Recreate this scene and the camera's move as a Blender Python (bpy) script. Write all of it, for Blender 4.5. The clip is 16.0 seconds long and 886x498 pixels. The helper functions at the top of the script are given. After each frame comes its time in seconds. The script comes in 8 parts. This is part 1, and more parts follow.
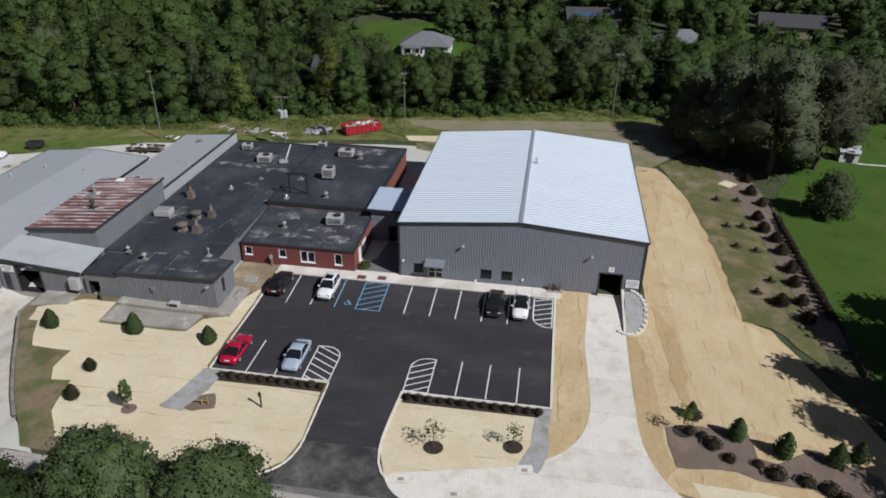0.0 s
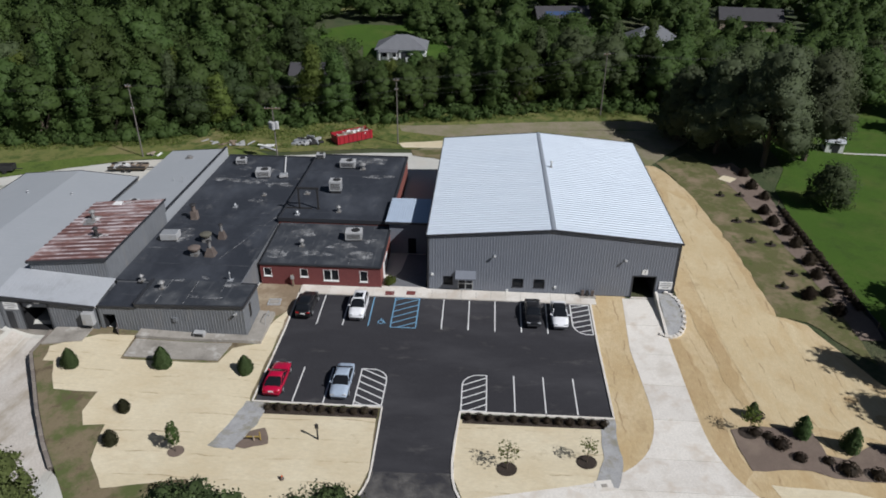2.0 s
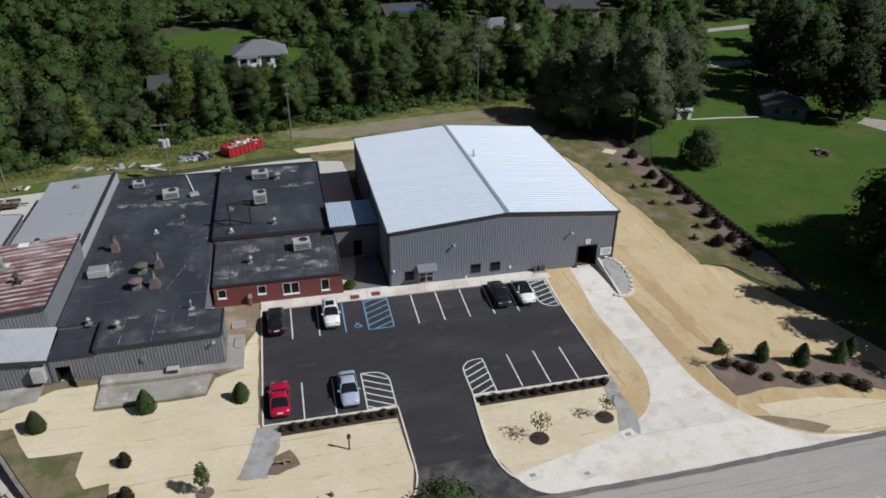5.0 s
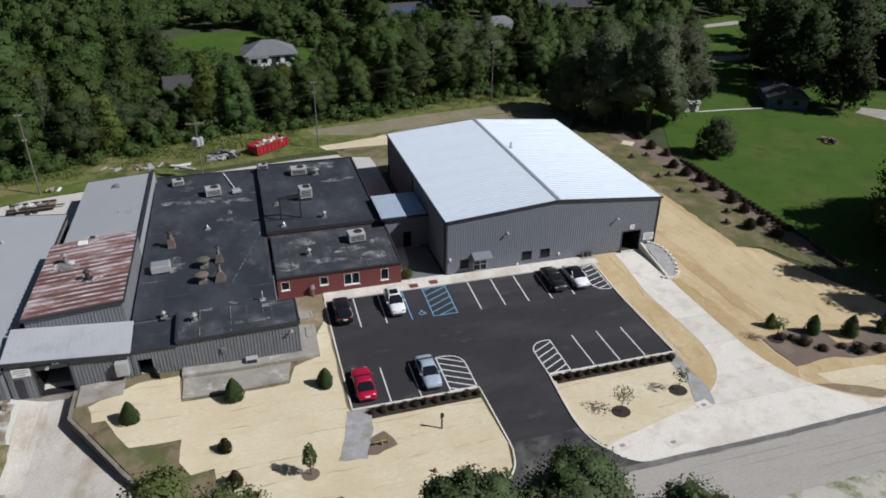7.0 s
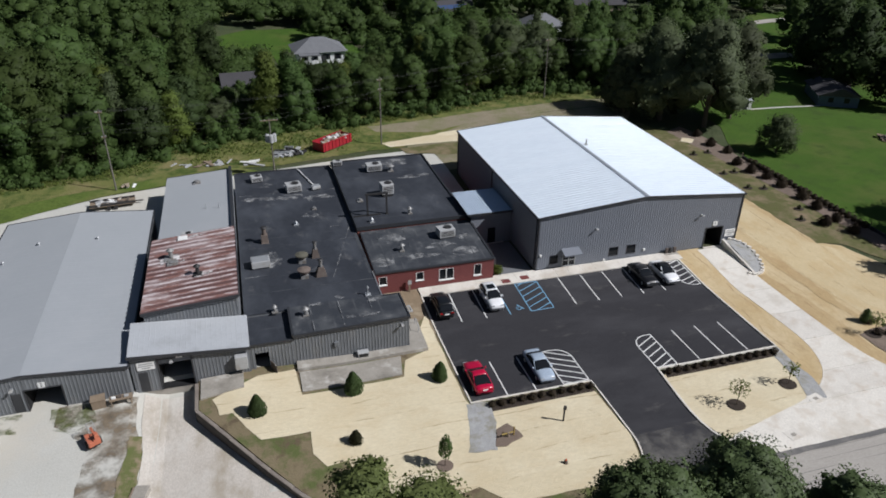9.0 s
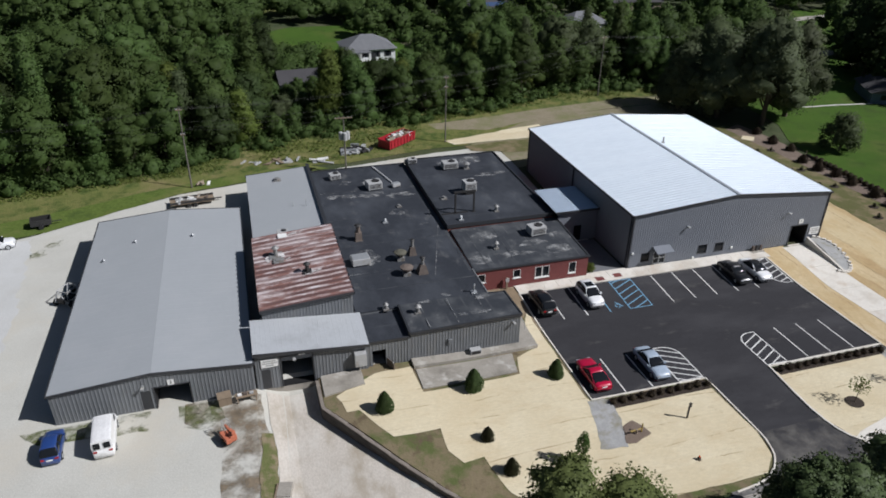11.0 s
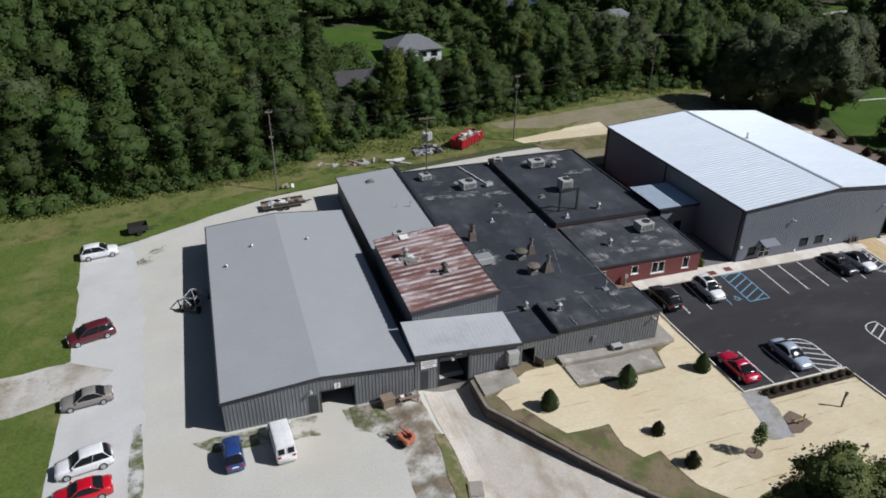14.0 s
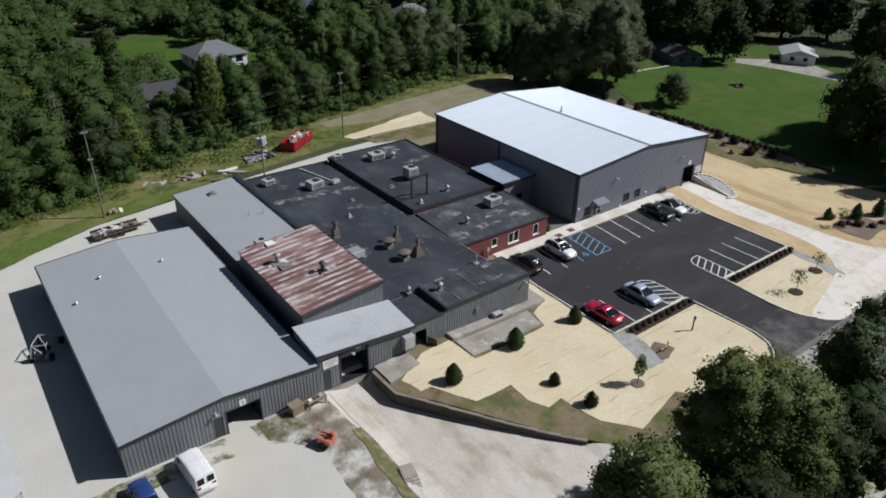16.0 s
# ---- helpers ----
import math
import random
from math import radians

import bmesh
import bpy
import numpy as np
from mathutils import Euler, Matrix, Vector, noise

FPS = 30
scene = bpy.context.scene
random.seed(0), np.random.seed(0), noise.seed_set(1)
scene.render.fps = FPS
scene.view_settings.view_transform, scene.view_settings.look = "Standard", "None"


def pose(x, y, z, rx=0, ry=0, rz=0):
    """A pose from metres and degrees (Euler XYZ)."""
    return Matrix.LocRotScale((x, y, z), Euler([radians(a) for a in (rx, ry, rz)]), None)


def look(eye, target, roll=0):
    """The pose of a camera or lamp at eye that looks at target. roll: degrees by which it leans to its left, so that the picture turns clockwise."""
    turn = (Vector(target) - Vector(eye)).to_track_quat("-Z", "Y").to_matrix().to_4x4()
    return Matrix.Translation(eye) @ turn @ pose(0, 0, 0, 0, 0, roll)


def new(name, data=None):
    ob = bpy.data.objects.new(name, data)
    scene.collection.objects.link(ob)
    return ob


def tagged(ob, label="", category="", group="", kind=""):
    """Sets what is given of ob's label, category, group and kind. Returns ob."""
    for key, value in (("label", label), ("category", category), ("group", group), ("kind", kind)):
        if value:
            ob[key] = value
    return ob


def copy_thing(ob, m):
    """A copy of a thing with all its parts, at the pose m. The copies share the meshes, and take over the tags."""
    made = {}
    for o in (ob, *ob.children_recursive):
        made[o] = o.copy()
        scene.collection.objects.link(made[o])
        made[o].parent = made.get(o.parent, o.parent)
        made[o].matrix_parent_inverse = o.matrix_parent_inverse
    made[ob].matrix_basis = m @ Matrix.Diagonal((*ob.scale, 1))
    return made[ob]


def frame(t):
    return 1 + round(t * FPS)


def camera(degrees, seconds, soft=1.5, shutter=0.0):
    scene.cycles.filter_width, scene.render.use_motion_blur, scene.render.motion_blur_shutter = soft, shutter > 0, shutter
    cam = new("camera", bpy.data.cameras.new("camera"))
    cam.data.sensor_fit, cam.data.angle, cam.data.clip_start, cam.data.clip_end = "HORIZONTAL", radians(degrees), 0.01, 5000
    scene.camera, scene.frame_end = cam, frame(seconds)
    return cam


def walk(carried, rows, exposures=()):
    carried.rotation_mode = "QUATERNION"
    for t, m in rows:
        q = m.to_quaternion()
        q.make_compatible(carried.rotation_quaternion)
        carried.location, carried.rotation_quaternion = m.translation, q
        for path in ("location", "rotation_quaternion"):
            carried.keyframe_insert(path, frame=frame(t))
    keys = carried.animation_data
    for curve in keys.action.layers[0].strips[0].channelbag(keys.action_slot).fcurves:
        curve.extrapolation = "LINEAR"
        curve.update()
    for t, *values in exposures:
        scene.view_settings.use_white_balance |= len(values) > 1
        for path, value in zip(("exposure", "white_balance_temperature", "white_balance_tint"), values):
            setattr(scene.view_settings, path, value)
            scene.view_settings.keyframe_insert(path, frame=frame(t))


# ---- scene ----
cam = camera(64.9, 16.0, soft=1.8)
PATH = [
    (0, (15.768, -69.026, 42.838), (15.501, -67.291, 41.88), 0.8),
    (0.5, (13.325, -68.537, 43.002), (13.103, -66.797, 42.041), 0.6),
    (1, (11.006, -68.068, 43.101), (10.833, -66.323, 42.139), 0.4),
    (1.5, (8.266, -67.907, 43.229), (8.148, -66.158, 42.267), 0.5),
    (2, (5.765, -67.725, 43.068), (5.659, -65.973, 42.109), 0.4),
    (2.5, (3.626, -67.767, 42.894), (3.539, -66.011, 41.94), 0.3),
    (3, (1.094, -67.857, 43.056), (1.145, -66.101, 42.1), 0.2),
    (3.5, (-1.784, -67.996, 42.919), (-1.609, -66.246, 41.968), 0.4),
    (4, (-4.792, -67.697, 43.094), (-4.528, -65.961, 42.136), 0.6),
    (6.3, (-16.764, -68.226, 42.537), (-16.263, -66.539, 41.588), 0.4),
    (6.5, (-17.869, -68.133, 42.443), (-17.367, -66.445, 41.495), 0.4),
    (7, (-20.563, -67.796, 42.435), (-20.063, -66.108, 41.486), 0.6),
    (7.5, (-23.219, -67.31, 42.414), (-22.72, -65.623, 41.463), 0.6),
    (8, (-25.847, -66.72, 42.512), (-25.35, -65.035, 41.558), 0.7),
    (8.5, (-28.455, -66.237, 42.496), (-27.959, -64.55, 41.542), 0.7),
    (9, (-31.105, -65.599, 42.537), (-30.605, -63.915, 41.582), 0.7),
    (11.5, (-44.549, -61.857, 42.645), (-44.046, -60.179, 41.681), 0.8),
    (12, (-47.206, -61.0, 42.628), (-46.702, -59.322, 41.663), 0.8),
    (12.5, (-49.936, -60.238, 42.629), (-49.431, -58.561, 41.663), 0.9),
    (13, (-52.629, -59.578, 42.535), (-52.122, -57.899, 41.573), 0.9),
    (13.5, (-55.267, -58.804, 42.614), (-54.758, -57.127, 41.649), 0.9),
    (14, (-57.509, -58.126, 42.659), (-56.942, -56.469, 41.694), 0.7),
    (14.5, (-59.673, -57.503, 42.387), (-58.956, -55.901, 41.428), 0.7),
    (15, (-61.608, -56.901, 42.095), (-60.732, -55.377, 41.14), 0.7),
    (15.5, (-63.201, -56.406, 41.924), (-62.201, -54.96, 40.97), 0.8),
    (16, (-64.405, -56.115, 41.958), (-63.348, -54.711, 41.003), 0.7),
]
walk(cam, [(t, look(eye, target, roll)) for t, eye, target, roll in PATH], exposures=[(0, -0.14, 6200, 12), (4, -0.14, 6200, 12), (9, -0.05, 6200, 12), (16, -0.05, 6200, 12)])

# ---- light ----
SUN_EL, SUN_AZ = 42.5, -30.0      # degrees above the ground; from +x towards -y
world = bpy.data.worlds.new("world")
scene.world = world
world.use_nodes = True
wn = world.node_tree.nodes
sky = wn.new("ShaderNodeTexSky")
sky.sky_type = "NISHITA"
sky.sun_disc = False
sky.sun_elevation = radians(SUN_EL)
sky.sun_rotation = radians(90 - SUN_AZ)
sky.air_density, sky.dust_density, sky.ozone_density = 1.0, 1.0, 1.0
wn["Background"].inputs["Strength"].default_value = 0.031
world.node_tree.links.new(sky.outputs[0], wn["Background"].inputs["Color"])
sun = new("sun", bpy.data.lights.new("sun", "SUN"))
sun.data.energy, sun.data.angle, sun.data.color = 4.9, radians(0.53), (1.0, 0.98, 0.955)
_a, _e = radians(SUN_AZ), radians(SUN_EL)
sun.matrix_world = look((60, -60, 80), (60 - math.cos(_a) * math.cos(_e), -60 - math.sin(_a) * math.cos(_e), 80 - math.sin(_e)))


# ---- materials ----
def mat(name, a, b=None, rough=0.8, metal=0.0, scale=2.0, fine=30.0, bump=0.15, spot=None, spots=(0.55, 0.7), spot_scale=0.3,
        island=0.0, spec=0.5, stretch=(1, 1, 1), translucent=0.0, obj_random=0.0, dist=0.02, spot2=None, spots2=(0.55, 0.7), spot2_scale=0.5, bands=None, grain=0.35):
    """Two colours mixed at two scales, an optional third in blotches, and fine relief."""
    m = bpy.data.materials.new(name)
    m.use_nodes = True
    n, l = m.node_tree.nodes, m.node_tree.links
    p = n["Principled BSDF"]
    p.inputs["Roughness"].default_value, p.inputs["Metallic"].default_value = rough, metal
    p.inputs["Specular IOR Level"].default_value = spec
    b = b or tuple(c * 0.8 for c in a)
    tc, mp = n.new("ShaderNodeTexCoord"), n.new("ShaderNodeMapping")
    mp.inputs["Scale"].default_value = stretch
    l.new(tc.outputs["Object"], mp.inputs["Vector"])

    def noisy(s, detail=4.0, rough_=0.6):
        t = n.new("ShaderNodeTexNoise")
        t.inputs["Scale"].default_value, t.inputs["Detail"].default_value, t.inputs["Roughness"].default_value = s, detail, rough_
        l.new(mp.outputs[0], t.inputs["Vector"])
        return t.outputs["Fac"]

    def ramp(fac, lo, hi):
        r = n.new("ShaderNodeMapRange")
        r.inputs["From Min"].default_value, r.inputs["From Max"].default_value = lo, hi
        l.new(fac, r.inputs["Value"])
        return r.outputs[0]

    def mix(fac, c1, c2, kind="MIX"):
        x = n.new("ShaderNodeMix")
        x.data_type, x.blend_type = "RGBA", kind
        for sock, v in ((x.inputs[0], fac), (x.inputs[6], c1), (x.inputs[7], c2)):
            if isinstance(v, (int, float)):
                sock.default_value = v
            elif isinstance(v, tuple):
                sock.default_value = (*v, 1)
            else:
                l.new(v, sock)
        return x.outputs[2]

    f1, f2 = noisy(scale), noisy(fine, 2.0)
    col = mix(ramp(f1, 0.3, 0.7), a, b)
    col = mix(grain, col, mix(ramp(f2, 0.3, 0.7), tuple(c * 0.7 for c in b), tuple(min(1, c * 1.18) for c in a)))
    if spot:
        col = mix(ramp(noisy(spot_scale, 5.0, 0.65), *spots), col, spot)
    if spot2:
        col = mix(ramp(noisy(spot2_scale, 6.0, 0.7), *spots2), col, spot2)
    if bands:                                    # (axis, period, from, to, colour, waviness)
        wv = n.new("ShaderNodeTexWave")
        wv.bands_direction = bands[0]
        wv.inputs["Scale"].default_value = 2 * math.pi / 20 / bands[1]
        wv.inputs["Distortion"].default_value, wv.inputs["Detail"].default_value, wv.inputs["Detail Scale"].default_value = bands[5], 3.0, bands[6]
        l.new(tc.outputs["Object"], wv.inputs["Vector"])
        gate = n.new("ShaderNodeMath")
        gate.operation = "MULTIPLY"
        l.new(ramp(wv.outputs["Fac"], bands[2], bands[3]), gate.inputs[0])
        l.new(ramp(noisy(*((0.30, 4.0) if len(bands) > 7 else (1.1, 4.0))), *(bands[7] if len(bands) > 7 else (0.28, 0.6))), gate.inputs[1])
        col = mix(gate.outputs[0], col, bands[4])
    for k, src in ((island, n.new("ShaderNodeNewGeometry").outputs["Random Per Island"]), (obj_random, n.new("ShaderNodeObjectInfo").outputs["Random"])):
        if not k:
            continue
        r = n.new("ShaderNodeMapRange")
        r.inputs["To Min"].default_value, r.inputs["To Max"].default_value = 1 - k, 1 + k
        l.new(src, r.inputs["Value"])
        hsv = n.new("ShaderNodeHueSaturation")
        l.new(r.outputs[0], hsv.inputs["Value"])
        l.new(col, hsv.inputs["Color"])
        if k == obj_random:
            r2 = n.new("ShaderNodeMapRange")
            r2.inputs["To Min"].default_value, r2.inputs["To Max"].default_value = 0.5 - 0.05 * k, 0.5 + 0.03 * k
            l.new(src, r2.inputs["Value"])
            l.new(r2.outputs[0], hsv.inputs["Hue"])
        col = hsv.outputs[0]
    l.new(col, p.inputs["Base Color"])
    if bump:
        bp = n.new("ShaderNodeBump")
        bp.inputs["Strength"].default_value, bp.inputs["Distance"].default_value = bump, dist
        l.new(f2, bp.inputs["Height"])
        l.new(bp.outputs[0], p.inputs["Normal"])
    if translucent:
        tr, ad = n.new("ShaderNodeBsdfTranslucent"), n.new("ShaderNodeMixShader")
        l.new(col, tr.inputs["Color"])
        ad.inputs[0].default_value = translucent
        l.new(p.outputs[0], ad.inputs[1])
        l.new(tr.outputs[0], ad.inputs[2])
        l.new(ad.outputs[0], n["Material Output"].inputs["Surface"])
    return m


M = dict(
    asphalt=mat("asphalt", (0.041, 0.0405, 0.045), (0.031, 0.0305, 0.034), 0.85, spec=0.2, scale=0.5, fine=14, bump=0.3, stretch=(0.4, 1.1, 1), spot=(0.066, 0.065, 0.070), spots=(0.46, 0.80), spot_scale=0.16, spot2=(0.11, 0.105, 0.102), spots2=(0.58, 0.82), spot2_scale=0.5),
    road=mat("road_asphalt", (0.385, 0.36, 0.325), (0.335, 0.312, 0.28), 0.9, scale=0.6, fine=12, stretch=(0.3, 1.2, 1), spot=(0.28, 0.265, 0.245), spots=(0.5, 0.8), spot_scale=0.12, bands=("Y", 0.9, 0.975, 1.0, (0.20, 0.19, 0.175), 0.8, 0.3, (0.45, 0.6))),
    concrete=mat("new_concrete", (0.70, 0.665, 0.60), (0.62, 0.585, 0.525), 0.85, scale=0.4, fine=8, spot2=(0.52, 0.45, 0.365), spots2=(0.52, 0.72), spot2_scale=0.5, spot=(0.50, 0.455, 0.385), spots=(0.52, 0.74), spot_scale=0.2, obj_random=0.05),
    ramp=mat("ramp_concrete", (0.56, 0.52, 0.465), (0.46, 0.42, 0.365), 0.9, scale=0.4, fine=9, stretch=(1.0, 0.45, 1), spot=(0.37, 0.325, 0.26), spots=(0.50, 0.68), spot_scale=0.42, spot2=(0.60, 0.58, 0.53), spots2=(0.5, 0.66), spot2_scale=0.17),
    cap=mat("wall_cap_stone", (0.24, 0.21, 0.18), (0.18, 0.155, 0.13), 0.9, scale=1.5, fine=10, bump=0.4, obj_random=0.15),
    # darker than the cap: the sunless face's shade is put into the colour
    block=mat("shaded_wall_block", (0.115, 0.10, 0.085), (0.08, 0.07, 0.06), 0.9, scale=1.2, fine=10, bump=0.4, obj_random=0.2),
    gravel_weedy=mat("weedy_gravel", (0.53, 0.515, 0.475), (0.45, 0.435, 0.40), 0.95, scale=0.25, fine=9, bump=0.6, spot=(0.27, 0.23, 0.175), spots=(0.46, 0.66), spot_scale=0.22, spot2=(0.155, 0.165, 0.075), spots2=(0.56, 0.68), spot2_scale=0.35, dist=0.05),
    gravel_green=mat("green_weedy_gravel", (0.50, 0.48, 0.43), (0.40, 0.37, 0.31), 0.95, scale=0.3, fine=9, bump=0.6, spot=(0.15, 0.175, 0.065), spots=(0.44, 0.62), spot_scale=0.5, dist=0.06),
    old_concrete=mat("old_concrete", (0.35, 0.325, 0.285), (0.26, 0.24, 0.205), 0.9, scale=0.7, fine=9, spot=(0.18, 0.165, 0.14), spots=(0.5, 0.72), spot_scale=0.4, spot2=(0.46, 0.44, 0.40), spots2=(0.55, 0.68), spot2_scale=0.5),
    gravel=mat("pale_gravel", (0.535, 0.53, 0.485), (0.46, 0.452, 0.41), 0.95, scale=0.25, fine=9, bump=0.5, spot=(0.51, 0.475, 0.40), spots=(0.5, 0.75), spot_scale=0.09, dist=0.04),
    gravel_white=mat("white_gravel", (0.548, 0.552, 0.545), (0.475, 0.479, 0.465), 0.95, scale=0.3, fine=9, bump=0.5, spot=(0.44, 0.43, 0.40), spots=(0.55, 0.8), spot_scale=0.12, dist=0.04),
    gravel_grey=mat("grey_gravel", (0.40, 0.40, 0.395), (0.29, 0.29, 0.285), 0.95, scale=1.2, fine=12, bump=0.7, spot=(0.25, 0.235, 0.18), spots=(0.50, 0.66), spot_scale=0.7, dist=0.05),
    tan_dirt=mat("tan_dirt", (0.265, 0.20, 0.13), (0.20, 0.15, 0.095), 0.95, scale=0.6, fine=6, bump=0.5, spot=(0.36, 0.30, 0.21), spots=(0.5, 0.7), spot_scale=0.5, dist=0.05),
    old_edge=mat("old_dark_asphalt", (0.15, 0.145, 0.14), (0.11, 0.107, 0.105), 0.9, scale=0.8, fine=10, bump=0.4, spot=(0.21, 0.20, 0.185), spots=(0.5, 0.7), spot_scale=0.5),
    dirt=mat("bare_dirt", (0.25, 0.215, 0.15), (0.19, 0.165, 0.105), 0.95, scale=0.4, fine=6, bump=0.5, spot=(0.15, 0.155, 0.065), spots=(0.45, 0.68), spot_scale=0.3, dist=0.05),
    bank=mat("thin_grass_bank", (0.175, 0.145, 0.085), (0.215, 0.172, 0.112), 0.95, scale=0.6, fine=5, bump=0.6, spec=0.15, spot=(0.098, 0.116, 0.042), spots=(0.44, 0.58), spot_scale=0.32, spot2=(0.118, 0.090, 0.058), spots2=(0.54, 0.66), spot2_scale=0.55, dist=0.08),
    # the court's shade is painted in as a dark bluish tone
    court=mat("shaded_court_paving", (0.165, 0.17, 0.18), (0.125, 0.13, 0.14), 0.85, scale=0.8, fine=8, bump=0.2),
    dust=mat("pale_road_dust", (0.20, 0.19, 0.175), (0.15, 0.143, 0.132), 0.95, scale=0.5, fine=8, bump=0.1),
    mulch=mat("mulch", (0.048, 0.034, 0.024), (0.025, 0.018, 0.013), 0.95, scale=2.5, fine=14, bump=0.8, dist=0.06),
    mulch_pale=mat("mulch_pale", (0.185, 0.14, 0.11), (0.14, 0.105, 0.082), 0.95, scale=0.7, fine=12, bump=0.7, spot=(0.22, 0.17, 0.13), spots=(0.5, 0.7), dist=0.06),
    thin_grass=mat("thin_patchy_grass", (0.100, 0.112, 0.038), (0.130, 0.115, 0.058), 0.95, scale=0.5, fine=5, bump=0.6, spec=0.15, spot=(0.23, 0.18, 0.115), spots=(0.46, 0.66), spot_scale=0.3, spot2=(0.075, 0.105, 0.026), spots2=(0.55, 0.7), spot2_scale=0.5, dist=0.08),
    soil_worn=mat("trodden_soil", (0.235, 0.185, 0.125), (0.175, 0.135, 0.09), 0.95, scale=0.8, fine=6, bump=0.5, spot=(0.12, 0.095, 0.065), spots=(0.5, 0.7), spot_scale=0.7, dist=0.05),
    weeds_green=mat("green_weeds", (0.105, 0.128, 0.042), (0.15, 0.145, 0.068), 0.95, scale=1.6, fine=7, bump=0.9, spec=0.15, spot=(0.235, 0.19, 0.125), spots=(0.46, 0.62), spot_scale=0.9, dist=0.1),
    weeds_worn=mat("low_weeds", (0.105, 0.14, 0.038), (0.15, 0.155, 0.06), 0.95, scale=1.0, fine=6, bump=0.8, spec=0.15, dist=0.1),
    lawn_dry=mat("dry_mown_lawn", (0.105, 0.145, 0.032), (0.075, 0.112, 0.024), 0.95, scale=0.5, fine=3, bump=0.6, spec=0.15, grain=0.5, spot=(0.175, 0.175, 0.065), spots=(0.5, 0.72), spot_scale=0.16, spot2=(0.06, 0.09, 0.022), spots2=(0.55, 0.72), spot2_scale=0.3, dist=0.08),
    lawn=mat("mown_lawn", (0.059, 0.113, 0.016), (0.045, 0.090, 0.0135), 0.95, scale=0.12, fine=6, bump=0.6, spec=0.15, spot=(0.088, 0.110, 0.028), spots=(0.48, 0.72), spot_scale=0.09, spot2=(0.040, 0.070, 0.015), spots2=(0.52, 0.70), spot2_scale=0.3, dist=0.08),
    rough_grass=mat("rough_grass", (0.125, 0.15, 0.042), (0.165, 0.155, 0.058), 0.95, scale=0.22, fine=4, bump=0.8, spec=0.15, spot=(0.22, 0.185, 0.09), spots=(0.5, 0.72), spot_scale=0.15, spot2=(0.06, 0.09, 0.022), spots2=(0.46, 0.62), spot2_scale=0.45, dist=0.15),
    ground=mat("ground_soil", (0.052, 0.070, 0.022), (0.036, 0.050, 0.016), 0.95, scale=0.1, fine=3, bump=0.8, dist=0.2, grain=0.5, spot=(0.085, 0.078, 0.04), spots=(0.5, 0.7), spot_scale=0.06, spot2=(0.03, 0.048, 0.014), spots2=(0.52, 0.68), spot2_scale=0.25),
    wall=mat("dark_grey_metal", (0.187, 0.202, 0.230), (0.172, 0.187, 0.215), 0.65, spec=0.3, grain=0.15, metal=0.0, scale=0.8, fine=5, bump=0.0),
    wall_old=mat("weathered_grey_metal", (0.165, 0.175, 0.185), (0.14, 0.148, 0.158), 0.6, scale=0.5, fine=4, bump=0.05, stretch=(1, 1, 0.2), spot=(0.19, 0.185, 0.175), spots=(0.55, 0.8), spot_scale=0.6),
    trim=mat("charcoal_trim", (0.035, 0.037, 0.042), rough=0.5, bump=0.0),
    roof_white=mat("galvanised_roof", (0.76, 0.83, 0.90), (0.71, 0.785, 0.86), 0.40, grain=0.16, metal=0.25, scale=0.5, fine=4, bump=0.0, stretch=(0.15, 1, 1)),
    canopy_blue=mat("bluish_ribbed_metal", (0.52, 0.61, 0.72), (0.47, 0.56, 0.67), 0.45, metal=0.2, grain=0.15, scale=0.8, fine=4, bump=0.0),
    ridge=mat("ridge_metal", (0.46, 0.50, 0.55), rough=0.45, metal=0.4, bump=0.0),
    roof_grey=mat("grey_painted_roof", (0.375, 0.395, 0.412), (0.36, 0.38, 0.397), 0.5, grain=0.08, metal=0.1, scale=0.25, fine=3, bump=0.03, spot=(0.40, 0.415, 0.43), spots=(0.5, 0.75), spot_scale=0.12),
    roof_pale=mat("pale_grey_roof", (0.49, 0.51, 0.53), (0.45, 0.47, 0.49), 0.5, grain=0.12, metal=0.2, scale=0.4, fine=4, bump=0.03, spot=(0.36, 0.37, 0.38), spots=(0.55, 0.8), spot_scale=0.3),
    roof_rust=mat("rusty_roof", (0.66, 0.60, 0.60), (0.52, 0.43, 0.425), 0.7, scale=1.1, fine=5, bump=0.1, stretch=(0.4, 1.0, 1), spot=(0.24, 0.125, 0.105), spots=(0.42, 0.58), spot_scale=0.9, spot2=(0.66, 0.62, 0.63), spots2=(0.57, 0.67), spot2_scale=1.2,
                  bands=("Y", 0.9, 0.46, 0.76, (0.105, 0.052, 0.048), 1.0, 1.6, (0.30, 0.54))),
    membrane=mat("black_roof_membrane", (0.030, 0.034, 0.043), (0.021, 0.025, 0.033), 0.7, scale=0.5, fine=5, bump=0.15, spot=(0.060, 0.067, 0.080), spots=(0.46, 0.72), spot_scale=0.22, spot2=(0.115, 0.117, 0.12), spots2=(0.585, 0.76), spot2_scale=0.42, stretch=(1, 0.6, 1), bands=("Y", 3.1, 0.985, 1.0, (0.050, 0.055, 0.063), 0.6, 0.3, (0.46, 0.62))),
    membrane_pale=mat("worn_roof_membrane", (0.038, 0.043, 0.051), (0.027, 0.031, 0.039), 0.7, scale=0.6, fine=5, bump=0.15, spot=(0.085, 0.09, 0.096), spots=(0.46, 0.70), spot_scale=0.35, spot2=(0.150, 0.150, 0.150), spots2=(0.61, 0.74), spot2_scale=0.7, bands=("X", 2.4, 0.98, 1.0, (0.075, 0.079, 0.085), 0.6, 0.3, (0.44, 0.60))),
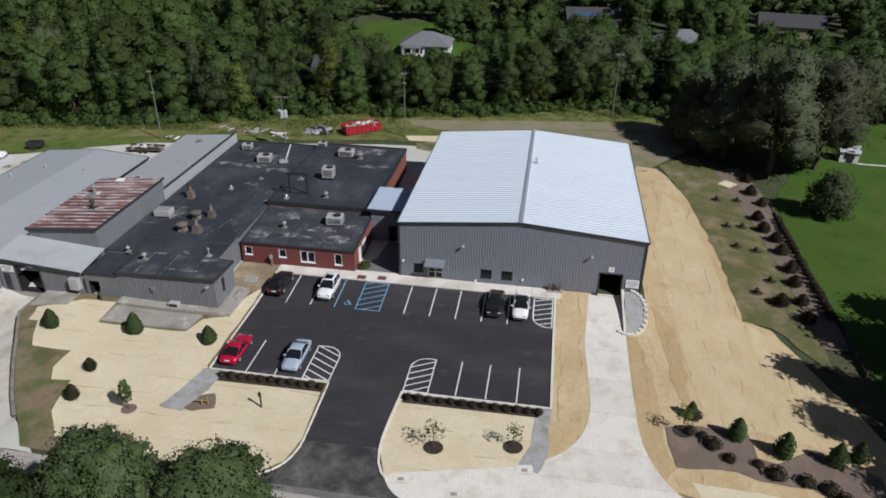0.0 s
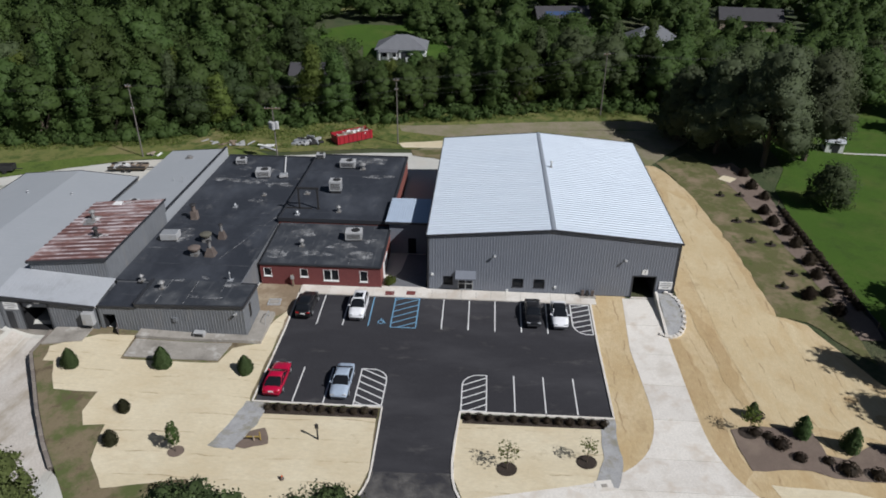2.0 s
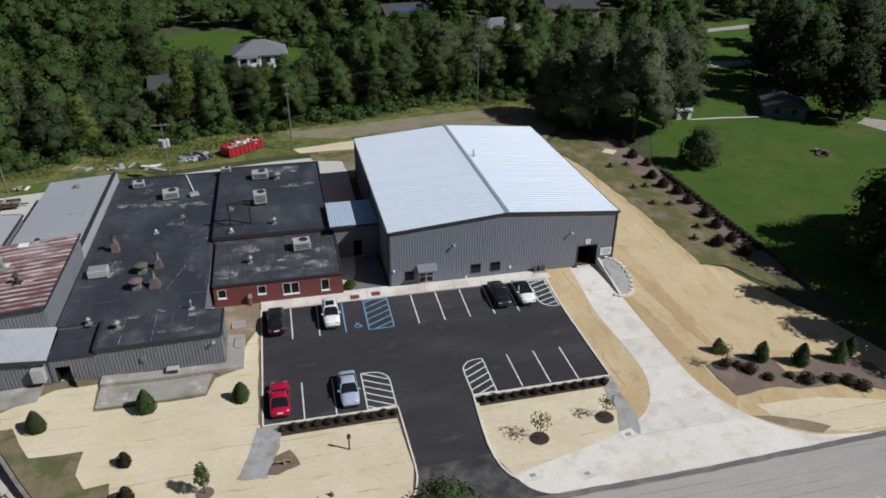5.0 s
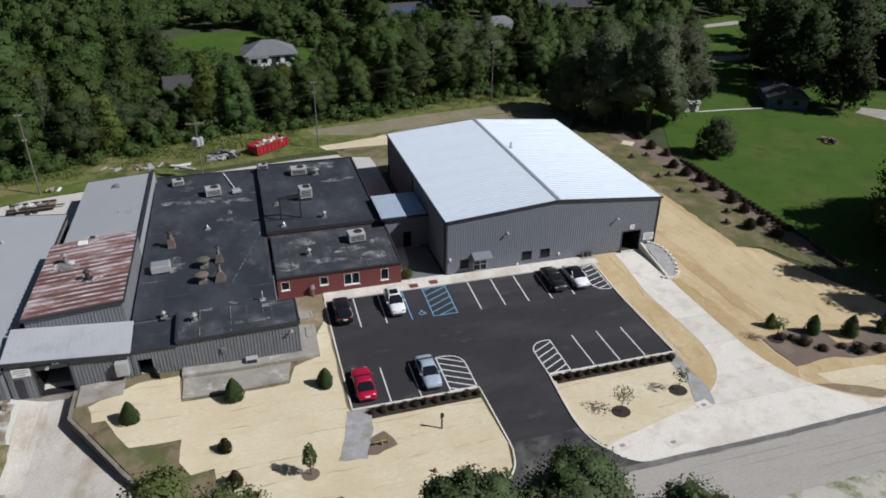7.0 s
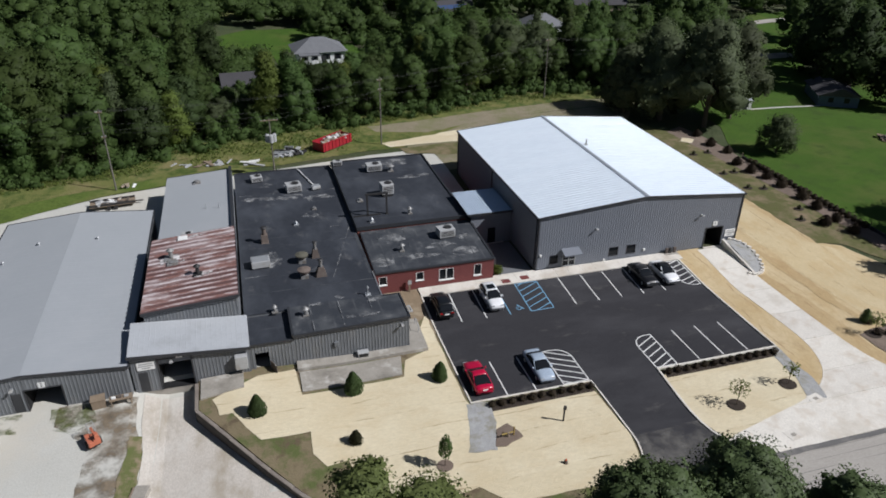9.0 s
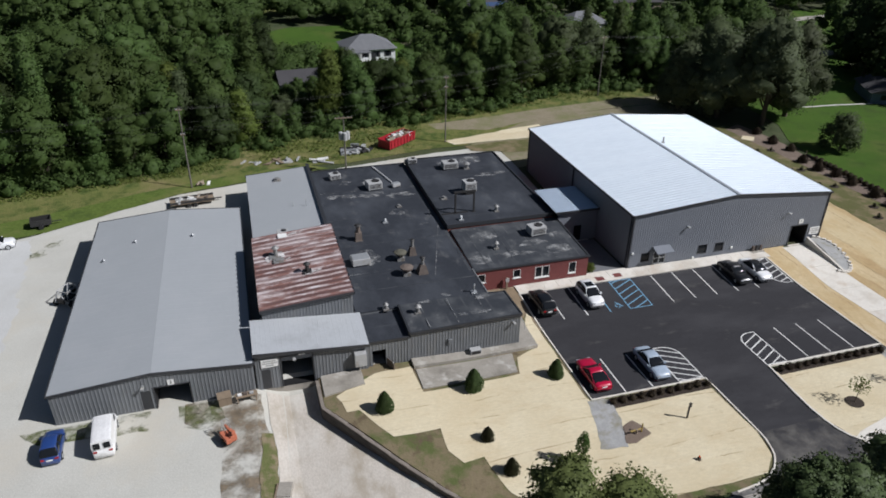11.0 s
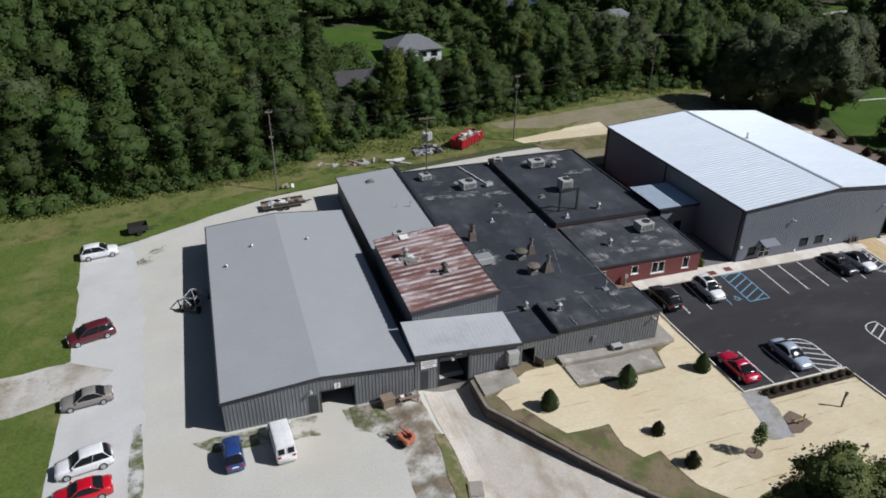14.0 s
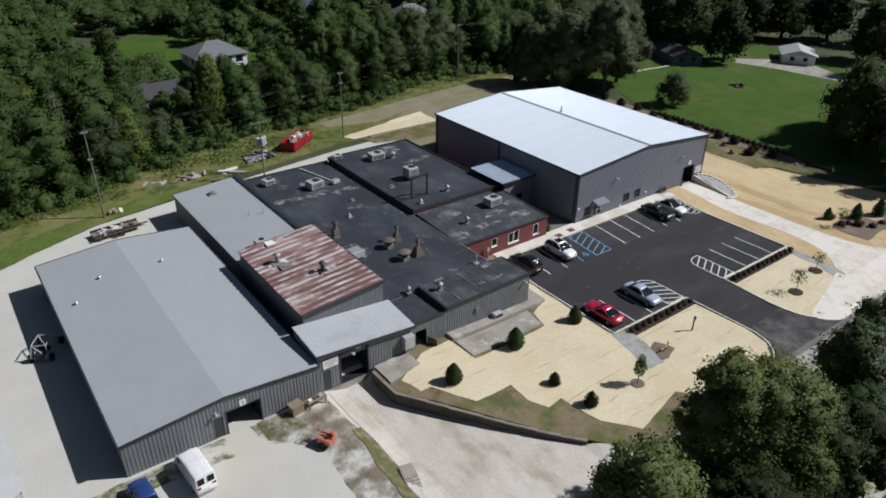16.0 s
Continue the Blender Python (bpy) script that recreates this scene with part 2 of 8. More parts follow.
    patchy=mat("roof_coating_stain", (0.34, 0.34, 0.34), (0.20, 0.21, 0.215), 0.8, scale=1.5, fine=8, bump=0.05),
    brick=mat("red_brick", (0.205, 0.064, 0.052), (0.155, 0.048, 0.040), 0.85, scale=3.0, fine=18, bump=0.2, obj_random=0.25),
    mortar=mat("mortar", (0.20, 0.085, 0.072), rough=0.9, bump=0.1),
    white=mat("white_paint", (0.80, 0.80, 0.78), (0.72, 0.72, 0.70), 0.6, scale=1.5, fine=20, bump=0.05),
    line=mat("white_road_paint", (0.74, 0.74, 0.72), (0.62, 0.62, 0.60), 0.8, scale=1.5, fine=14, bump=0.1, spot=(0.35, 0.35, 0.35), spots=(0.6, 0.85), spot_scale=2.0),
    blue_line=mat("blue_road_paint", (0.13, 0.30, 0.46), (0.18, 0.36, 0.52), 0.8, scale=1.5, fine=14, bump=0.1),
    black=mat("black_void", (0.008, 0.008, 0.009), rough=0.9, bump=0.0),
    rubber=mat("tyre_rubber", (0.018, 0.018, 0.018), rough=0.85, fine=40, bump=0.2),
    steel=mat("galvanised_steel", (0.50, 0.52, 0.53), (0.42, 0.43, 0.44), 0.45, metal=0.5, scale=3, bump=0.05),
    hvac=mat("hvac_casing", (0.42, 0.425, 0.425), (0.34, 0.345, 0.345), 0.6, scale=1.5, fine=10, bump=0.08, spot=(0.30, 0.27, 0.22), spots=(0.56, 0.75), spot_scale=1.5),
    dark_steel=mat("dark_steel", (0.030, 0.029, 0.029), rough=0.6, bump=0.1),
    vent=mat("weathered_vent_metal", (0.30, 0.30, 0.295), (0.22, 0.22, 0.215), 0.55, metal=0.3, scale=2.0, fine=10, bump=0.08, spot=(0.17, 0.14, 0.11), spots=(0.5, 0.7), spot_scale=1.5),
    sealant=mat("white_sealant", (0.74, 0.72, 0.71), (0.62, 0.59, 0.58), 0.7, scale=2.0, fine=10, bump=0.1),
    mossy=mat("mossy_metal", (0.12, 0.115, 0.085), (0.085, 0.08, 0.062), 0.8, scale=2.0, fine=10, bump=0.2),
    rust_pale=mat("pale_rusted_steel", (0.17, 0.135, 0.115), (0.12, 0.095, 0.08), 0.8, scale=2.0, fine=10, bump=0.2),
    rust=mat("rusted_steel", (0.085, 0.062, 0.052), (0.13, 0.11, 0.095), 0.8, scale=2.5, fine=12, bump=0.2),
    wood=mat("weathered_wood", (0.26, 0.20, 0.14), (0.19, 0.145, 0.10), 0.85, scale=3, fine=20, bump=0.3, stretch=(1, 1, 0.2)),
    pole=mat("pole_wood", (0.17, 0.155, 0.135), (0.12, 0.11, 0.095), 0.9, scale=3, fine=20, bump=0.3, stretch=(3, 3, 0.2)),
    red_paint=mat("red_dumpster_paint", (0.36, 0.016, 0.028), (0.29, 0.014, 0.024), 0.5, scale=1.2, fine=9, bump=0.1, spot=(0.30, 0.06, 0.05), spots=(0.58, 0.75), spot_scale=1.0),
    orange=mat("orange_paint", (0.62, 0.12, 0.035), (0.52, 0.10, 0.03), 0.5, bump=0.05),
    bark=mat("bark", (0.11, 0.085, 0.062), (0.075, 0.058, 0.042), 0.95, scale=3, fine=14, bump=0.6, stretch=(2, 2, 0.4), dist=0.05),
    shingle=mat("grey_shingles", (0.17, 0.175, 0.185), (0.13, 0.135, 0.145), 0.9, scale=0.8, fine=6, bump=0.3),
    shingle_dark=mat("dark_shingles", (0.06, 0.058, 0.062), (0.045, 0.043, 0.047), 0.9, scale=0.8, fine=6, bump=0.3),
    siding=mat("white_siding", (0.72, 0.73, 0.74), (0.66, 0.67, 0.68), 0.7, scale=0.8, fine=8, bump=0.05),
    siding_blue=mat("blue_siding", (0.085, 0.125, 0.19), (0.07, 0.105, 0.16), 0.7, scale=0.8, fine=8, bump=0.05),
    siding_tan=mat("tan_siding", (0.32, 0.26, 0.20), (0.27, 0.22, 0.17), 0.7, scale=0.8, fine=8, bump=0.05),
    chrome=mat("chrome", (0.6, 0.6, 0.62), rough=0.2, metal=1.0, bump=0.0),
    lamp_red=mat("tail_light_red", (0.35, 0.01, 0.01), rough=0.25, bump=0.0),
    lamp_clear=mat("headlight_clear", (0.7, 0.72, 0.75), rough=0.15, metal=0.5, bump=0.0),
)


def straw_mats(name, axis, width, tones, bare, soil, seam=0.05, patchy=(0.52, 0.68), worn_in=(0.62, 0.74), wobble=0.5):
    """Straw mats rolled out side by side along an axis: each roll with its own tone, dark gaps between rolls, fibres along the roll, thin and bare patches."""
    m = bpy.data.materials.new(name)
    m.use_nodes = True
    n, l = m.node_tree.nodes, m.node_tree.links
    p = n["Principled BSDF"]
    p.inputs["Roughness"].default_value, p.inputs["Specular IOR Level"].default_value = 0.95, 0.2
    tc = n.new("ShaderNodeTexCoord")

    def math_(op, a, b=0.0):
        x = n.new("ShaderNodeMath")
        x.operation = op
        for sock, v in zip(x.inputs, (a, b)):
            if isinstance(v, (int, float)):
                sock.default_value = v
            else:
                l.new(v, sock)
        return x.outputs[0]

    def noisy(s, stretch, detail=5.0, rough=0.62, off=0.0):
        mp, t = n.new("ShaderNodeMapping"), n.new("ShaderNodeTexNoise")
        mp.inputs["Scale"].default_value, mp.inputs["Location"].default_value = stretch, (off, off * 0.7, 0)
        t.inputs["Scale"].default_value, t.inputs["Detail"].default_value, t.inputs["Roughness"].default_value = s, detail, rough
        l.new(tc.outputs["Object"], mp.inputs["Vector"])
        l.new(mp.outputs[0], t.inputs["Vector"])
        return t.outputs["Fac"]

    def ramp(fac, lo, hi, a=0.0, b=1.0):
        r = n.new("ShaderNodeMapRange")
        for k, v in zip(("From Min", "From Max", "To Min", "To Max"), (lo, hi, a, b)):
            r.inputs[k].default_value = v
        l.new(fac, r.inputs["Value"])
        return r.outputs[0]

    def mix(fac, c1, c2):
        x = n.new("ShaderNodeMix")
        x.data_type = "RGBA"
        for sock, v in ((x.inputs[0], fac), (x.inputs[6], c1), (x.inputs[7], c2)):
            if isinstance(v, (int, float)):
                sock.default_value = v
            elif isinstance(v, tuple):
                sock.default_value = (*v, 1)
            else:
                l.new(v, sock)
        return x.outputs[2]

    along = (0.42, 1.0, 1.0) if axis == "X" else (1.0, 0.42, 1.0)
    sep = n.new("ShaderNodeSeparateXYZ")
    l.new(tc.outputs["Object"], sep.inputs[0])
    across = sep.outputs["Y" if axis == "X" else "X"]
    at = math_("DIVIDE", math_("ADD", across, ramp(noisy(0.10, (1, 1, 1)), 0.2, 0.8, -wobble, wobble)), width)
    roll, inside = math_("FLOOR", at), math_("FRACT", at)
    wn_ = n.new("ShaderNodeTexWhiteNoise")
    wn_.noise_dimensions = "1D"
    l.new(roll, wn_.inputs["W"])
    fibre = noisy(5.0, along, 3.0, 0.7)
    broad = noisy(0.20, (1, 1, 1), 5.0, 0.65)
    tone = mix(ramp(wn_.outputs["Value"], 0.0, 1.0), tones[0], tones[1])
    tone = mix(ramp(broad, 0.35, 0.68), tone, tones[2])
    tone = mix(ramp(fibre, 0.32, 0.68, 0.0, 0.42), tone, tuple(c * 0.72 for c in tones[1]))
    tone = mix(ramp(noisy(0.55, along, 6.0, 0.7, 3.0), *patchy, 0.0, 0.5), tone, bare)
    edge = math_("MINIMUM", inside, math_("SUBTRACT", 1.0, inside))
    gap = math_("MULTIPLY", ramp(edge, 0.0, seam, 1.0, 0.0), ramp(noisy(0.35, (1, 1, 1), 4.0, 0.6, 9.0), 0.47, 0.60))
    tone = mix(gap, tone, soil)
    tone = mix(ramp(noisy(0.30, (1, 1, 1), 7.0, 0.72, 17.0), *worn_in, 0.0, 0.6), tone, soil)
    l.new(tone, p.inputs["Base Color"])
    bp = n.new("ShaderNodeBump")
    bp.inputs["Strength"].default_value, bp.inputs["Distance"].default_value = 0.6, 0.06
    l.new(math_("ADD", fibre, math_("MULTIPLY", noisy(9.0, (1, 1, 1), 2.0), 0.8)), bp.inputs["Height"])
    l.new(bp.outputs[0], p.inputs["Normal"])
    return m


M["straw"] = straw_mats("straw_mat", "X", 2.4, ((0.705, 0.632, 0.462), (0.655, 0.575, 0.405), (0.600, 0.508, 0.338)), (0.53, 0.43, 0.275), (0.33, 0.255, 0.150), 0.035)
M["straw_side"] = straw_mats("straw_mat_bare", "Y", 1.9, ((0.550, 0.425, 0.240), (0.495, 0.370, 0.200), (0.61, 0.50, 0.32)), (0.45, 0.32, 0.16), (0.32, 0.22, 0.115), 0.06, (0.48, 0.66), (0.58, 0.72), 1.0)
M["straw_plain"] = straw_mats("straw_sheet_mat", "Y", 2.4, ((0.645, 0.545, 0.355), (0.590, 0.485, 0.300), (0.545, 0.430, 0.250)), (0.49, 0.36, 0.19), (0.33, 0.24, 0.135), 0.04, (0.46, 0.62), (0.57, 0.72), 0.9)
M["straw_brown"] = straw_mats("bare_brown_straw", "Y", 1.3, ((0.475, 0.350, 0.185), (0.430, 0.310, 0.160), (0.52, 0.40, 0.23)), (0.40, 0.275, 0.14), (0.30, 0.20, 0.105), 0.06, (0.46, 0.64), (0.56, 0.70), 0.6)


def glassy(name, tint, rough=0.05):
    m = bpy.data.materials.new(name)
    m.use_nodes = True
    p = m.node_tree.nodes["Principled BSDF"]
    p.inputs["Base Color"].default_value = (*tint, 1)
    p.inputs["Roughness"].default_value = rough
    p.inputs["Specular IOR Level"].default_value = 0.2
    return m


def worn(m, lo, hi, s):
    """Breaks a stain's film up, so that the roof shows through where noise is low."""
    n, l = m.node_tree.nodes, m.node_tree.links
    tc, nz, mr, tr, mx = (n.new(k) for k in ("ShaderNodeTexCoord", "ShaderNodeTexNoise", "ShaderNodeMapRange", "ShaderNodeBsdfTransparent", "ShaderNodeMixShader"))
    nz.inputs["Scale"].default_value, nz.inputs["Detail"].default_value, nz.inputs["Roughness"].default_value = s, 6.0, 0.65
    mr.inputs["From Min"].default_value, mr.inputs["From Max"].default_value = lo, hi
    l.new(tc.outputs["Object"], nz.inputs["Vector"])
    l.new(nz.outputs["Fac"], mr.inputs["Value"])
    l.new(mr.outputs[0], mx.inputs[0])
    l.new(tr.outputs[0], mx.inputs[1])
    l.new(n["Principled BSDF"].outputs[0], mx.inputs[2])
    l.new(mx.outputs[0], n["Material Output"].inputs["Surface"])


worn(M["patchy"], 0.45, 0.66, 0.8)
worn(M["sealant"], 0.42, 0.6, 1.3)
worn(M["dust"], 0.40, 0.72, 0.35)
worn(M["soil_worn"], 0.40, 0.68, 0.45)
worn(M["weeds_worn"], 0.42, 0.70, 0.8)
M["glass"] = glassy("dark_window_glass", (0.012, 0.014, 0.017))
M["solar"] = glassy("solar_glass", (0.05, 0.08, 0.16), 0.15)


def paint(name, c, rough=0.3, metal=0.0):
    m = mat(name, c, tuple(v * 0.93 for v in c), rough, metal, scale=1.0, fine=6, bump=0.0)
    m.node_tree.nodes["Principled BSDF"].inputs["Coat Weight"].default_value = 0.6
    m.node_tree.nodes["Principled BSDF"].inputs["Coat Roughness"].default_value = 0.08
    return m


def leaf(name, a, b, k=0.15):
    return mat(name, a, b, 0.6, scale=0.09, fine=1.6, bump=0.3, dist=0.2, island=k, obj_random=0.30, translucent=0.55, spec=0.15)


LEAVES = [
    leaf("leaves_mid", (0.098, 0.150, 0.044), (0.058, 0.098, 0.030)),
    leaf("leaves_dark", (0.058, 0.084, 0.030), (0.042, 0.062, 0.023)),
    leaf("leaves_yellowish", (0.150, 0.195, 0.045), (0.105, 0.145, 0.036)),
    leaf("leaves_greyish", (0.106, 0.132, 0.062), (0.078, 0.100, 0.048)),
]
LEAVES.append(mat("leaves_street", (0.172, 0.204, 0.070), (0.104, 0.132, 0.044), 0.6, scale=0.3, fine=2.5, bump=0.4, dist=0.15, island=0.22, translucent=0.4, spec=0.2))
LEAVES.append(mat("leaves_street_dark", (0.076, 0.108, 0.039), (0.048, 0.070, 0.027), 0.6, scale=0.3, fine=2.5, bump=0.4, dist=0.15, island=0.22, translucent=0.12, spec=0.2))
LEAVES.append(leaf("leaves_willow", (0.125, 0.148, 0.080), (0.092, 0.112, 0.060)))
M["needles"] = leaf("evergreen_needles", (0.112, 0.168, 0.064), (0.076, 0.120, 0.046))
M["shrub"] = leaf("shrub_leaves", (0.075, 0.080, 0.040), (0.050, 0.052, 0.028))
M["shrub_purple"] = leaf("purple_shrub_leaves", (0.076, 0.058, 0.040), (0.052, 0.042, 0.029))


# ---- building tools ----
def part(name, bm, material, parent=None, label="", smooth=False, kind=""):
    """Links a bmesh as one mesh object, under a thing or a part."""
    me = bpy.data.meshes.new(name)
    bm.normal_update()
    bm.to_mesh(me)
    bm.free()
    for m in material if isinstance(material, (list, tuple)) else (material,):
        me.materials.append(m)
    if smooth:
        me.polygons.foreach_set("use_smooth", [True] * len(me.polygons))
    ob = new(name, me)
    if parent is not None:
        ob.parent = parent
    if label or kind:
        tagged(ob, label=label, kind=kind)
    return ob


def thing(name, label, category, at=(0, 0, 0), turn=0.0, group="", kind=""):
    ob = new(name)
    ob.empty_display_size = 0.3
    ob.matrix_basis = pose(*at, 0, 0, turn)
    return tagged(ob, label, category, group, kind)


def share(name, ob, parent, m=None):
    """One more object on the mesh of ob."""
    o = new(name, ob.data)
    o.parent = parent
    if m is not None:
        o.matrix_basis = m
    return o


def box(bm, x0, x1, y0, y1, z0, z1, bevel=0.0):
    vs = [bm.verts.new((x, y, z)) for z in (z0, z1) for y in (y0, y1) for x in (x0, x1)]
    fs = [bm.faces.new([vs[i] for i in f]) for f in ((0, 2, 3, 1), (4, 5, 7, 6), (0, 1, 5, 4), (2, 6, 7, 3), (0, 4, 6, 2), (1, 3, 7, 5))]
    if bevel:
        es = list({e for f in fs for e in f.edges})
        bmesh.ops.bevel(bm, geom=es, offset=bevel, segments=2, affect="EDGES", profile=0.5)
    return bm


def boxed(*a, bevel=0.0):
    return box(bmesh.new(), *a, bevel=bevel)


def cyl(bm, x, y, z0, z1, r, r2=None, seg=14, x2=None, y2=None):
    """An upright (or leaning) tapered cylinder."""
    r2 = r if r2 is None else r2
    x2, y2 = x if x2 is None else x2, y if y2 is None else y2
    rings = [[bm.verts.new((cx + rr * math.cos(2 * math.pi * i / seg), cy + rr * math.sin(2 * math.pi * i / seg), z)) for i in range(seg)]
             for cx, cy, z, rr in ((x, y, z0, r), (x2, y2, z1, r2))]
    for i in range(seg):
        bm.faces.new((rings[0][i], rings[0][(i + 1) % seg], rings[1][(i + 1) % seg], rings[1][i]))
    bm.faces.new(rings[0][::-1])
    bm.faces.new(rings[1])
    return bm


def tube(bm, a, b, r, seg=8):
    a, b = Vector(a), Vector(b)
    d = (b - a).normalized()
    u = d.orthogonal().normalized()
    v = d.cross(u)
    rings = [[bm.verts.new(p + r * (math.cos(2 * math.pi * i / seg) * u + math.sin(2 * math.pi * i / seg) * v)) for i in range(seg)] for p in (a, b)]
    for i in range(seg):
        bm.faces.new((rings[0][i], rings[0][(i + 1) % seg], rings[1][(i + 1) % seg], rings[1][i]))
    bm.faces.new(rings[0][::-1])
    bm.faces.new(rings[1])
    return bm


def beam(bm, a, b, w, h):
    """A square bar from a to b: w wide, h high, its top along the line."""
    a, b = Vector(a), Vector(b)
    d = (b - a).normalized()
    s = d.cross(Vector((0, 0, 1)))
    s = s.normalized() if s.length > 1e-4 else Vector((1, 0, 0))
    up = s.cross(d)
    vs = [bm.verts.new(p + x * s + z * up) for p in (a, b) for x, z in ((-w / 2, -h), (w / 2, -h), (w / 2, 0), (-w / 2, 0))]
    for f in ((0, 1, 5, 4), (1, 2, 6, 5), (2, 3, 7, 6), (3, 0, 4, 7), (3, 2, 1, 0), (4, 5, 6, 7)):
        bm.faces.new([vs[i] for i in f])
    return bm


def ribbed(bm, a, b, c, d, pitch=0.3, depth=0.03, width=0.3, openings=(), thick=0.05):
    """A profiled metal sheet on the quad a b c d: ribs run from the edge a-b to the edge d-c. openings: (u0, u1, v0, v1) in metres
    along a-b and up a-d, cut through. The ribs stand out along the quad's normal."""
    a, b, c, d = map(Vector, (a, b, c, d))
    n = (b - a).cross(d - a).normalized()
    length = (b - a).length
    us = {0.0, length}
    k = 0
    while k * pitch < length:
        for q in (0.0, 1 - width, 1 - width * 0.75, 1 - width * 0.25):
            us.add(min(length, round((k + q) * pitch, 4)))
        k += 1
    for o in openings:
        us |= {o[0], o[1]}
    us = sorted(us)

    def off(u):
        q = (u / pitch) % 1.0
        if q < 1 - width:
            return 0.0
        q = (q - 1 + width) / width
        return depth * min(1.0, 4 * min(q, 1 - q))

    def at(u, v):
        s = u / length
        lo, hi = a.lerp(b, s), d.lerp(c, s)
        return lo + (hi - lo).normalized() * v if v is not None else hi

    for u0, u1 in zip(us, us[1:]):
        if u1 - u0 < 1e-4:
            continue
        mid = (u0 + u1) / 2
        spans, lo = [], 0.0
        for o in sorted((o for o in openings if o[0] - 1e-4 <= mid <= o[1] + 1e-4), key=lambda o: o[2]):
            if o[2] > lo + 1e-4:
                spans.append((lo, o[2]))
            lo = o[3]
        spans.append((lo, None))
        for v0, v1 in spans:
            e = 1e-3
            p = [at(u0, v0) + n * off(u0 + e), at(u1, v0) + n * off(u1 - e), at(u1, v1) + n * off(u1 - e), at(u0, v1) + n * off(u0 + e)]
            bm.faces.new([bm.verts.new(q) for q in p])
    # back sheet, so that the wall has thickness
    bmesh.ops.remove_doubles(bm, verts=bm.verts[:], dist=0.006)
    back = [bm.verts.new(p - n * thick) for p in (a, b, c, d)] if not openings else None
    if back:
        bm.faces.new(back[::-1])
    return bm


def smooth01(a, b, v):
    u = min(1.0, max(0.0, (v - a) / (b - a)))
    return u * u * (3 - 2 * u)


# ---- the lie of the land ----
WALL_LINE = [(-38.35, -10.9), (-38.3, -14.7), (-35.5, -18.9), (-33.2, -22.4), (-30.5, -26.15), (-28.4, -28.7)]   # the retaining wall


def wall_x(y):
    pts = WALL_LINE
    if y >= pts[0][1]:
        return pts[0][0]
    for (xa, ya), (xb, yb) in zip(pts, pts[1:]):
        if y >= yb:
            return xa + (xb - xa) * (y - ya) / (yb - ya)
    return pts[-1][0]


def land(x, y, sunken=True):
    """Height of the ground."""
    right = 0.5 * smooth01(-9, -0.5, y)
    left = 0.5 * smooth01(-42, -20, y)
    k = smooth01(-22, -36, x) if x > -36 else 1.0
    z = right * (1 - k) + left * k + 0.5 * smooth01(20, 46, y)
    if sunken and -44.6 < x < -27 and -36 < y < -9.5:           # the sunken drive to the loading door
        z -= 1.05 * smooth01(-36, -17, y) * smooth01(-44.5, -40.8, x) * (1 - smooth01(wall_x(y) - 0.2, wall_x(y) + 0.8, x))
    if y > 48:
        start = 48 + 12 * smooth01(35, 60, x)
        if y > start:
            z += (0.085 * min(y - start, 70) + 0.03 * max(0, y - start - 70)) * (1 - 0.45 * smooth01(30, 80, x))
    return z


def bank(x, y):
    """How far the straw-covered lawn before the wing lies above the ground."""
    return 0.16 * smooth01(-13.5, -19, x) * smooth01(-29, -17, y)


def ground_sheet():
    def lines(lo, hi, step, far):
        v = list(np.arange(lo, hi + 0.1, step))
        d, e = step * 1.3, []
        p = hi
        while p < far:
            d *= 1.28
            p += d
            e.append(p)
        q, d, g = lo, step * 1.3, []
        while q > -far:
            d *= 1.28
            q -= d
            g.append(q)
        return g[::-1] + v + e
    xs, ys = lines(-84, 64, 1.0, 2600), lines(-46, 60, 1.0, 2600)
    def low(x, y):
        """Below the surface sheets where the retaining wall steps the land."""
        if -46 < x < -25 and -33 < y < -9 and -1.5 < x - wall_x(y) < 3.0:
            return min(land(x, y), land(x - 1.1, y), land(x - 2.2, y), land(x - 3.0, y)) - 0.1
        return land(x, min(y, 400))
    verts = [(x, y, low(x, y)) for y in ys for x in xs]
    w = len(xs)
    faces = [(j * w + i, j * w + i + 1, (j + 1) * w + i + 1, (j + 1) * w + i) for j in range(len(ys) - 1) for i in range(w - 1)]
    me = bpy.data.meshes.new("ground")
    me.from_pydata(verts, [], faces)
    me.materials.append(M["ground"])
    me.polygons.foreach_set("use_smooth", [True] * len(me.polygons))
    return tagged(new("ground", me), "uneven green and brown ground sheet under woods and lots", "ground", kind="structure")


ground_sheet()


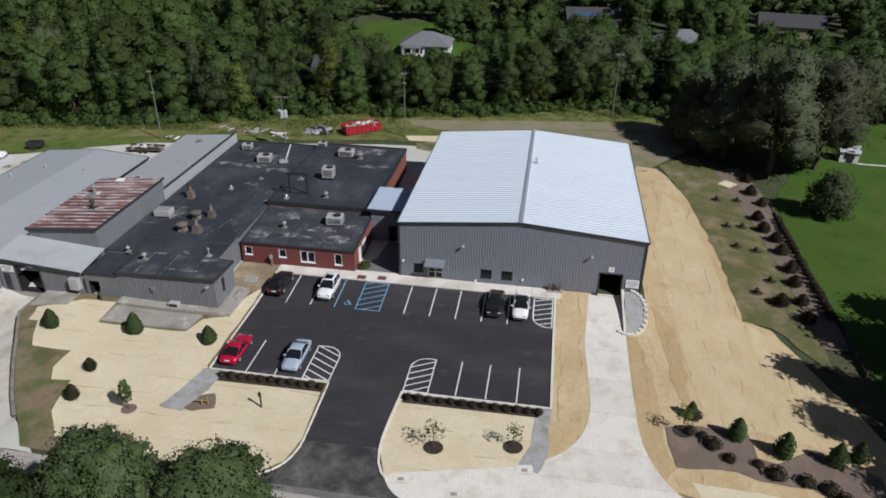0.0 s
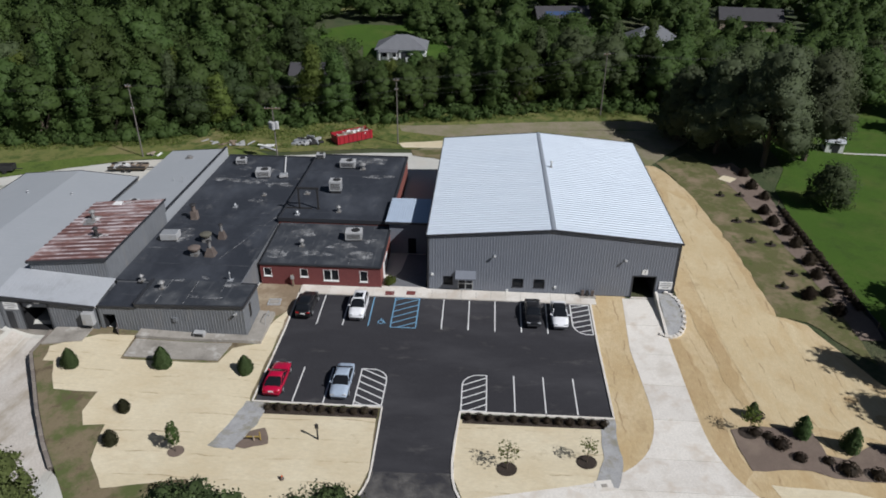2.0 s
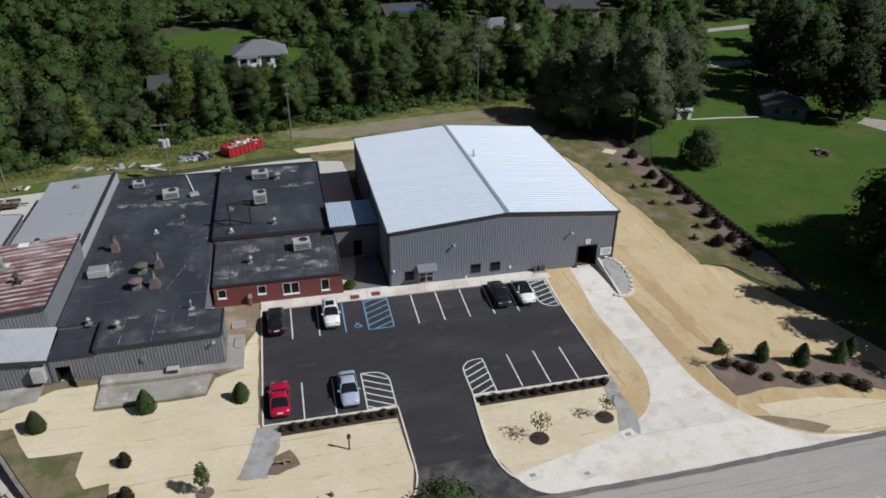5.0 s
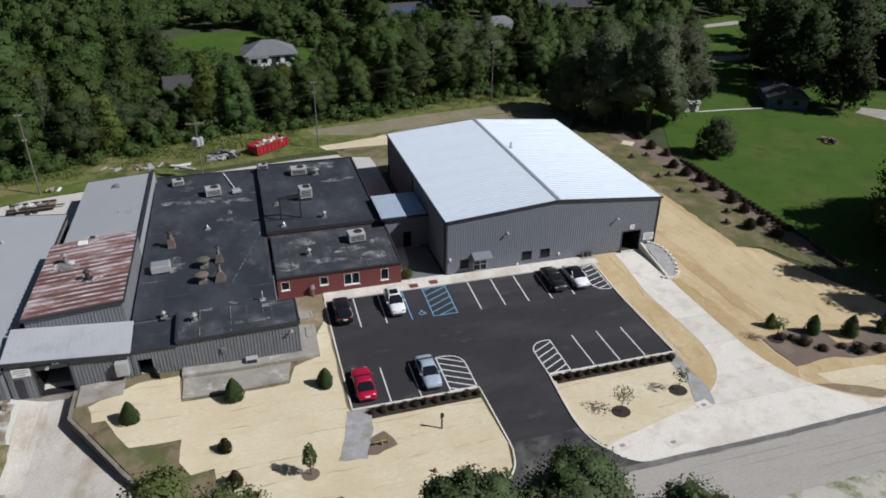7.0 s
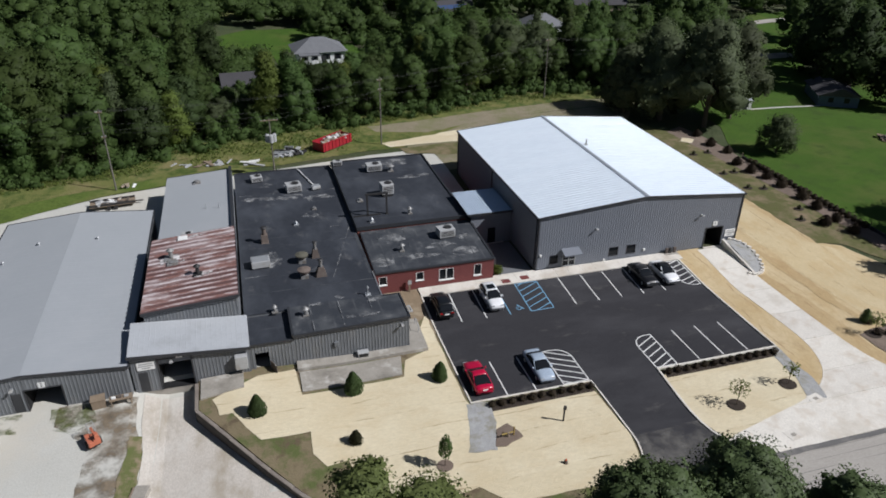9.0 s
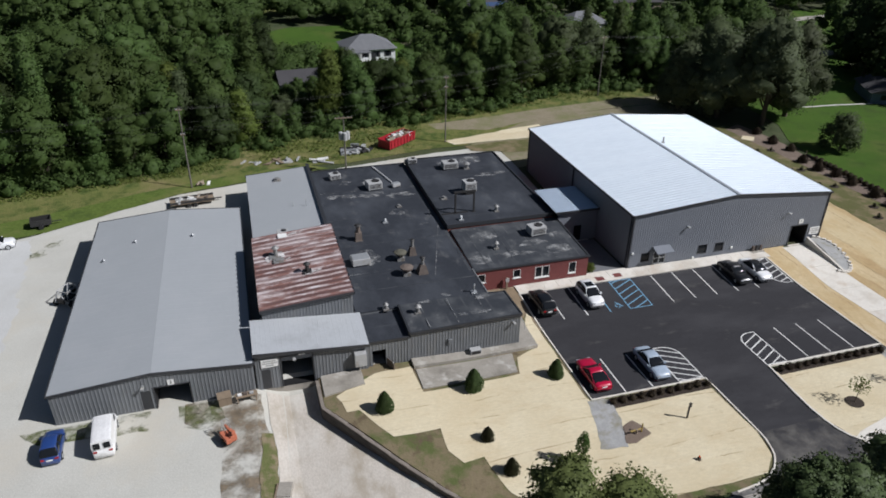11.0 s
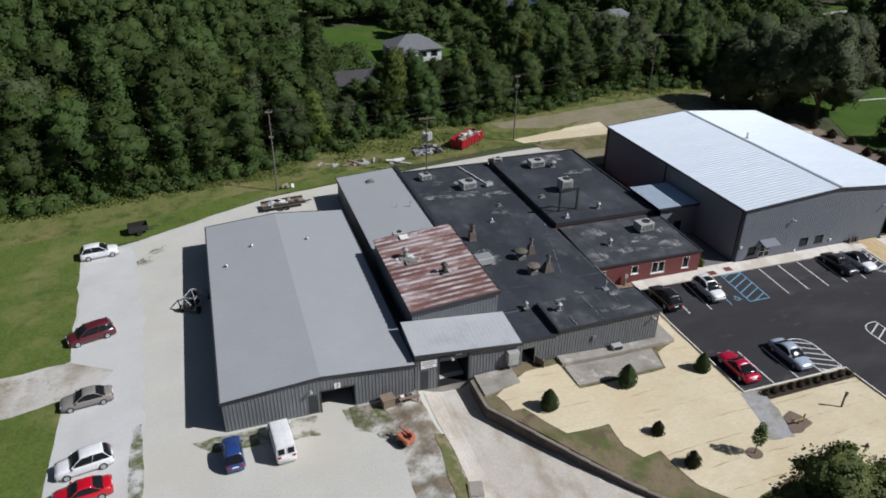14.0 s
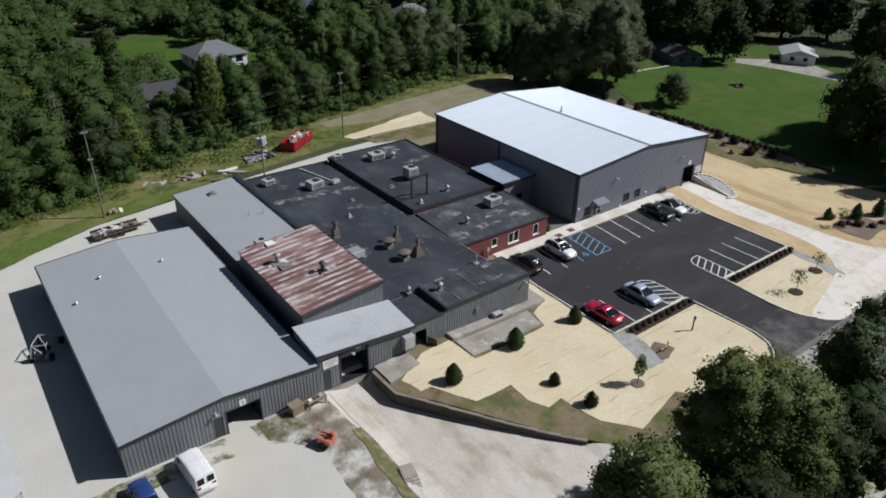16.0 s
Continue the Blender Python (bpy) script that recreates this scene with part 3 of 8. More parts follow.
def spread(name, outline, material, lift, label, category, step=1.0, extra=None, skirt=0.0, kind="structure", clip=None, parent=None):
    """A sheet laid on the land: the outline cut into cells that follow its height."""
    bm = bmesh.new()
    bm.faces.new([bm.verts.new((x, y, 0)) for x, y in outline])
    if clip:                                     # (axis, from, to): only this stretch of the outline
        for at, sign in ((clip[1], -1), (clip[2], 1)):
            co, no = [0, 0, 0], [0, 0, 0]
            co[clip[0]], no[clip[0]] = at, sign
            bmesh.ops.bisect_plane(bm, geom=bm.verts[:] + bm.edges[:] + bm.faces[:], plane_co=co, plane_no=no, dist=1e-4, clear_outer=True)
    xs, ys = [p[0] for p in outline], [p[1] for p in outline]
    for lo, hi, axis in ((min(xs), max(xs), 0), (min(ys), max(ys), 1)):
        v = math.ceil((lo + 1e-3) / step) * step
        while v < hi - 1e-3:
            co, no = [0, 0, 0], [0, 0, 0]
            co[axis], no[axis] = v, 1
            bmesh.ops.bisect_plane(bm, geom=bm.verts[:] + bm.edges[:] + bm.faces[:], plane_co=co, plane_no=no, dist=1e-4)
            v += step
    if bm.faces and sum(f.normal.z for f in bm.faces) < 0:
        bmesh.ops.reverse_faces(bm, faces=bm.faces[:])
    for v in bm.verts:
        v.co.z = land(v.co.x, v.co.y, extra is not bank) + lift + (extra(v.co.x, v.co.y) if extra else 0)
    if skirt:
        rim = [e for e in bm.edges if e.is_boundary]
        out = bmesh.ops.extrude_edge_only(bm, edges=rim)
        for v in out["geom"]:
            if isinstance(v, bmesh.types.BMVert):
                v.co.z -= skirt
    if parent is not None:
        return part(name, bm, material, parent)
    ob = part(name, bm, material)
    return tagged(ob, label, category, kind=kind)


def slabs(name, outline, material, lift, label, category, axis, cuts, gap=0.03, skirt=0.15):
    """Cast concrete in slabs, with open joints between them."""
    t = thing(name, label, category, kind="structure")
    for a, b in zip(cuts, cuts[1:]):
        spread("slab", outline, material, lift, "", "", 1, None, skirt, clip=(axis, a + gap / 2, b - gap / 2), parent=t)
    return t


def smooth_line(pts, n=4):
    """A flowing curve through the points."""
    out = []
    for i in range(len(pts) - 1):
        p0, p1, p2, p3 = (np.array(pts[max(0, min(len(pts) - 1, i + k))], float) for k in (-1, 0, 1, 2))
        for j in range(n):
            u = j / n
            v = 0.5 * (2 * p1 + (p2 - p0) * u + (2 * p0 - 5 * p1 + 4 * p2 - p3) * u * u + (3 * p1 - p0 - 3 * p2 + p3) * u ** 3)
            out.append((float(v[0]), float(v[1])))
    return out + [tuple(pts[-1])]


def wavy(points, amount=0.25, step=1.2, seed=1, closed=True):
    """The outline with a natural, uneven edge."""
    out = []
    pts = points + points[:1] if closed else points
    for (xa, ya), (xb, yb) in zip(pts, pts[1:]):
        n = max(1, int(math.hypot(xb - xa, yb - ya) / step))
        for i in range(n):
            x, y = xa + (xb - xa) * i / n, ya + (yb - ya) * i / n
            v = noise.noise_vector(Vector((x * 0.6, y * 0.6, seed * 7.3)))
            out.append((x + amount * v.x, y + amount * v.y) if i else (x, y))
    return out


# ---- ground covers ----
spread("road", [(-320, -32.0), (-40, -32.3), (0, -32.6), (5, -32.4), (60, -31.6), (320, -31.6), (320, -38.2), (60, -37.6), (0, -38.4), (-320, -38.6)],
       M["road"], 0.03, "worn pale grey asphalt street with dark seams", "street", step=4)
spread("verge", wavy([(-90, -37.8), (0, -37.6), (60, -36.8), (60, -46), (-90, -46)], 0.3, 2), M["gravel_green"], 0.015, "pale grassy gravel verge along the street", "verge", step=2)
spread("gravel_yard", wavy([(-74.3, -32.4), (-74.0, -10), (-74.4, 4), (-75.4, 20), (-75.8, 25), (-69, 27.5), (-61, 31.5), (-52, 35.5), (-40, 37.8), (-28, 39.5), (-12, 42.0),
       (-6, 42.4), (-1.5, 41.0), (-1.0, 34), (-1.0, 1.0), (-14.5, 0), (-17, -9), (-38.3, -10.9), (-38.6, -14.3), (-35.4, -19.3), (-28.6, -28.6), (-24, -32.4)], 0.18, 2.0),
       M["gravel"], 0.04, "pale beige crushed gravel yard round the buildings", "gravel yard", step=1)
spread("gravel_parking", wavy([(-74.0, -24), (-74.0, 3), (-75.2, 24.5), (-69.5, 26.5), (-67.6, 8), (-67.0, -10), (-67.6, -24)], 0.9, 0.7), M["gravel_white"], 0.065,
       "clean white gravel parking strip", "gravel parking", step=1)
spread("lawn_left", wavy([(-150, -25), (-74.2, -25), (-73.9, -1.5), (-78, -3.2), (-92, -4.5), (-150, -9)], 0.3, 2), M["lawn_dry"], 0.07, "mown green lawn beside the gravel yard", "lawn", step=3)
spread("lawn_left_back", wavy([(-150, -2), (-92, 1.2), (-78, 2.4), (-74, 3.6), (-75.2, 24), (-75, 26.5), (-68, 27.9), (-60, 32.0), (-51, 35.9), (-40, 38.2), (-30, 39.6), (-36, 44), (-54, 41.5), (-80, 37), (-150, 33)], 0.35, 2),
       M["lawn_dry"], 0.075, "mown green lawn curving round the gravel yard", "lawn", step=3)
spread("dirt_track", wavy([(-150, -8.8), (-92, -4.6), (-78, -3.3), (-71, -1.0), (-70, 1.0), (-74, 3.4), (-92, 1.3), (-150, -2.2)], 0.3, 2), M["gravel_weedy"], 0.09, "dusty pale dirt track crossing the lawn", "dirt track", step=3)
spread("rough_grass", wavy([(-150, 24), (-80, 31.0), (-70, 32.6), (-56, 37.6), (-36, 42.0), (-28, 41.0), (-12, 43.8), (-6, 44), (4, 50), (14, 55), (40, 60), (46, 64), (10, 66), (-20, 60), (-40, 53), (-80, 46), (-150, 44)], 0.5, 2),
       M["rough_grass"], 0.085, "rough yellowing grass and weeds below the wood", "rough grass", step=2)
spread("dirt_road", wavy([(-9, 52.0), (0, 50.0), (12, 53.0), (30, 55.2), (48, 56), (48, 59.5), (30, 59), (12, 57.2), (0, 55.4), (-10, 54.6)], 0.4, 1.5), M["dirt"], 0.10, "bare brown dirt road along the wood", "dirt road", step=2)
spread("bare_ground_back", wavy([(-1.0, 33), (28, 32), (33, 40), (42, 52), (38, 55.6), (12, 53.4), (2, 50.2), (-5, 44.5), (-5.5, 42), (-1.5, 41)], 0.4, 1.5), M["dirt"], 0.07, "bare brown earth behind the warehouse", "bare earth", step=2)
spread("straw_back", wavy([(-9, 46.8), (-8, 44.6), (0, 44.8), (10, 44.6), (10, 50.5), (4, 49.6)], 0.3, 1.5), M["straw"], 0.115, "pale straw erosion mat behind the warehouse", "straw mat", step=2)
spread("grass_back", wavy([(-6.5, 43.6), (-6, 41.2), (1, 39.0), (10, 38.5), (10, 44.0), (0, 44.2)], 0.3, 1.5), M["thin_grass"], 0.11, "strip of yellow green grass", "grass", step=2)
LAWN_R = [(50.0, -30), (48.9, -5), (48.6, 20), (50, 32), (54, 40), (56, 60), (70, 72), (95, 74), (118, 60), (122, 30), (110, 8), (95, -10), (80, -30)]
spread("lawn_right", wavy(LAWN_R, 0.3, 2), M["lawn"], 0.06, "large mown green lawn of a neighbour", "lawn", step=3)
spread("meadow_far", wavy([(74, 62), (94, 66), (112, 84), (150, 104), (158, 124), (120, 126), (96, 104), (84, 84)], 0.6, 3), M["lawn"], 0.08, "sunlit green lawn running back between trees", "lawn", step=4)
spread("yard_far", wavy([(-36, 100), (-24, 101), (-22, 86), (-4, 82), (0, 88), (-4, 102), (-12, 118), (-28, 119), (-36, 114)], 0.6, 3), M["lawn"], 0.08, "green lawn round a white house on the hill", "lawn", step=3)
spread("yard_tan", wavy([(58, 112), (72, 110), (90, 114), (92, 132), (64, 133)], 0.6, 3), M["lawn"], 0.08, "green lawn before a tan house", "lawn", step=4)
spread("field_far", wavy([(-38, 134), (-6, 136), (10, 150), (6, 164), (-24, 162)], 1.0, 3), M["rough_grass"], 0.08, "dry yellowish clearing in the wood", "clearing", step=3)

# straw-covered lawns
SOIL = wavy([(-38.2, -10.6), (-38.15, -14.65), (-35.35, -18.8), (-33.05, -22.3), (-30.35, -26.05), (-28.3, -28.5), (-25.5, -31.9), (-4.6, -32.3), (-2.9, -29.9), (-2.35, -27.0), (-2.75, -19.6), (-14.4, -19.6),
              (-14.75, -10), (-14.75, -4.9), (-16.0, -5.9), (-18.0, -5.9), (-18.0, -9.8), (-33.4, -9.8)], 0.0, 1.5)
spread("soil_bank", SOIL, M["bank"], 0.05, "brown soil and thin grass at the straw's edge", "bare soil", step=1, extra=bank, skirt=0.9)
STRAW_F = [(-37.0, -13.6), (-36.4, -15.9), (-35.3, -15.9), (-33.1, -19.8), (-29.0, -19.7), (-29.1, -22.3), (-28.2, -23.9), (-26.4, -23.6), (-25.6, -27.6), (-23.4, -30.4), (-17.0, -29.0), (-14.8, -31.3), (-4.9, -31.3), (-3.2, -29.7), (-2.6, -27.0),
           (-2.95, -20.9), (-14.2, -20.9), (-14.95, -19.0), (-14.95, -4.8), (-15.5, -5.8), (-16.1, -7.0), (-16.6, -11.0), (-18.9, -12.0), (-19.6, -14.4), (-29.2, -14.8), (-29.4, -10.9), (-33.0, -11.2)]
spread("straw_lawn", wavy(STRAW_F, 0.16, 1.0, 3), M["straw"], 0.085, "pale straw erosion mats pegged over a new lawn", "straw mat", step=1, extra=bank)
spread("straw_island", wavy([(4.5, -20.6), (17.2, -20.6), (17.2, -24.5), (16.4, -28.2), (5.2, -29.9), (4.3, -27.4), (4.15, -24)], 0.04, 1.0, 4), M["straw"], 0.075, "straw mat on the lawn island by the entrance", "straw mat", step=1)
spread("straw_strip", [(18.3, -19), (18.35, -1.6), (18.9, 0.2), (22.3, 0.2), (22.1, -20.0), (21.6, -22.4), (20.2, -24.6), (18.2, -26.4), (17.7, -26.0)], M["straw_side"], 0.075, "tan straw strip between the lot and the driveway", "straw mat", step=1)
spread("straw_field", wavy([(28.3, -1), (28.0, 33), (30.5, 40), (33.4, 39.5), (34.5, 37.5), (36.8, 29.5), (38.0, 19), (38.5, 10), (38.4, -2.4), (41.0, -3.8), (42.8, -8), (44.2, -12.3), (45.9, -16.3), (47.6, -22), (49.5, -31.9), (32.0, -31.9), (27.4, -27.4), (25.6, -24), (25.3, -7), (25.3, -1)], 0.2, 1.5, 6),
       M["straw_side"], 0.07, "tan straw mats over the graded side yard", "straw mat", step=1)
spread("straw_sheet", wavy([(32.0, -19.6), (31.4, -10), (30.8, 0), (31.0, 16), (33.5, 30), (35.6, 27), (37.2, 12), (37.2, -1.8), (40.0, -4.6), (41.6, -9), (42.9, -13), (43.8, -18), (43.4, -21.8), (40.6, -20.6), (36.0, -19.4)], 0.25, 1.5, 8), M["straw_plain"], 0.082, "fresh pale straw mat down the side yard", "straw mat", step=1)
spread("straw_bare_strip", wavy([(25.8, -7.2), (27.0, -7.0), (27.7, -12), (28.0, -17), (27.9, -20), (28.5, -24.5), (28.6, -25.2), (27.4, -26.9), (26.2, -24.6), (25.9, -20), (25.75, -13)], 0.45, 0.8, 21), M["straw_brown"], 0.078, "brown bare strip worn along the straw mats", "bare straw", step=1)
spread("straw_bare_strip", wavy([(28.6, -1), (29.6, -2.5), (30.9, -5.5), (31.2, -10), (30.9, -15), (31.0, -17.5), (30.3, -17.8), (29.6, -14), (29.5, -9), (29.0, -4)], 0.45, 0.8, 24), M["straw_brown"], 0.09, "brown bare strip worn along the straw mats", "bare straw", step=1)
spread("straw_corner", wavy([(29.6, -26.4), (36, -26.8), (41, -28.2), (45, -30), (48, -31.4), (36, -31.5), (32.6, -30.4), (30.2, -28.4)], 0.2, 1.2, 22), M["straw"], 0.082, "fresh pale straw mat below the planting bed", "straw mat", step=1)
spread("soil_wedge", wavy([(28.4, -27.7), (30.4, -28.2), (32.8, -29.3), (34.4, -30.4), (33.0, -31.0), (31.4, -30.2), (29.9, -29.1)], 0.12, 0.8, 25), M["tan_dirt"], 0.095, "brown bare soil where the mats stop", "bare soil", step=1)
spread("road_edge", wavy([(-9, -32.2), (6, -32.2), (20, -32.3), (38, -31.9), (62, -31.5), (62, -32.0), (38, -32.5), (20, -32.8), (6, -32.8), (-9, -32.8)], 0.12, 1.2, 23), M["old_edge"], 0.10, "dark patched asphalt strip at the street's edge", "street edge", step=2)
spread("grass_side", wavy([(34.0, 41), (36.6, 29.6), (37.8, 19), (38.3, 10), (38.2, -2.6), (41.2, -3.4), (45.6, -10), (46.2, 6), (45.4, 24), (44.5, 36), (40, 46)], 0.4, 1.5, 7), M["thin_grass"], 0.085, "patchy grass along the planting bed", "grass", step=1)
spread("mulch_bed_side", wavy([(42.5, 40), (44.6, 24), (45.2, 6), (45.6, -6), (48.0, -6), (48.3, 20), (48.0, 34), (46.5, 42)], 0.35, 1.5, 9), M["mulch_pale"], 0.11, "brown mulch bed along the boundary", "mulch bed", step=1)
spread("mulch_bed_corner", wavy([(28.2, -20.3), (30.1, -19.7), (35.2, -19.7), (35.4, -22.8), (36.9, -23.2), (40.0, -21.2), (41.5, -22.0), (44.8, -23.4), (44.6, -28.2), (41.2, -26.4), (39.2, -25.6), (35.1, -25.4), (33.5, -24.7), (28.6, -25.0), (28.4, -23.4)], 0.25, 1.0, 10), M["mulch_pale"], 0.12,
       "brown mulch planting bed in the straw", "mulch bed", step=1)
spread("mulch_strip_west", [(-13.6, -19.75), (-2.85, -19.75), (-2.85, -21.0), (-13.6, -21.1)], M["mulch"], 0.10, "dark mulch strip under a low hedge", "mulch bed", step=1, skirt=0.1)
spread("mulch_strip_east", [(4.75, -19.95), (17.4, -19.85), (17.2, -21.0), (4.75, -21.1)], M["mulch"], 0.10, "dark mulch strip under a low hedge", "mulch bed", step=1, skirt=0.1)
spread("gravel_path", wavy([(-15.1, -19.6), (-12.9, -19.9), (-13.2, -22.5), (-14.3, -25.7), (-16.7, -25.3), (-15.7, -22.5)], 0.22, 0.6, 11), M["gravel_grey"], 0.13, "grey gravel drain path off the lot", "gravel path", step=1)
spread("gravel_drain", wavy([(17.0, -19.8), (18.3, -19.6), (18.1, -25.5), (17.4, -27.6), (15.5, -27.5), (16.7, -24.5)], 0.18, 0.6, 12), M["gravel_grey"], 0.10, "grey gravel drain channel off the lot", "gravel path", step=1)
spread("dirt_pile_ground", wavy([(-13.6, -23.4), (-12.4, -22.9), (-11.6, -24.8), (-13.4, -25.5), (-14.3, -25.3)], 0.2, 0.6, 13), M["mulch_pale"], 0.15, "bare dug earth round a valve pit", "dug earth", step=1)
spread("soil_band", wavy([(-50.0, -10.9), (-43.4, -10.9), (-43.3, -15.2), (-43.3, -19.8), (-43.4, -29.0), (-47.4, -29.0), (-47.0, -20.1), (-47.0, -16.8), (-48.6, -14.6), (-50.0, -13.4)], 0.5, 1.0, 14), M["soil_worn"], 0.052, "trodden brown soil along the ramp and the shop", "bare soil", step=1)
spread("weeds_strip", wavy([(-43.7, -16.2), (-42.75, -16.1), (-42.65, -18.6), (-42.7, -21.4), (-43.2, -23.4), (-43.3, -28.6), (-44.4, -28.8), (-44.2, -23.0), (-43.9, -19.2)], 0.25, 0.6, 15), M["weeds_green"], 0.075, "strip of green weeds beside the ramp", "weeds", step=1)
spread("weeds_door", wavy([(-50.6, -11.0), (-47.2, -11.0), (-46.6, -13.6), (-48.4, -14.8), (-50.6, -13.6)], 0.3, 0.8, 19), M["weeds_worn"], 0.064, "green weeds by the shop door", "weeds", step=1)
spread("weeds_corner", wavy([(-52.8, -11.0), (-56, -11.0), (-60.5, -11.1), (-63.2, -11.2), (-61.5, -12.9), (-56, -13.3), (-52.8, -13.6)], 0.3, 0.8, 16), M["weeds_worn"], 0.064, "green weeds along the shed wall", "weeds", step=1)
spread("weeds_row", wavy([(-67.9, -26), (-66.6, -26), (-66.9, -12), (-67.2, -7.5), (-67.9, -8)], 0.25, 0.8, 17), M["weeds_worn"], 0.085, "thin row of weeds between gravel strips", "weeds", step=1)
spread("weeds_patch", wavy([(-68.6, 20.5), (-66.2, 22.6), (-65.4, 25.4), (-67.2, 24.6), (-68.9, 22.2)], 0.3, 0.6, 18), M["weeds_worn"], 0.085, "small patch of weeds in the gravel", "weeds", step=1)

# hard surfaces
LOT = [(-14.5, -1.7), (18.15, -1.7), (18.15, -19.5), (4.45, -19.5), (4.2, -24), (4.15, -27.0), (4.9, -29.6), (7.0, -31.2), (11, -32.3), (-9.5, -32.5), (-4.6, -31.6), (-3.0, -29.6), (-2.4, -27.0), (-2.55, -19.4), (-14.5, -19.4)]
lot = spread("parking_lot", LOT, M["asphalt"], 0.05, "fresh black asphalt parking lot with an entrance throat", "parking lot", step=1)
spread("throat_dust", wavy([(-2.3, -27.2), (4.0, -27.0), (4.8, -29.8), (7.0, -31.4), (10.0, -32.2), (-8.5, -32.4), (-4.4, -31.4), (-2.9, -29.6)], 0.1, 1.0, 26), M["dust"], 0.062, "pale road dust over the entrance throat", "dust", step=1)
slabs("sidewalk", [(-14.6, 0.0), (-5.4, 0.0), (-5.4, 0.4), (0.0, 0.4), (0, 0.15), (18.9, 0.15), (18.9, -1.62), (-14.6, -1.62)], M["concrete"], 0.17, "new pale concrete sidewalk before the buildings", "sidewalk", 0,
      [-14.6 + 33.5 * i / 20 for i in range(21)], 0.025, 0.2)
spread("walk_between", [(-5.2, 0.42), (-0.35, 0.42), (-0.35, 8.2), (-3.2, 8.2), (-3.6, 4)], M["court"], 0.10, "paved court between the buildings, toned dark for shade", "concrete court", step=1)
DRIVE = ([(21.95, -0.2), (25.6, -0.2)] + smooth_line([(25.7, -8), (25.75, -18), (25.9, -21.6), (26.5, -24.4), (27.7, -27.0), (29.6, -29.2), (32.4, -31.0), (38, -31.9)]) + [(38, -32.0)]
         + smooth_line([(9.4, -32.3), (7.4, -32.1), (6.2, -31.4), (5.5, -30.5), (5.2, -29.9)]) + [(6.2, -29.4), (14.6, -27.4)] + smooth_line([(17.2, -26.6), (17.9, -26.0), (19.2, -25.0), (20.5, -23.4), (21.4, -21.2), (21.78, -18.5), (21.65, -14.0), (21.4, -9.3)]))
slabs("driveway", DRIVE, M["concrete"], 0.09, "new pale concrete driveway and apron", "driveway", 1, [-32.4, -27.7, -24.2, -19.4, -14.6, -9.8, -5.0, -0.2], 0.035, 0.1)
spread("ramp", [(-41.7, -10.9), (-38.45, -10.9), (-38.4, -14.75), (-35.6, -18.95), (-33.3, -22.45), (-30.6, -26.2), (-28.5, -28.9), (-29, -32.4), (-43.0, -32.4), (-43.0, -26), (-41.8, -22)], M["ramp"], 0.06, "stained concrete ramp sloping to the loading door", "ramp", step=1)
spread("ramp_walk", [(-42.95, -10.6), (-41.65, -10.8), (-41.6, -14.6), (-41.8, -20), (-41.75, -22.4), (-42.7, -22.2), (-42.6, -18), (-42.95, -14.6)], M["ramp"], 0.085, "cracked concrete strip beside the ramp", "concrete strip", step=1)
spread("slab_wing", [(-29.2, -10.05), (-17.95, -10.05), (-17.95, -5.7), (-16.2, -5.9), (-16.3, -11.0), (-29.2, -11.3)], M["old_concrete"], 0.55, "raised old concrete footing along the wing", "concrete slab", step=1, skirt=0.6)
spread("slab_low", [(-29.1, -11.5), (-19.2, -11.3), (-19.7, -14.1), (-29.1, -14.4)], M["old_concrete"], 0.15, "old cracked concrete slab in the straw", "concrete slab", step=1, extra=bank, skirt=0.15)
spread("slab_pad", [(-38.0, -10.5), (-34.2, -10.3), (-34.2, -12.6), (-38.0, -13.4)], M["old_concrete"], 0.2, "old concrete pad above the ramp", "concrete slab", step=1, extra=bank, skirt=0.2)
spread("court_west", [(-17.9, -8.8), (-14.7, -8.2), (-14.7, -0.02), (-19.6, -0.02), (-19.6, -5.4), (-17.9, -5.4)], M["tan_dirt"], 0.09, "muddy brown ground by the brick wall", "bare ground", step=1)


# ---- buildings ----
def gable_roof(parent, x0, x1, y0, y1, eave, xr, ridge, material, over=0.2, pitch=0.6, depth=0.045):
    """Two slopes that fall to either side of a ridge along y; seams run down the slopes."""
    for xe, name in ((x0 - over, "roof_slope"), (x1 + over, "roof_slope")):
        t = over / abs(xr - (x0 if xe < xr else x1))
        ze = eave - (ridge - eave) * t
        bm = bmesh.new()
        if xe < xr:
            ribbed(bm, (xe, y1 + over, ze), (xe, y0 - over, ze), (xr, y0 - over, ridge), (xr, y1 + over, ridge), pitch, depth, 0.16, thick=0.12)
        else:
            ribbed(bm, (xe, y0 - over, ze), (xe, y1 + over, ze), (xr, y1 + over, ridge), (xr, y0 - over, ridge), pitch, depth, 0.16, thick=0.12)
        part(name, bm, material, parent)
        bm = bmesh.new()                                   # eave gutter
        beam(bm, (xe, y0 - over, ze + 0.02), (xe, y1 + over, ze + 0.02), 0.14, 0.22)
        part("gutter", bm, M["trim"], parent)
        for y in (y0 - over, y1 + over):                   # rake trim
            bm = bmesh.new()
            beam(bm, (xe, y, ze + 0.06), (xr, y, ridge + 0.06), 0.08, 0.22)
            part("rake_trim", bm, M["trim"], parent)


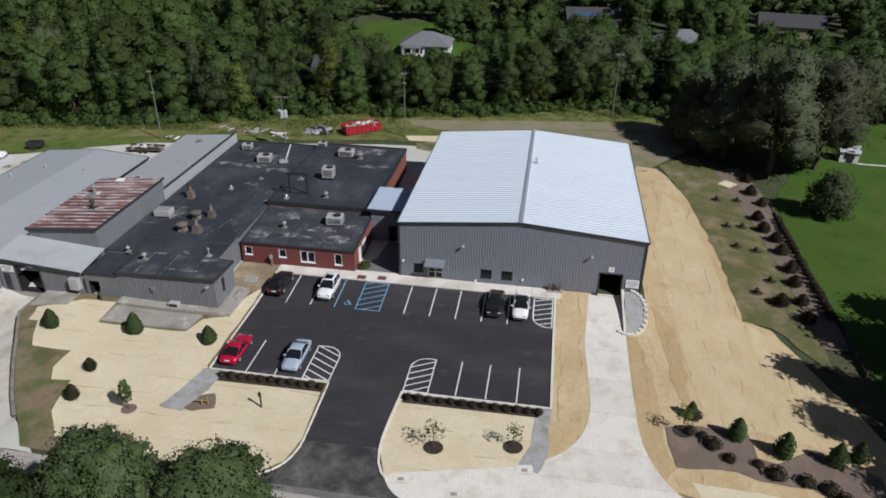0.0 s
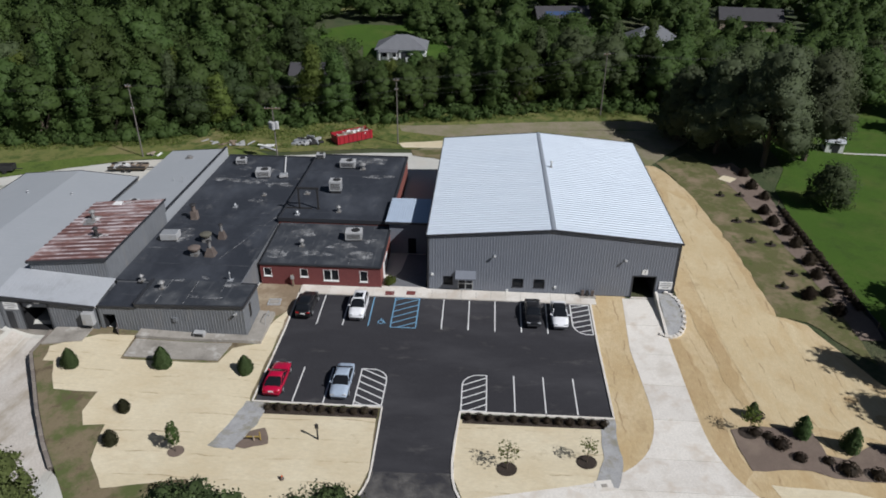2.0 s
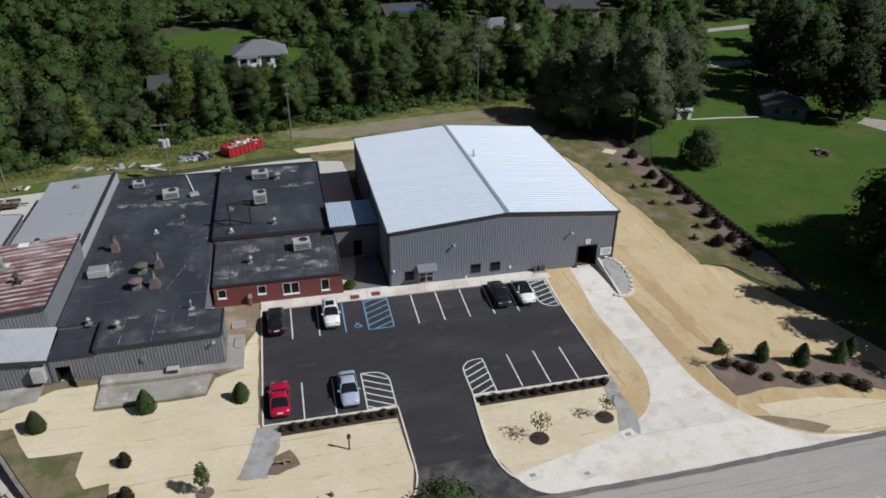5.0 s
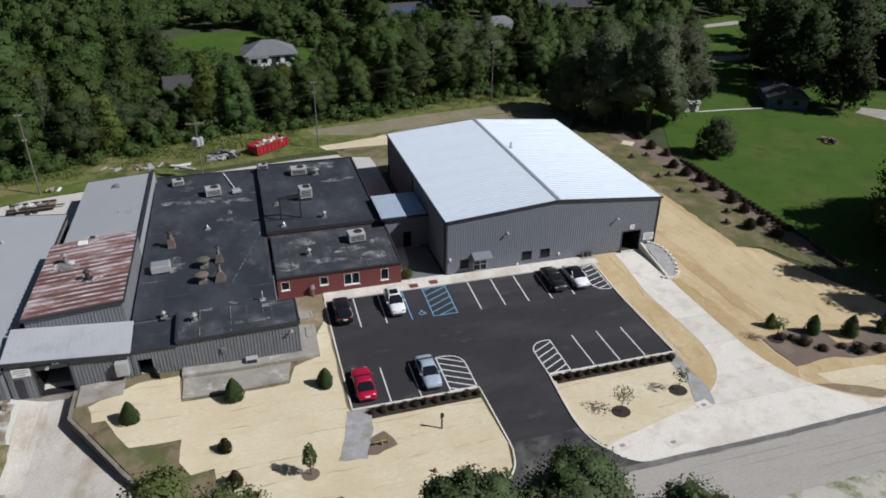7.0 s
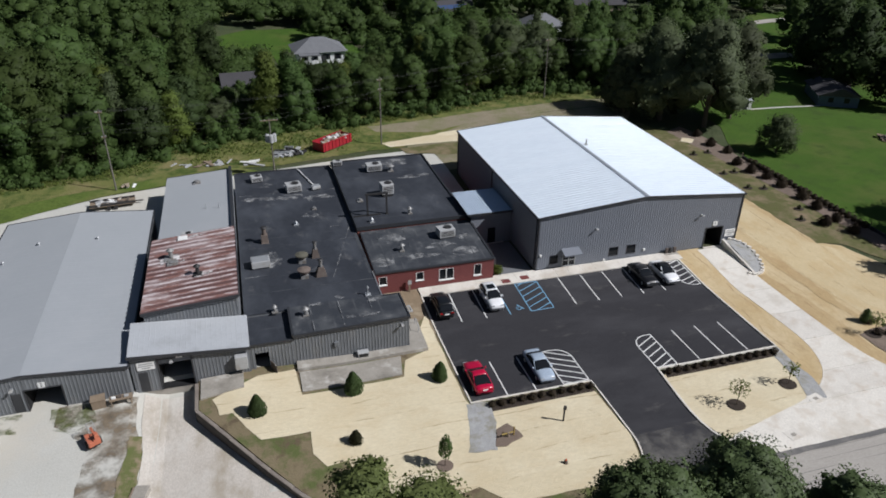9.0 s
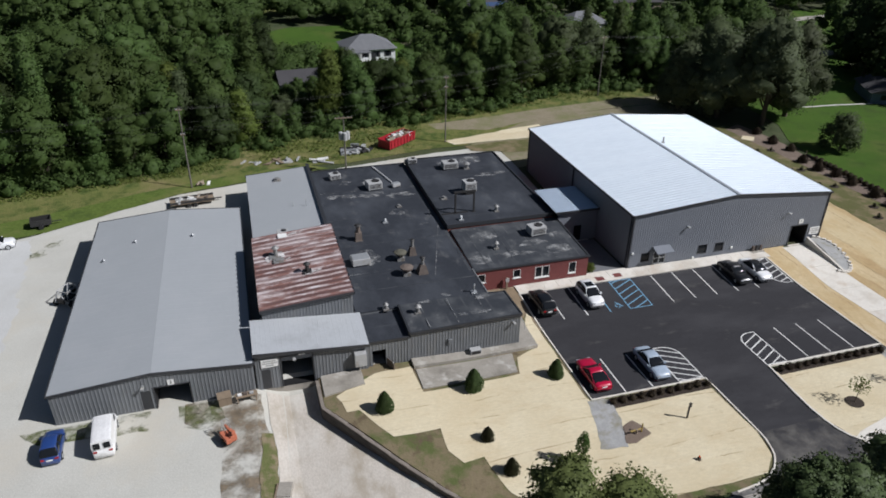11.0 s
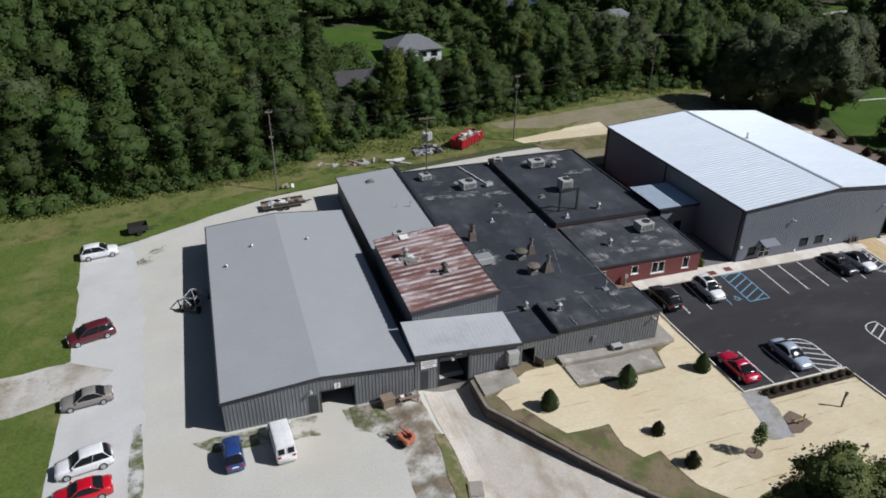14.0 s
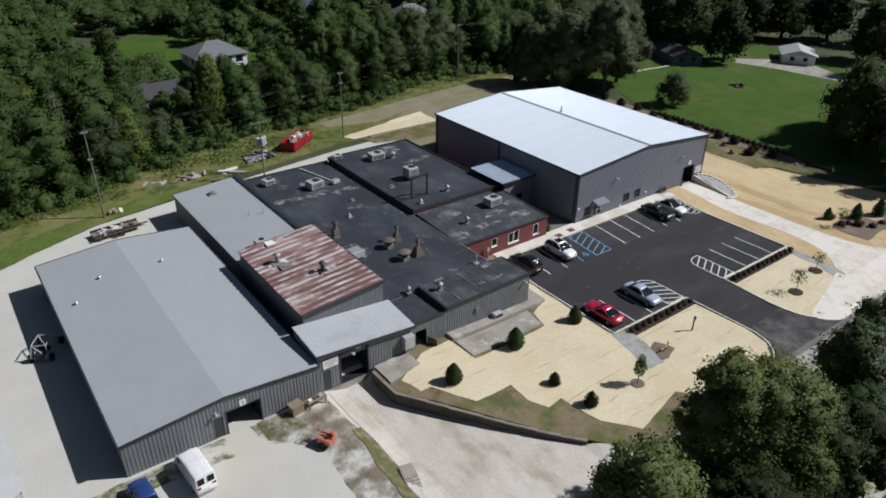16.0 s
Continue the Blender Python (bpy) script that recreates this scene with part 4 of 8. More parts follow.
def opening_lining(parent, x0, x1, y, z0, z1, depth, name="door_lining"):
    """The dark inside of an open doorway in a wall that faces -y."""
    bm = bmesh.new()
    a = [bm.verts.new(p) for p in ((x0, y, z0), (x1, y, z0), (x1, y, z1), (x0, y, z1))]
    b = [bm.verts.new(p) for p in ((x0, y + depth, z0), (x1, y + depth, z0), (x1, y + depth, z1), (x0, y + depth, z1))]
    for i in range(4):
        bm.faces.new((a[i], b[i], b[(i + 1) % 4], a[(i + 1) % 4]))
    bm.faces.new(b[::-1])
    return part(name, bm, M["black"], parent, "dark interior of an open doorway")


def frame_y(parent, x0, x1, y, z0, z1, w=0.08, proud=0.05, material=None, sill=True, name="window_frame"):
    """A frame round an opening of a wall that faces -y."""
    bm = bmesh.new()
    box(bm, x0 - w, x0, y - proud, y + 0.1, z0, z1)
    box(bm, x1, x1 + w, y - proud, y + 0.1, z0, z1)
    box(bm, x0 - w, x1 + w, y - proud, y + 0.1, z1, z1 + w)
    if sill:
        box(bm, x0 - w - 0.04, x1 + w + 0.04, y - proud - 0.05, y + 0.1, z0 - w, z0)
    return part(name, bm, material or M["trim"], parent)


def window_y(parent, x0, x1, y, z0, z1, bars=1, frame_mat=None):
    win = part("window", boxed(x0, x1, y + 0.06, y + 0.09, z0, z1), M["glass"], parent, "dark glass window")
    frame_y(win, x0, x1, y, z0, z1, 0.05, 0.03, frame_mat)
    for i in range(1, bars):
        x = x0 + (x1 - x0) * i / bars
        part("mullion", boxed(x - 0.04, x + 0.04, y - 0.02, y + 0.055, z0, z1), frame_mat or M["trim"], win)
    return win


def wall_lamp(parent, x, y, z):
    bm = bmesh.new()
    box(bm, x - 0.10, x + 0.10, y - 0.1, y, z - 0.12, z + 0.12)
    beam(bm, (x, y - 0.05, z + 0.06), (x, y - 0.30, z + 0.10), 0.06, 0.06)
    lamp = part("wall_lamp", bm, M["steel"], parent, "small wall floodlight on an arm")
    part("lamp_head", boxed(x - 0.14, x + 0.14, y - 0.52, y - 0.26, z - 0.02, z + 0.14, bevel=0.03), M["hvac"], lamp)
    return lamp


def number_plate(parent, text, x, y, z, size=0.62):
    """A white bay plaque with a figure."""
    pl = part("bay_plaque", boxed(x - size / 2, x + size / 2, y - 0.04, y, z - size / 2, z + size / 2), M["white"], parent, "white plaque with a dark bay figure")
    cu = bpy.data.curves.new("figure", "FONT")
    cu.body, cu.size, cu.align_x, cu.align_y, cu.extrude = text, size * 0.95, "CENTER", "CENTER", 0.004
    tmp = bpy.data.objects.new("figure", cu)
    scene.collection.objects.link(tmp)
    me = bpy.data.meshes.new_from_object(tmp.evaluated_get(bpy.context.evaluated_depsgraph_get()))
    bpy.data.objects.remove(tmp)
    me.materials.append(M["trim"])
    ob = new("figure", me)
    ob.parent = pl
    ob.matrix_basis = pose(x, y - 0.052, z, 90, 0, 0)


def bar_sign(parent, x0, x1, y, z0, z1):
    """A white board with rows of plain bars for its writing."""
    sg = part("sign_board", boxed(x0, x1, y - 0.05, y, z0, z1), M["white"], parent, "white board with grey rows of lettering")
    h = z1 - z0
    for i, (a, b) in enumerate(((0.12, 0.88), (0.06, 0.94), (0.25, 0.75))):
        z = z1 - h * (0.22 + 0.27 * i)
        part("bar", boxed(x0 + (x1 - x0) * a, x0 + (x1 - x0) * b, y - 0.058, y - 0.05, z - h * 0.08, z + h * 0.08), M["hvac"], sg)


def warehouse():
    t = thing("warehouse", "new dark grey ribbed metal warehouse with a white metal gable roof", "warehouse")
    x0, x1, y0, y1, zb, ze, xr, zr = 0.0, 27.55, 0.25, 31.6, 0.2, 7.55, 13.75, 8.72
    front = [(1.75, 2.75, 1.3, 2.35), (3.4, 5.1, 0.5, 2.45), (9.6, 10.75, 1.3, 2.35), (12.0, 13.15, 1.3, 2.35), (23.0, 25.4, 0.5, 3.25)]
    ops = [(a, b, c - zb, d - zb) for a, b, c, d in front]
    bm = bmesh.new()
    half = [o for o in ops if o[1] < xr]
    ribbed(bm, (x0, y0, zb), (xr, y0, zb), (xr, y0, zr), (x0, y0, ze), 0.305, 0.022, 0.34, half)
    part("front_wall", bm, M["wall"], t)
    bm = bmesh.new()
    ribbed(bm, (xr, y0, zb), (x1, y0, zb), (x1, y0, ze), (xr, y0, zr), 0.305, 0.022, 0.34, [(a - xr, b - xr, c, d) for a, b, c, d in ops if a > xr])
    part("front_wall", bm, M["wall"], t)
    for q in (((x0, y1, zb), (x0, y0, zb), (x0, y0, ze), (x0, y1, ze)), ((x1, y0, zb), (x1, y1, zb), (x1, y1, ze), (x1, y0, ze)),
              ((x1, y1, zb), (xr, y1, zb), (xr, y1, zr), (x1, y1, ze)), ((xr, y1, zb), (x0, y1, zb), (x0, y1, ze), (xr, y1, zr))):
        part("side_wall", ribbed(bmesh.new(), *q, 0.305, 0.035, 0.34), M["wall"], t)
    gable_roof(t, x0, x1, y0, y1, ze + 0.06, xr, zr + 0.06, M["roof_white"])
    bm = bmesh.new()
    for s in (-1, 1):
        vs = [bm.verts.new(p) for p in ((xr, y0 - 0.28, zr + 0.15), (xr, y1 + 0.28, zr + 0.15), (xr + s * 0.24, y1 + 0.28, zr + 0.115), (xr + s * 0.24, y0 - 0.28, zr + 0.115))]
        bm.faces.new(vs if s < 0 else vs[::-1])
        ws = [bm.verts.new(p) for p in ((xr + s * 0.24, y0 - 0.28, zr + 0.115), (xr + s * 0.24, y1 + 0.28, zr + 0.115), (xr + s * 0.24, y1 + 0.28, zr + 0.04), (xr + s * 0.24, y0 - 0.28, zr + 0.04))]
        bm.faces.new(ws)
    part("ridge_cap", bm, M["ridge"], t, "grey metal ridge cap")
    for x, y in ((x0, y0), (x1, y0), (x0, y1), (x1, y1)):
        part("corner_trim", boxed(x - 0.09, x + 0.09, y - 0.09, y + 0.09, zb, ze), M["trim"], t)
    for y in (0.6, 16.0, 31.2):
        for x in (x0 - 0.14, x1 + 0.14):
            part("downspout", boxed(x - 0.06, x + 0.06, y - 0.06, y + 0.06, zb, ze - 0.1), M["trim"], t)
    part("base_trim", boxed(x0 + 0.02, 22.9, y0 - 0.02, y0 + 0.05, zb, 0.62), M["trim"], t)
    # openings
    window_y(t, 1.75, 2.75, y0, 1.3, 2.35)
    for a, b in ((9.6, 10.75), (12.0, 13.15)):
        window_y(t, a, b, y0, 1.3, 2.35)
    ent = part("entrance", boxed(3.4, 5.1, y0 + 0.08, y0 + 0.12, 0.5, 2.45), M["glass"], t, "glazed double entrance door with pale frames")
    for a, b, c, d in ((3.38, 3.48, 0.5, 2.45), (4.2, 4.3, 0.5, 2.45), (5.02, 5.12, 0.5, 2.45), (3.48, 5.02, 2.34, 2.45), (3.48, 5.02, 0.5, 0.72), (3.48, 5.02, 1.42, 1.5)):
        part("door_frame", boxed(a, b, y0 + 0.0, y0 + 0.078, c, d), M["steel"], ent)
    can = bmesh.new()
    vs = [can.verts.new(p) for p in ((3.1, y0, 3.0), (5.4, y0, 3.0), (5.4, y0 - 1.2, 2.62), (3.1, y0 - 1.2, 2.62))]
    can.faces.new(vs[::-1])
    ret = bmesh.ops.extrude_face_region(can, geom=can.faces[:])
    bmesh.ops.translate(can, verts=[v for v in ret["geom"] if isinstance(v, bmesh.types.BMVert)], vec=(0, 0, 0.16))
    bmesh.ops.recalc_face_normals(can, faces=can.faces[:])
    cp = part("canopy", can, M["wall"], t, "dark grey metal entrance canopy")
    for x in (3.2, 5.3):
        part("canopy_brace", tube(bmesh.new(), (x, y0, 2.0), (x, y0 - 1.1, 2.6), 0.04), M["trim"], cp)
    opening_lining(t, 23.0, 25.4, y0 + 0.02, 0.42, 3.25, 6.0)
    frame_y(t, 23.0, 25.4, y0, 0.5, 3.25, 0.12, 0.06, M["trim"], sill=False, name="overhead_door_frame")
    part("door_sill", boxed(22.95, 25.5, y0 - 0.35, y0 - 0.06, 0.2, 0.62, bevel=0.02), M["concrete"], t, "pale concrete door sill")
    wall_lamp(t, 7.45, y0, 5.25)
    wall_lamp(t, 21.85, y0, 5.3)
    number_plate(t, "1", 24.15, y0 - 0.04, 3.85)
    bar_sign(t, 25.9, 27.35, y0 - 0.04, 1.75, 2.75)
    for x, z in ((0.45, 2.6), (14.4, 1.5), (9.0, 0.8), (26.6, 0.9)):
        part("wall_fitting", boxed(x - 0.12, x + 0.12, y0 - 0.16, y0, z - 0.14, z + 0.14, bevel=0.02), M["white"], t)
    fl = bmesh.new()
    cyl(fl, 14.7, 18.4, zr - 0.05, zr + 0.75, 0.11)
    box(fl, 14.5, 14.9, 18.2, 18.6, zr - 0.06, zr + 0.08)
    vent = part("roof_flue", fl, M["hvac"], t, "short metal flue by the ridge")
    part("flue_cap", cyl(bmesh.new(), 14.7, 18.4, zr + 0.72, zr + 0.9, 0.2, 0.05), M["steel"], vent)
    return t


warehouse()


def loading_corner():
    """The gravel pocket, its wing wall and the block edging beside the drive-in door."""
    pts = [(25.75, -0.1), (27.3, -0.1), (27.9, -1.2), (28.1, -3.0), (27.8, -4.8), (26.9, -6.4), (26.0, -7.1), (25.85, -7.0)]
    lift = lambda x, y: 0.12 + 0.75 * smooth01(-7.2, -1.0, y)
    spread("gravel_pocket", pts, M["gravel_grey"], 0.0, "grey gravel fill beside the drive-in door", "gravel", step=1, extra=lift, skirt=0.9)
    w = thing("wing_wall", "white concrete wing wall tapering down beside the driveway", "retaining wall", (25.65, 0, 0))
    bm = bmesh.new()
    a = [bm.verts.new((x, y, z)) for x in (-0.14, 0.14) for y, z in ((0, 0.2), (0, 1.55), (-7.0, 0.25), (-7.0, 0.0))]
    for f in ((0, 1, 2, 3), (7, 6, 5, 4), (1, 5, 6, 2), (0, 4, 5, 1), (3, 2, 6, 7), (0, 3, 7, 4)):
        bm.faces.new([a[i] for i in f])
    bmesh.ops.recalc_face_normals(bm, faces=bm.faces[:])
    part("wall_face", bm, M["concrete"], w)
    e = thing("block_edging", "curved row of white concrete edging blocks round gravel", "edging", (28, -3, 0.4))
    first = None
    for i in range(15):
        s = i / 14
        a = radians(80 - 200 * s)
        x, y = 25.95 + 2.05 * math.cos(a * 0.9 - 0.1), -3.4 + 3.6 * math.sin(a * 0.9 - 0.1) + 0.2
        m = pose(x - 28, y + 3, land(x, y) + 0.10 + 0.75 * smooth01(-7.2, -1.0, y) - 0.4, 0, 0, math.degrees(a * 0.9 - 0.1))
        if first is None:
            first = part("block", boxed(-0.2, 0.2, -0.22, 0.22, -0.6, 0.14, bevel=0.02), M["concrete"], e)
            first.matrix_basis = m
        else:
            share("block", first, e, m)


loading_corner()


def kerb(name, pts, h=0.16, w=0.16, label="pale concrete kerb along the parking lot", lift=0.0):
    """A raised kerb along a line on the land."""
    t = thing(name, label, "kerb", kind="structure")
    bm = bmesh.new()
    fine = []
    for (xa, ya), (xb, yb) in zip(pts, pts[1:]):
        n = max(1, int(math.hypot(xb - xa, yb - ya) / 1.5))
        fine += [(xa + (xb - xa) * i / n, ya + (yb - ya) * i / n) for i in range(n)]
    fine.append(pts[-1])
    rows = []
    for i, (x, y) in enumerate(fine):
        xa, ya = fine[max(0, i - 1)]
        xb, yb = fine[min(len(fine) - 1, i + 1)]
        d = Vector((xb - xa, yb - ya, 0)).normalized()
        s = Vector((-d.y, d.x, 0)) * w / 2
        z = land(x, y) + lift
        rows.append([bm.verts.new(Vector((x, y, zz)) + k * s) for k, zz in ((-1, z - 0.1), (-1, z + h - 0.02), (-0.85, z + h), (0.85, z + h), (1, z + h - 0.02), (1, z - 0.1))])
    for r, q in zip(rows, rows[1:]):
        for i in range(5):
            bm.faces.new((r[i], r[i + 1], q[i + 1], q[i]))
    bm.faces.new(rows[0])
    bm.faces.new(rows[-1][::-1])
    bmesh.ops.recalc_face_normals(bm, faces=bm.faces[:])
    part("kerb_stone", bm, M["concrete"], t)
    return t


kerb("kerb_west", [(-14.58, -1.6), (-14.58, -19.5), (-2.6, -19.55), (-2.45, -27.0)] + smooth_line([(-2.5, -28.0), (-3.0, -29.7), (-4.1, -31.0), (-5.8, -31.9), (-8.5, -32.3)]), w=0.16)
kerb("kerb_east", [(18.23, -1.6), (18.23, -19.6), (4.5, -19.65), (4.2, -23.5), (4.1, -25.8), (4.2, -27.4), (4.45, -28.6), (4.9, -29.6), (5.5, -30.3)], w=0.22)
kerb("sidewalk_edge", [(-14.6, -1.66), (18.9, -1.66)], h=0.175, w=0.14, label="pale concrete edge of the sidewalk")


def office_roof(y):
    """Height of the office's flat roof, which rises a little to the rear."""
    return 3.26 + 0.054 * y


def brick_building():
    t = thing("brick_office", "low red brick office building with a flat black roof", "office building", (-12.4, 4, 0.5))
    x0, x1, y0, y1, zb, zt = -19.4, -5.45, 0.05, 9.3, 0.3, 3.2
    o = Vector((-12.4, 4, 0.5))

    def P(name, bm, m, parent=None, label=""):
        if parent is None:
            bmesh.ops.translate(bm, verts=bm.verts[:], vec=-o)
        return part(name, bm, m, parent or t, label)
    wins = [(-19.0, -18.1, 1.65, 2.7, 1), (-14.75, -13.85, 1.68, 2.72, 1), (-12.05, -10.3, 1.3, 2.72, 2), (-7.85, -6.95, 1.3, 2.72, 1)]
    # front wall in pieces round the windows
    bm = bmesh.new()
    x = x0
    for a, b, c, d, _ in wins:
        box(bm, x, a, y0, y0 + 0.25, zb, zt)
        box(bm, a, b, y0, y0 + 0.25, zb, c)
        box(bm, a, b, y0, y0 + 0.25, d, zt)
        x = b
    box(bm, x, x1, y0, y0 + 0.25, zb, zt)
    P("front_wall", bm, M["brick"])
    P("side_wall", boxed(x1 - 0.25, x1, y0 + 0.25, y1, zb, zt), M["brick"])
    P("side_wall", boxed(x0, x0 + 0.25, y0 + 0.25, y1, zb, zt), M["brick"])
    bm = boxed(x0 + 0.05, x1 - 0.05, y0 + 0.05, y1 + 0.2, zt - 0.1, zt + 0.06)
    for v in bm.verts:
        v.co.z += office_roof(v.co.y) - 3.26
    P("roof_deck", bm, M["membrane_pale"], label="worn black flat roof")
    for a, b, c, d in ((x0 - 0.02, x1 + 0.12, y0 - 0.14, y0 + 0.1), (x1 - 0.1, x1 + 0.12, y0 + 0.1, y1), (x0 - 0.02, x0 + 0.1, y0 + 0.1, y1)):
        bm = boxed(a, b, c, d, zt - 0.03, zt + 0.14)
        for v in bm.verts:
            v.co.z += office_roof(v.co.y) - 3.26
        P("roof_edge", bm, M["trim"])
    P("side_wall", boxed(x1 - 0.25, x1, y0 + 2.5, y1, zt, zt + 0.1), M["brick"])
    P("side_wall", boxed(x1 - 0.25, x1, y0 + 5.0, y1, zt + 0.1, zt + 0.24), M["brick"])
    for a, b, c, d, n in wins:
        bm = boxed(a, b, y0 + 0.09, y0 + 0.12, c, d)
        w = P("window", bm, M["glass"], label="white-framed window")
        for q in ((a, a + 0.055, c, d), (b - 0.04, b, c, d), (a + 0.055, b - 0.04, d - 0.03, d), (a + 0.055, b - 0.04, c, c + 0.05), *(((a + b) / 2 - 0.045, (a + b) / 2 + 0.045, c + 0.05, d - 0.03),) * (n > 1)):
            f = boxed(q[0], q[1], y0 - 0.02, y0 + 0.088, q[2], q[3])
            bmesh.ops.translate(f, verts=f.verts[:], vec=-o)
            part("window_frame", f, M["white"], w)
        f = boxed(a - 0.06, b + 0.06, y0 - 0.09, y0 + 0.05, c - 0.09, c)
        bmesh.ops.translate(f, verts=f.verts[:], vec=-o)
        part("window_sill", f, M["white"], w)
    # side door and porch lamp towards the court
    d = P("side_door", boxed(x1 + 0.0, x1 + 0.06, 2.0, 2.95, 0.5, 2.6), M["white"], label="white side door")
    P("window", boxed(x1, x1 + 0.05, 3.6, 5.2, 1.2, 2.6), M["white"], label="white-framed side window")
    # rear, higher part
    a, b, c, e, h = -19.75, -5.7, 9.5, 32.0, 4.25
    P("rear_wall", boxed(a + 0.1, b - 0.1, c + 0.1, e - 0.1, zb, h - 0.12), M["brick"], label="red brick rear block")
    P("rear_roof", boxed(a + 0.08, b - 0.08, c + 0.08, e - 0.08, h - 0.12, h), M["membrane"], label="flat black roof of the rear block")
    for q, low in (((a, b, c, c + 0.18), 0.30), ((a, b, e - 0.18, e), 0.4), ((a, a + 0.18, c + 0.18, e - 0.18), 0.4), ((b - 0.18, b, c + 0.18, e - 0.18), 0.3)):
        P("parapet", boxed(*q, h - low, h + 0.16), M["trim"])
    return t


brick_building()


def works_building():
    """The black flat-roofed works with its ribbed metal wing."""
    t = thing("works_building", "flat black-roofed works building with grey ribbed metal walls", "works building")
    # main block
    x0, x1, y0, y1, zb, z = -33.6, -19.75, -5.3, 32.0, 0.2, 3.72
    part("main_wall", boxed(x0 + 0.1, x1 - 0.02, y0, y1 - 0.1, zb, z - 0.12), M["wall_old"], t)
    part("main_roof", boxed(x0, x1 - 0.01, y0 - 0.02, y1, z - 0.12, z), M["membrane"], t, "black membrane roof with pale stains")
    part("roof_edge", boxed(x0, x1 - 0.01, y1 - 0.02, y1 + 0.16, z - 0.3, z + 0.14), M["trim"], t)
    # low front strip
    part("strip_roof", boxed(-33.35, -29.3, -10.05, -5.32, 3.3, 3.42), M["membrane"], t)
    bm = bmesh.new()
    ribbed(bm, (-33.4, -10.06, 0.1), (-29.3, -10.06, 0.1), (-29.3, -10.06, 3.35), (-33.4, -10.06, 3.35), 0.305, 0.035, 0.34, [(0.45, 1.75, 0.3, 2.3)])
    part("strip_wall", bm, M["wall_old"], t)
    opening_lining(t, -32.95, -31.65, -10.04, 0.4, 2.4, 2.0)
    leaf_door = part("door", beam(bmesh.new(), (-31.6, -10.15, 1.45), (-31.1, -11.15, 1.45), 0.06, 2.0), M["rust"], t, "rusty brown steel door standing open")
    part("door_handle", boxed(-31.22, -31.14, -11.12, -11.0, 1.4, 1.5), M["steel"], leaf_door)
    part("roof_edge", boxed(-33.4, -29.3, -10.2, -10.04, 3.28, 3.5), M["trim"], t)
    # wing, with a low curb at its west end
    a, b = -29.3, -18.0
    bm = bmesh.new()
    ribbed(bm, (a, -10.06, 0.3), (b, -10.06, 0.3), (b, -10.06, 4.0), (a, -10.06, 3.75), 0.305, 0.035, 0.34)
    part("wing_front", bm, M["wall_old"], t)
    bm = bmesh.new()
    ribbed(bm, (b, -10.06, 0.3), (b, -5.5, 0.3), (b, -5.5, 3.72), (b, -10.06, 4.0), 0.305, 0.035, 0.34, [(1.6, 2.2, 1.3, 3.0)])
    part("wing_side", bm, M["wall_old"], t)
    part("window", boxed(b - 0.08, b - 0.04, -8.46, -7.86, 1.6, 3.3), M["glass"], t, "narrow dark side window")
    bm = bmesh.new()
    v = [bm.verts.new(p) for p in ((a, -10.1, 3.80), (b, -10.1, 4.03), (b, -5.4, 3.80), (-19.7, -5.0, 3.755), (a, -5.0, 3.755), (a, -7.5, 3.80))]
    w = [bm.verts.new(q.co - Vector((0, 0, 0.25))) for q in v]
    bm.faces.new(v)
    bm.faces.new(w[::-1])
    for i in range(6):
        bm.faces.new((v[i], w[i], w[(i + 1) % 6], v[(i + 1) % 6]))
    part("wing_roof", bm, M["membrane_pale"], t, "worn black membrane over the wing")
    part("roof_edge", beam(bmesh.new(), (a, -10.15, 3.88), (b + 0.1, -10.15, 4.13), 0.16, 0.32), M["trim"], t)
    part("roof_edge", beam(bmesh.new(), (b + 0.06, -10.1, 4.1), (b + 0.06, -5.4, 3.87), 0.16, 0.3), M["trim"], t)
    part("wing_back", boxed(-19.7, b - 0.02, -5.5, -5.42, 0.3, 3.6), M["wall_old"], t)
    part("roof_edge", boxed(b - 1.72, b + 0.1, -5.42, -5.3, 3.5, 3.86), M["trim"], t)
    part("roof_edge", boxed(x1 - 0.04, x1 + 0.1, -5.3, 0.0, z - 0.28, z + 0.06), M["wall_old"], t, "grey metal roof edge")
    part("roof_curb", beam(bmesh.new(), (a, -10.1, 3.98), (a, -5.3, 4.06), 0.22, 0.75), M["trim"], t, "dark raised roof curb")
    part("meter_box", boxed(-25.5, -25.1, -10.26, -10.06, 1.9, 2.4, bevel=0.02), M["wall_old"], t)
    wall_lamp(t, -18.75, -10.06, 3.2)
    # rear shed with a parapet
    bm = bmesh.new()
    ribbed(bm, (-42.6, 32.0, 4.15), (-42.6, 9.2, 4.15), (-34.2, 9.2, 4.75), (-34.2, 32.0, 4.75), 0.6, 0.008, 0.12, thick=0.15)
    part("shed_roof", bm, M["roof_grey"], t, "grey painted metal shed roof")
    part("shed_wall", boxed(-42.5, -34.3, 9.3, 31.9, 0.3, 4.02), M["wall_old"], t)
    part("parapet_wall", boxed(-34.2, -33.85, 9.0, 32.2, 3.0, 5.0), M["roof_grey"], t, "grey sheet-metal parapet between the roofs")
    part("parapet_cap", boxed(-34.24, -33.81, 8.98, 32.24, 5.0, 5.06), M["trim"], t)
    part("roof_edge", beam(bmesh.new(), (-42.7, 32.06, 4.17), (-34.25, 32.06, 4.77), 0.1, 0.3), M["trim"], t)
    # rusty upper roof
    bm = bmesh.new()
    ribbed(bm, (-42.75, 9.35, 5.86), (-42.75, -5.9, 5.86), (-33.75, -5.9, 6.6), (-33.75, 9.35, 6.6), 0.9, 0.09, 0.45, thick=0.1)
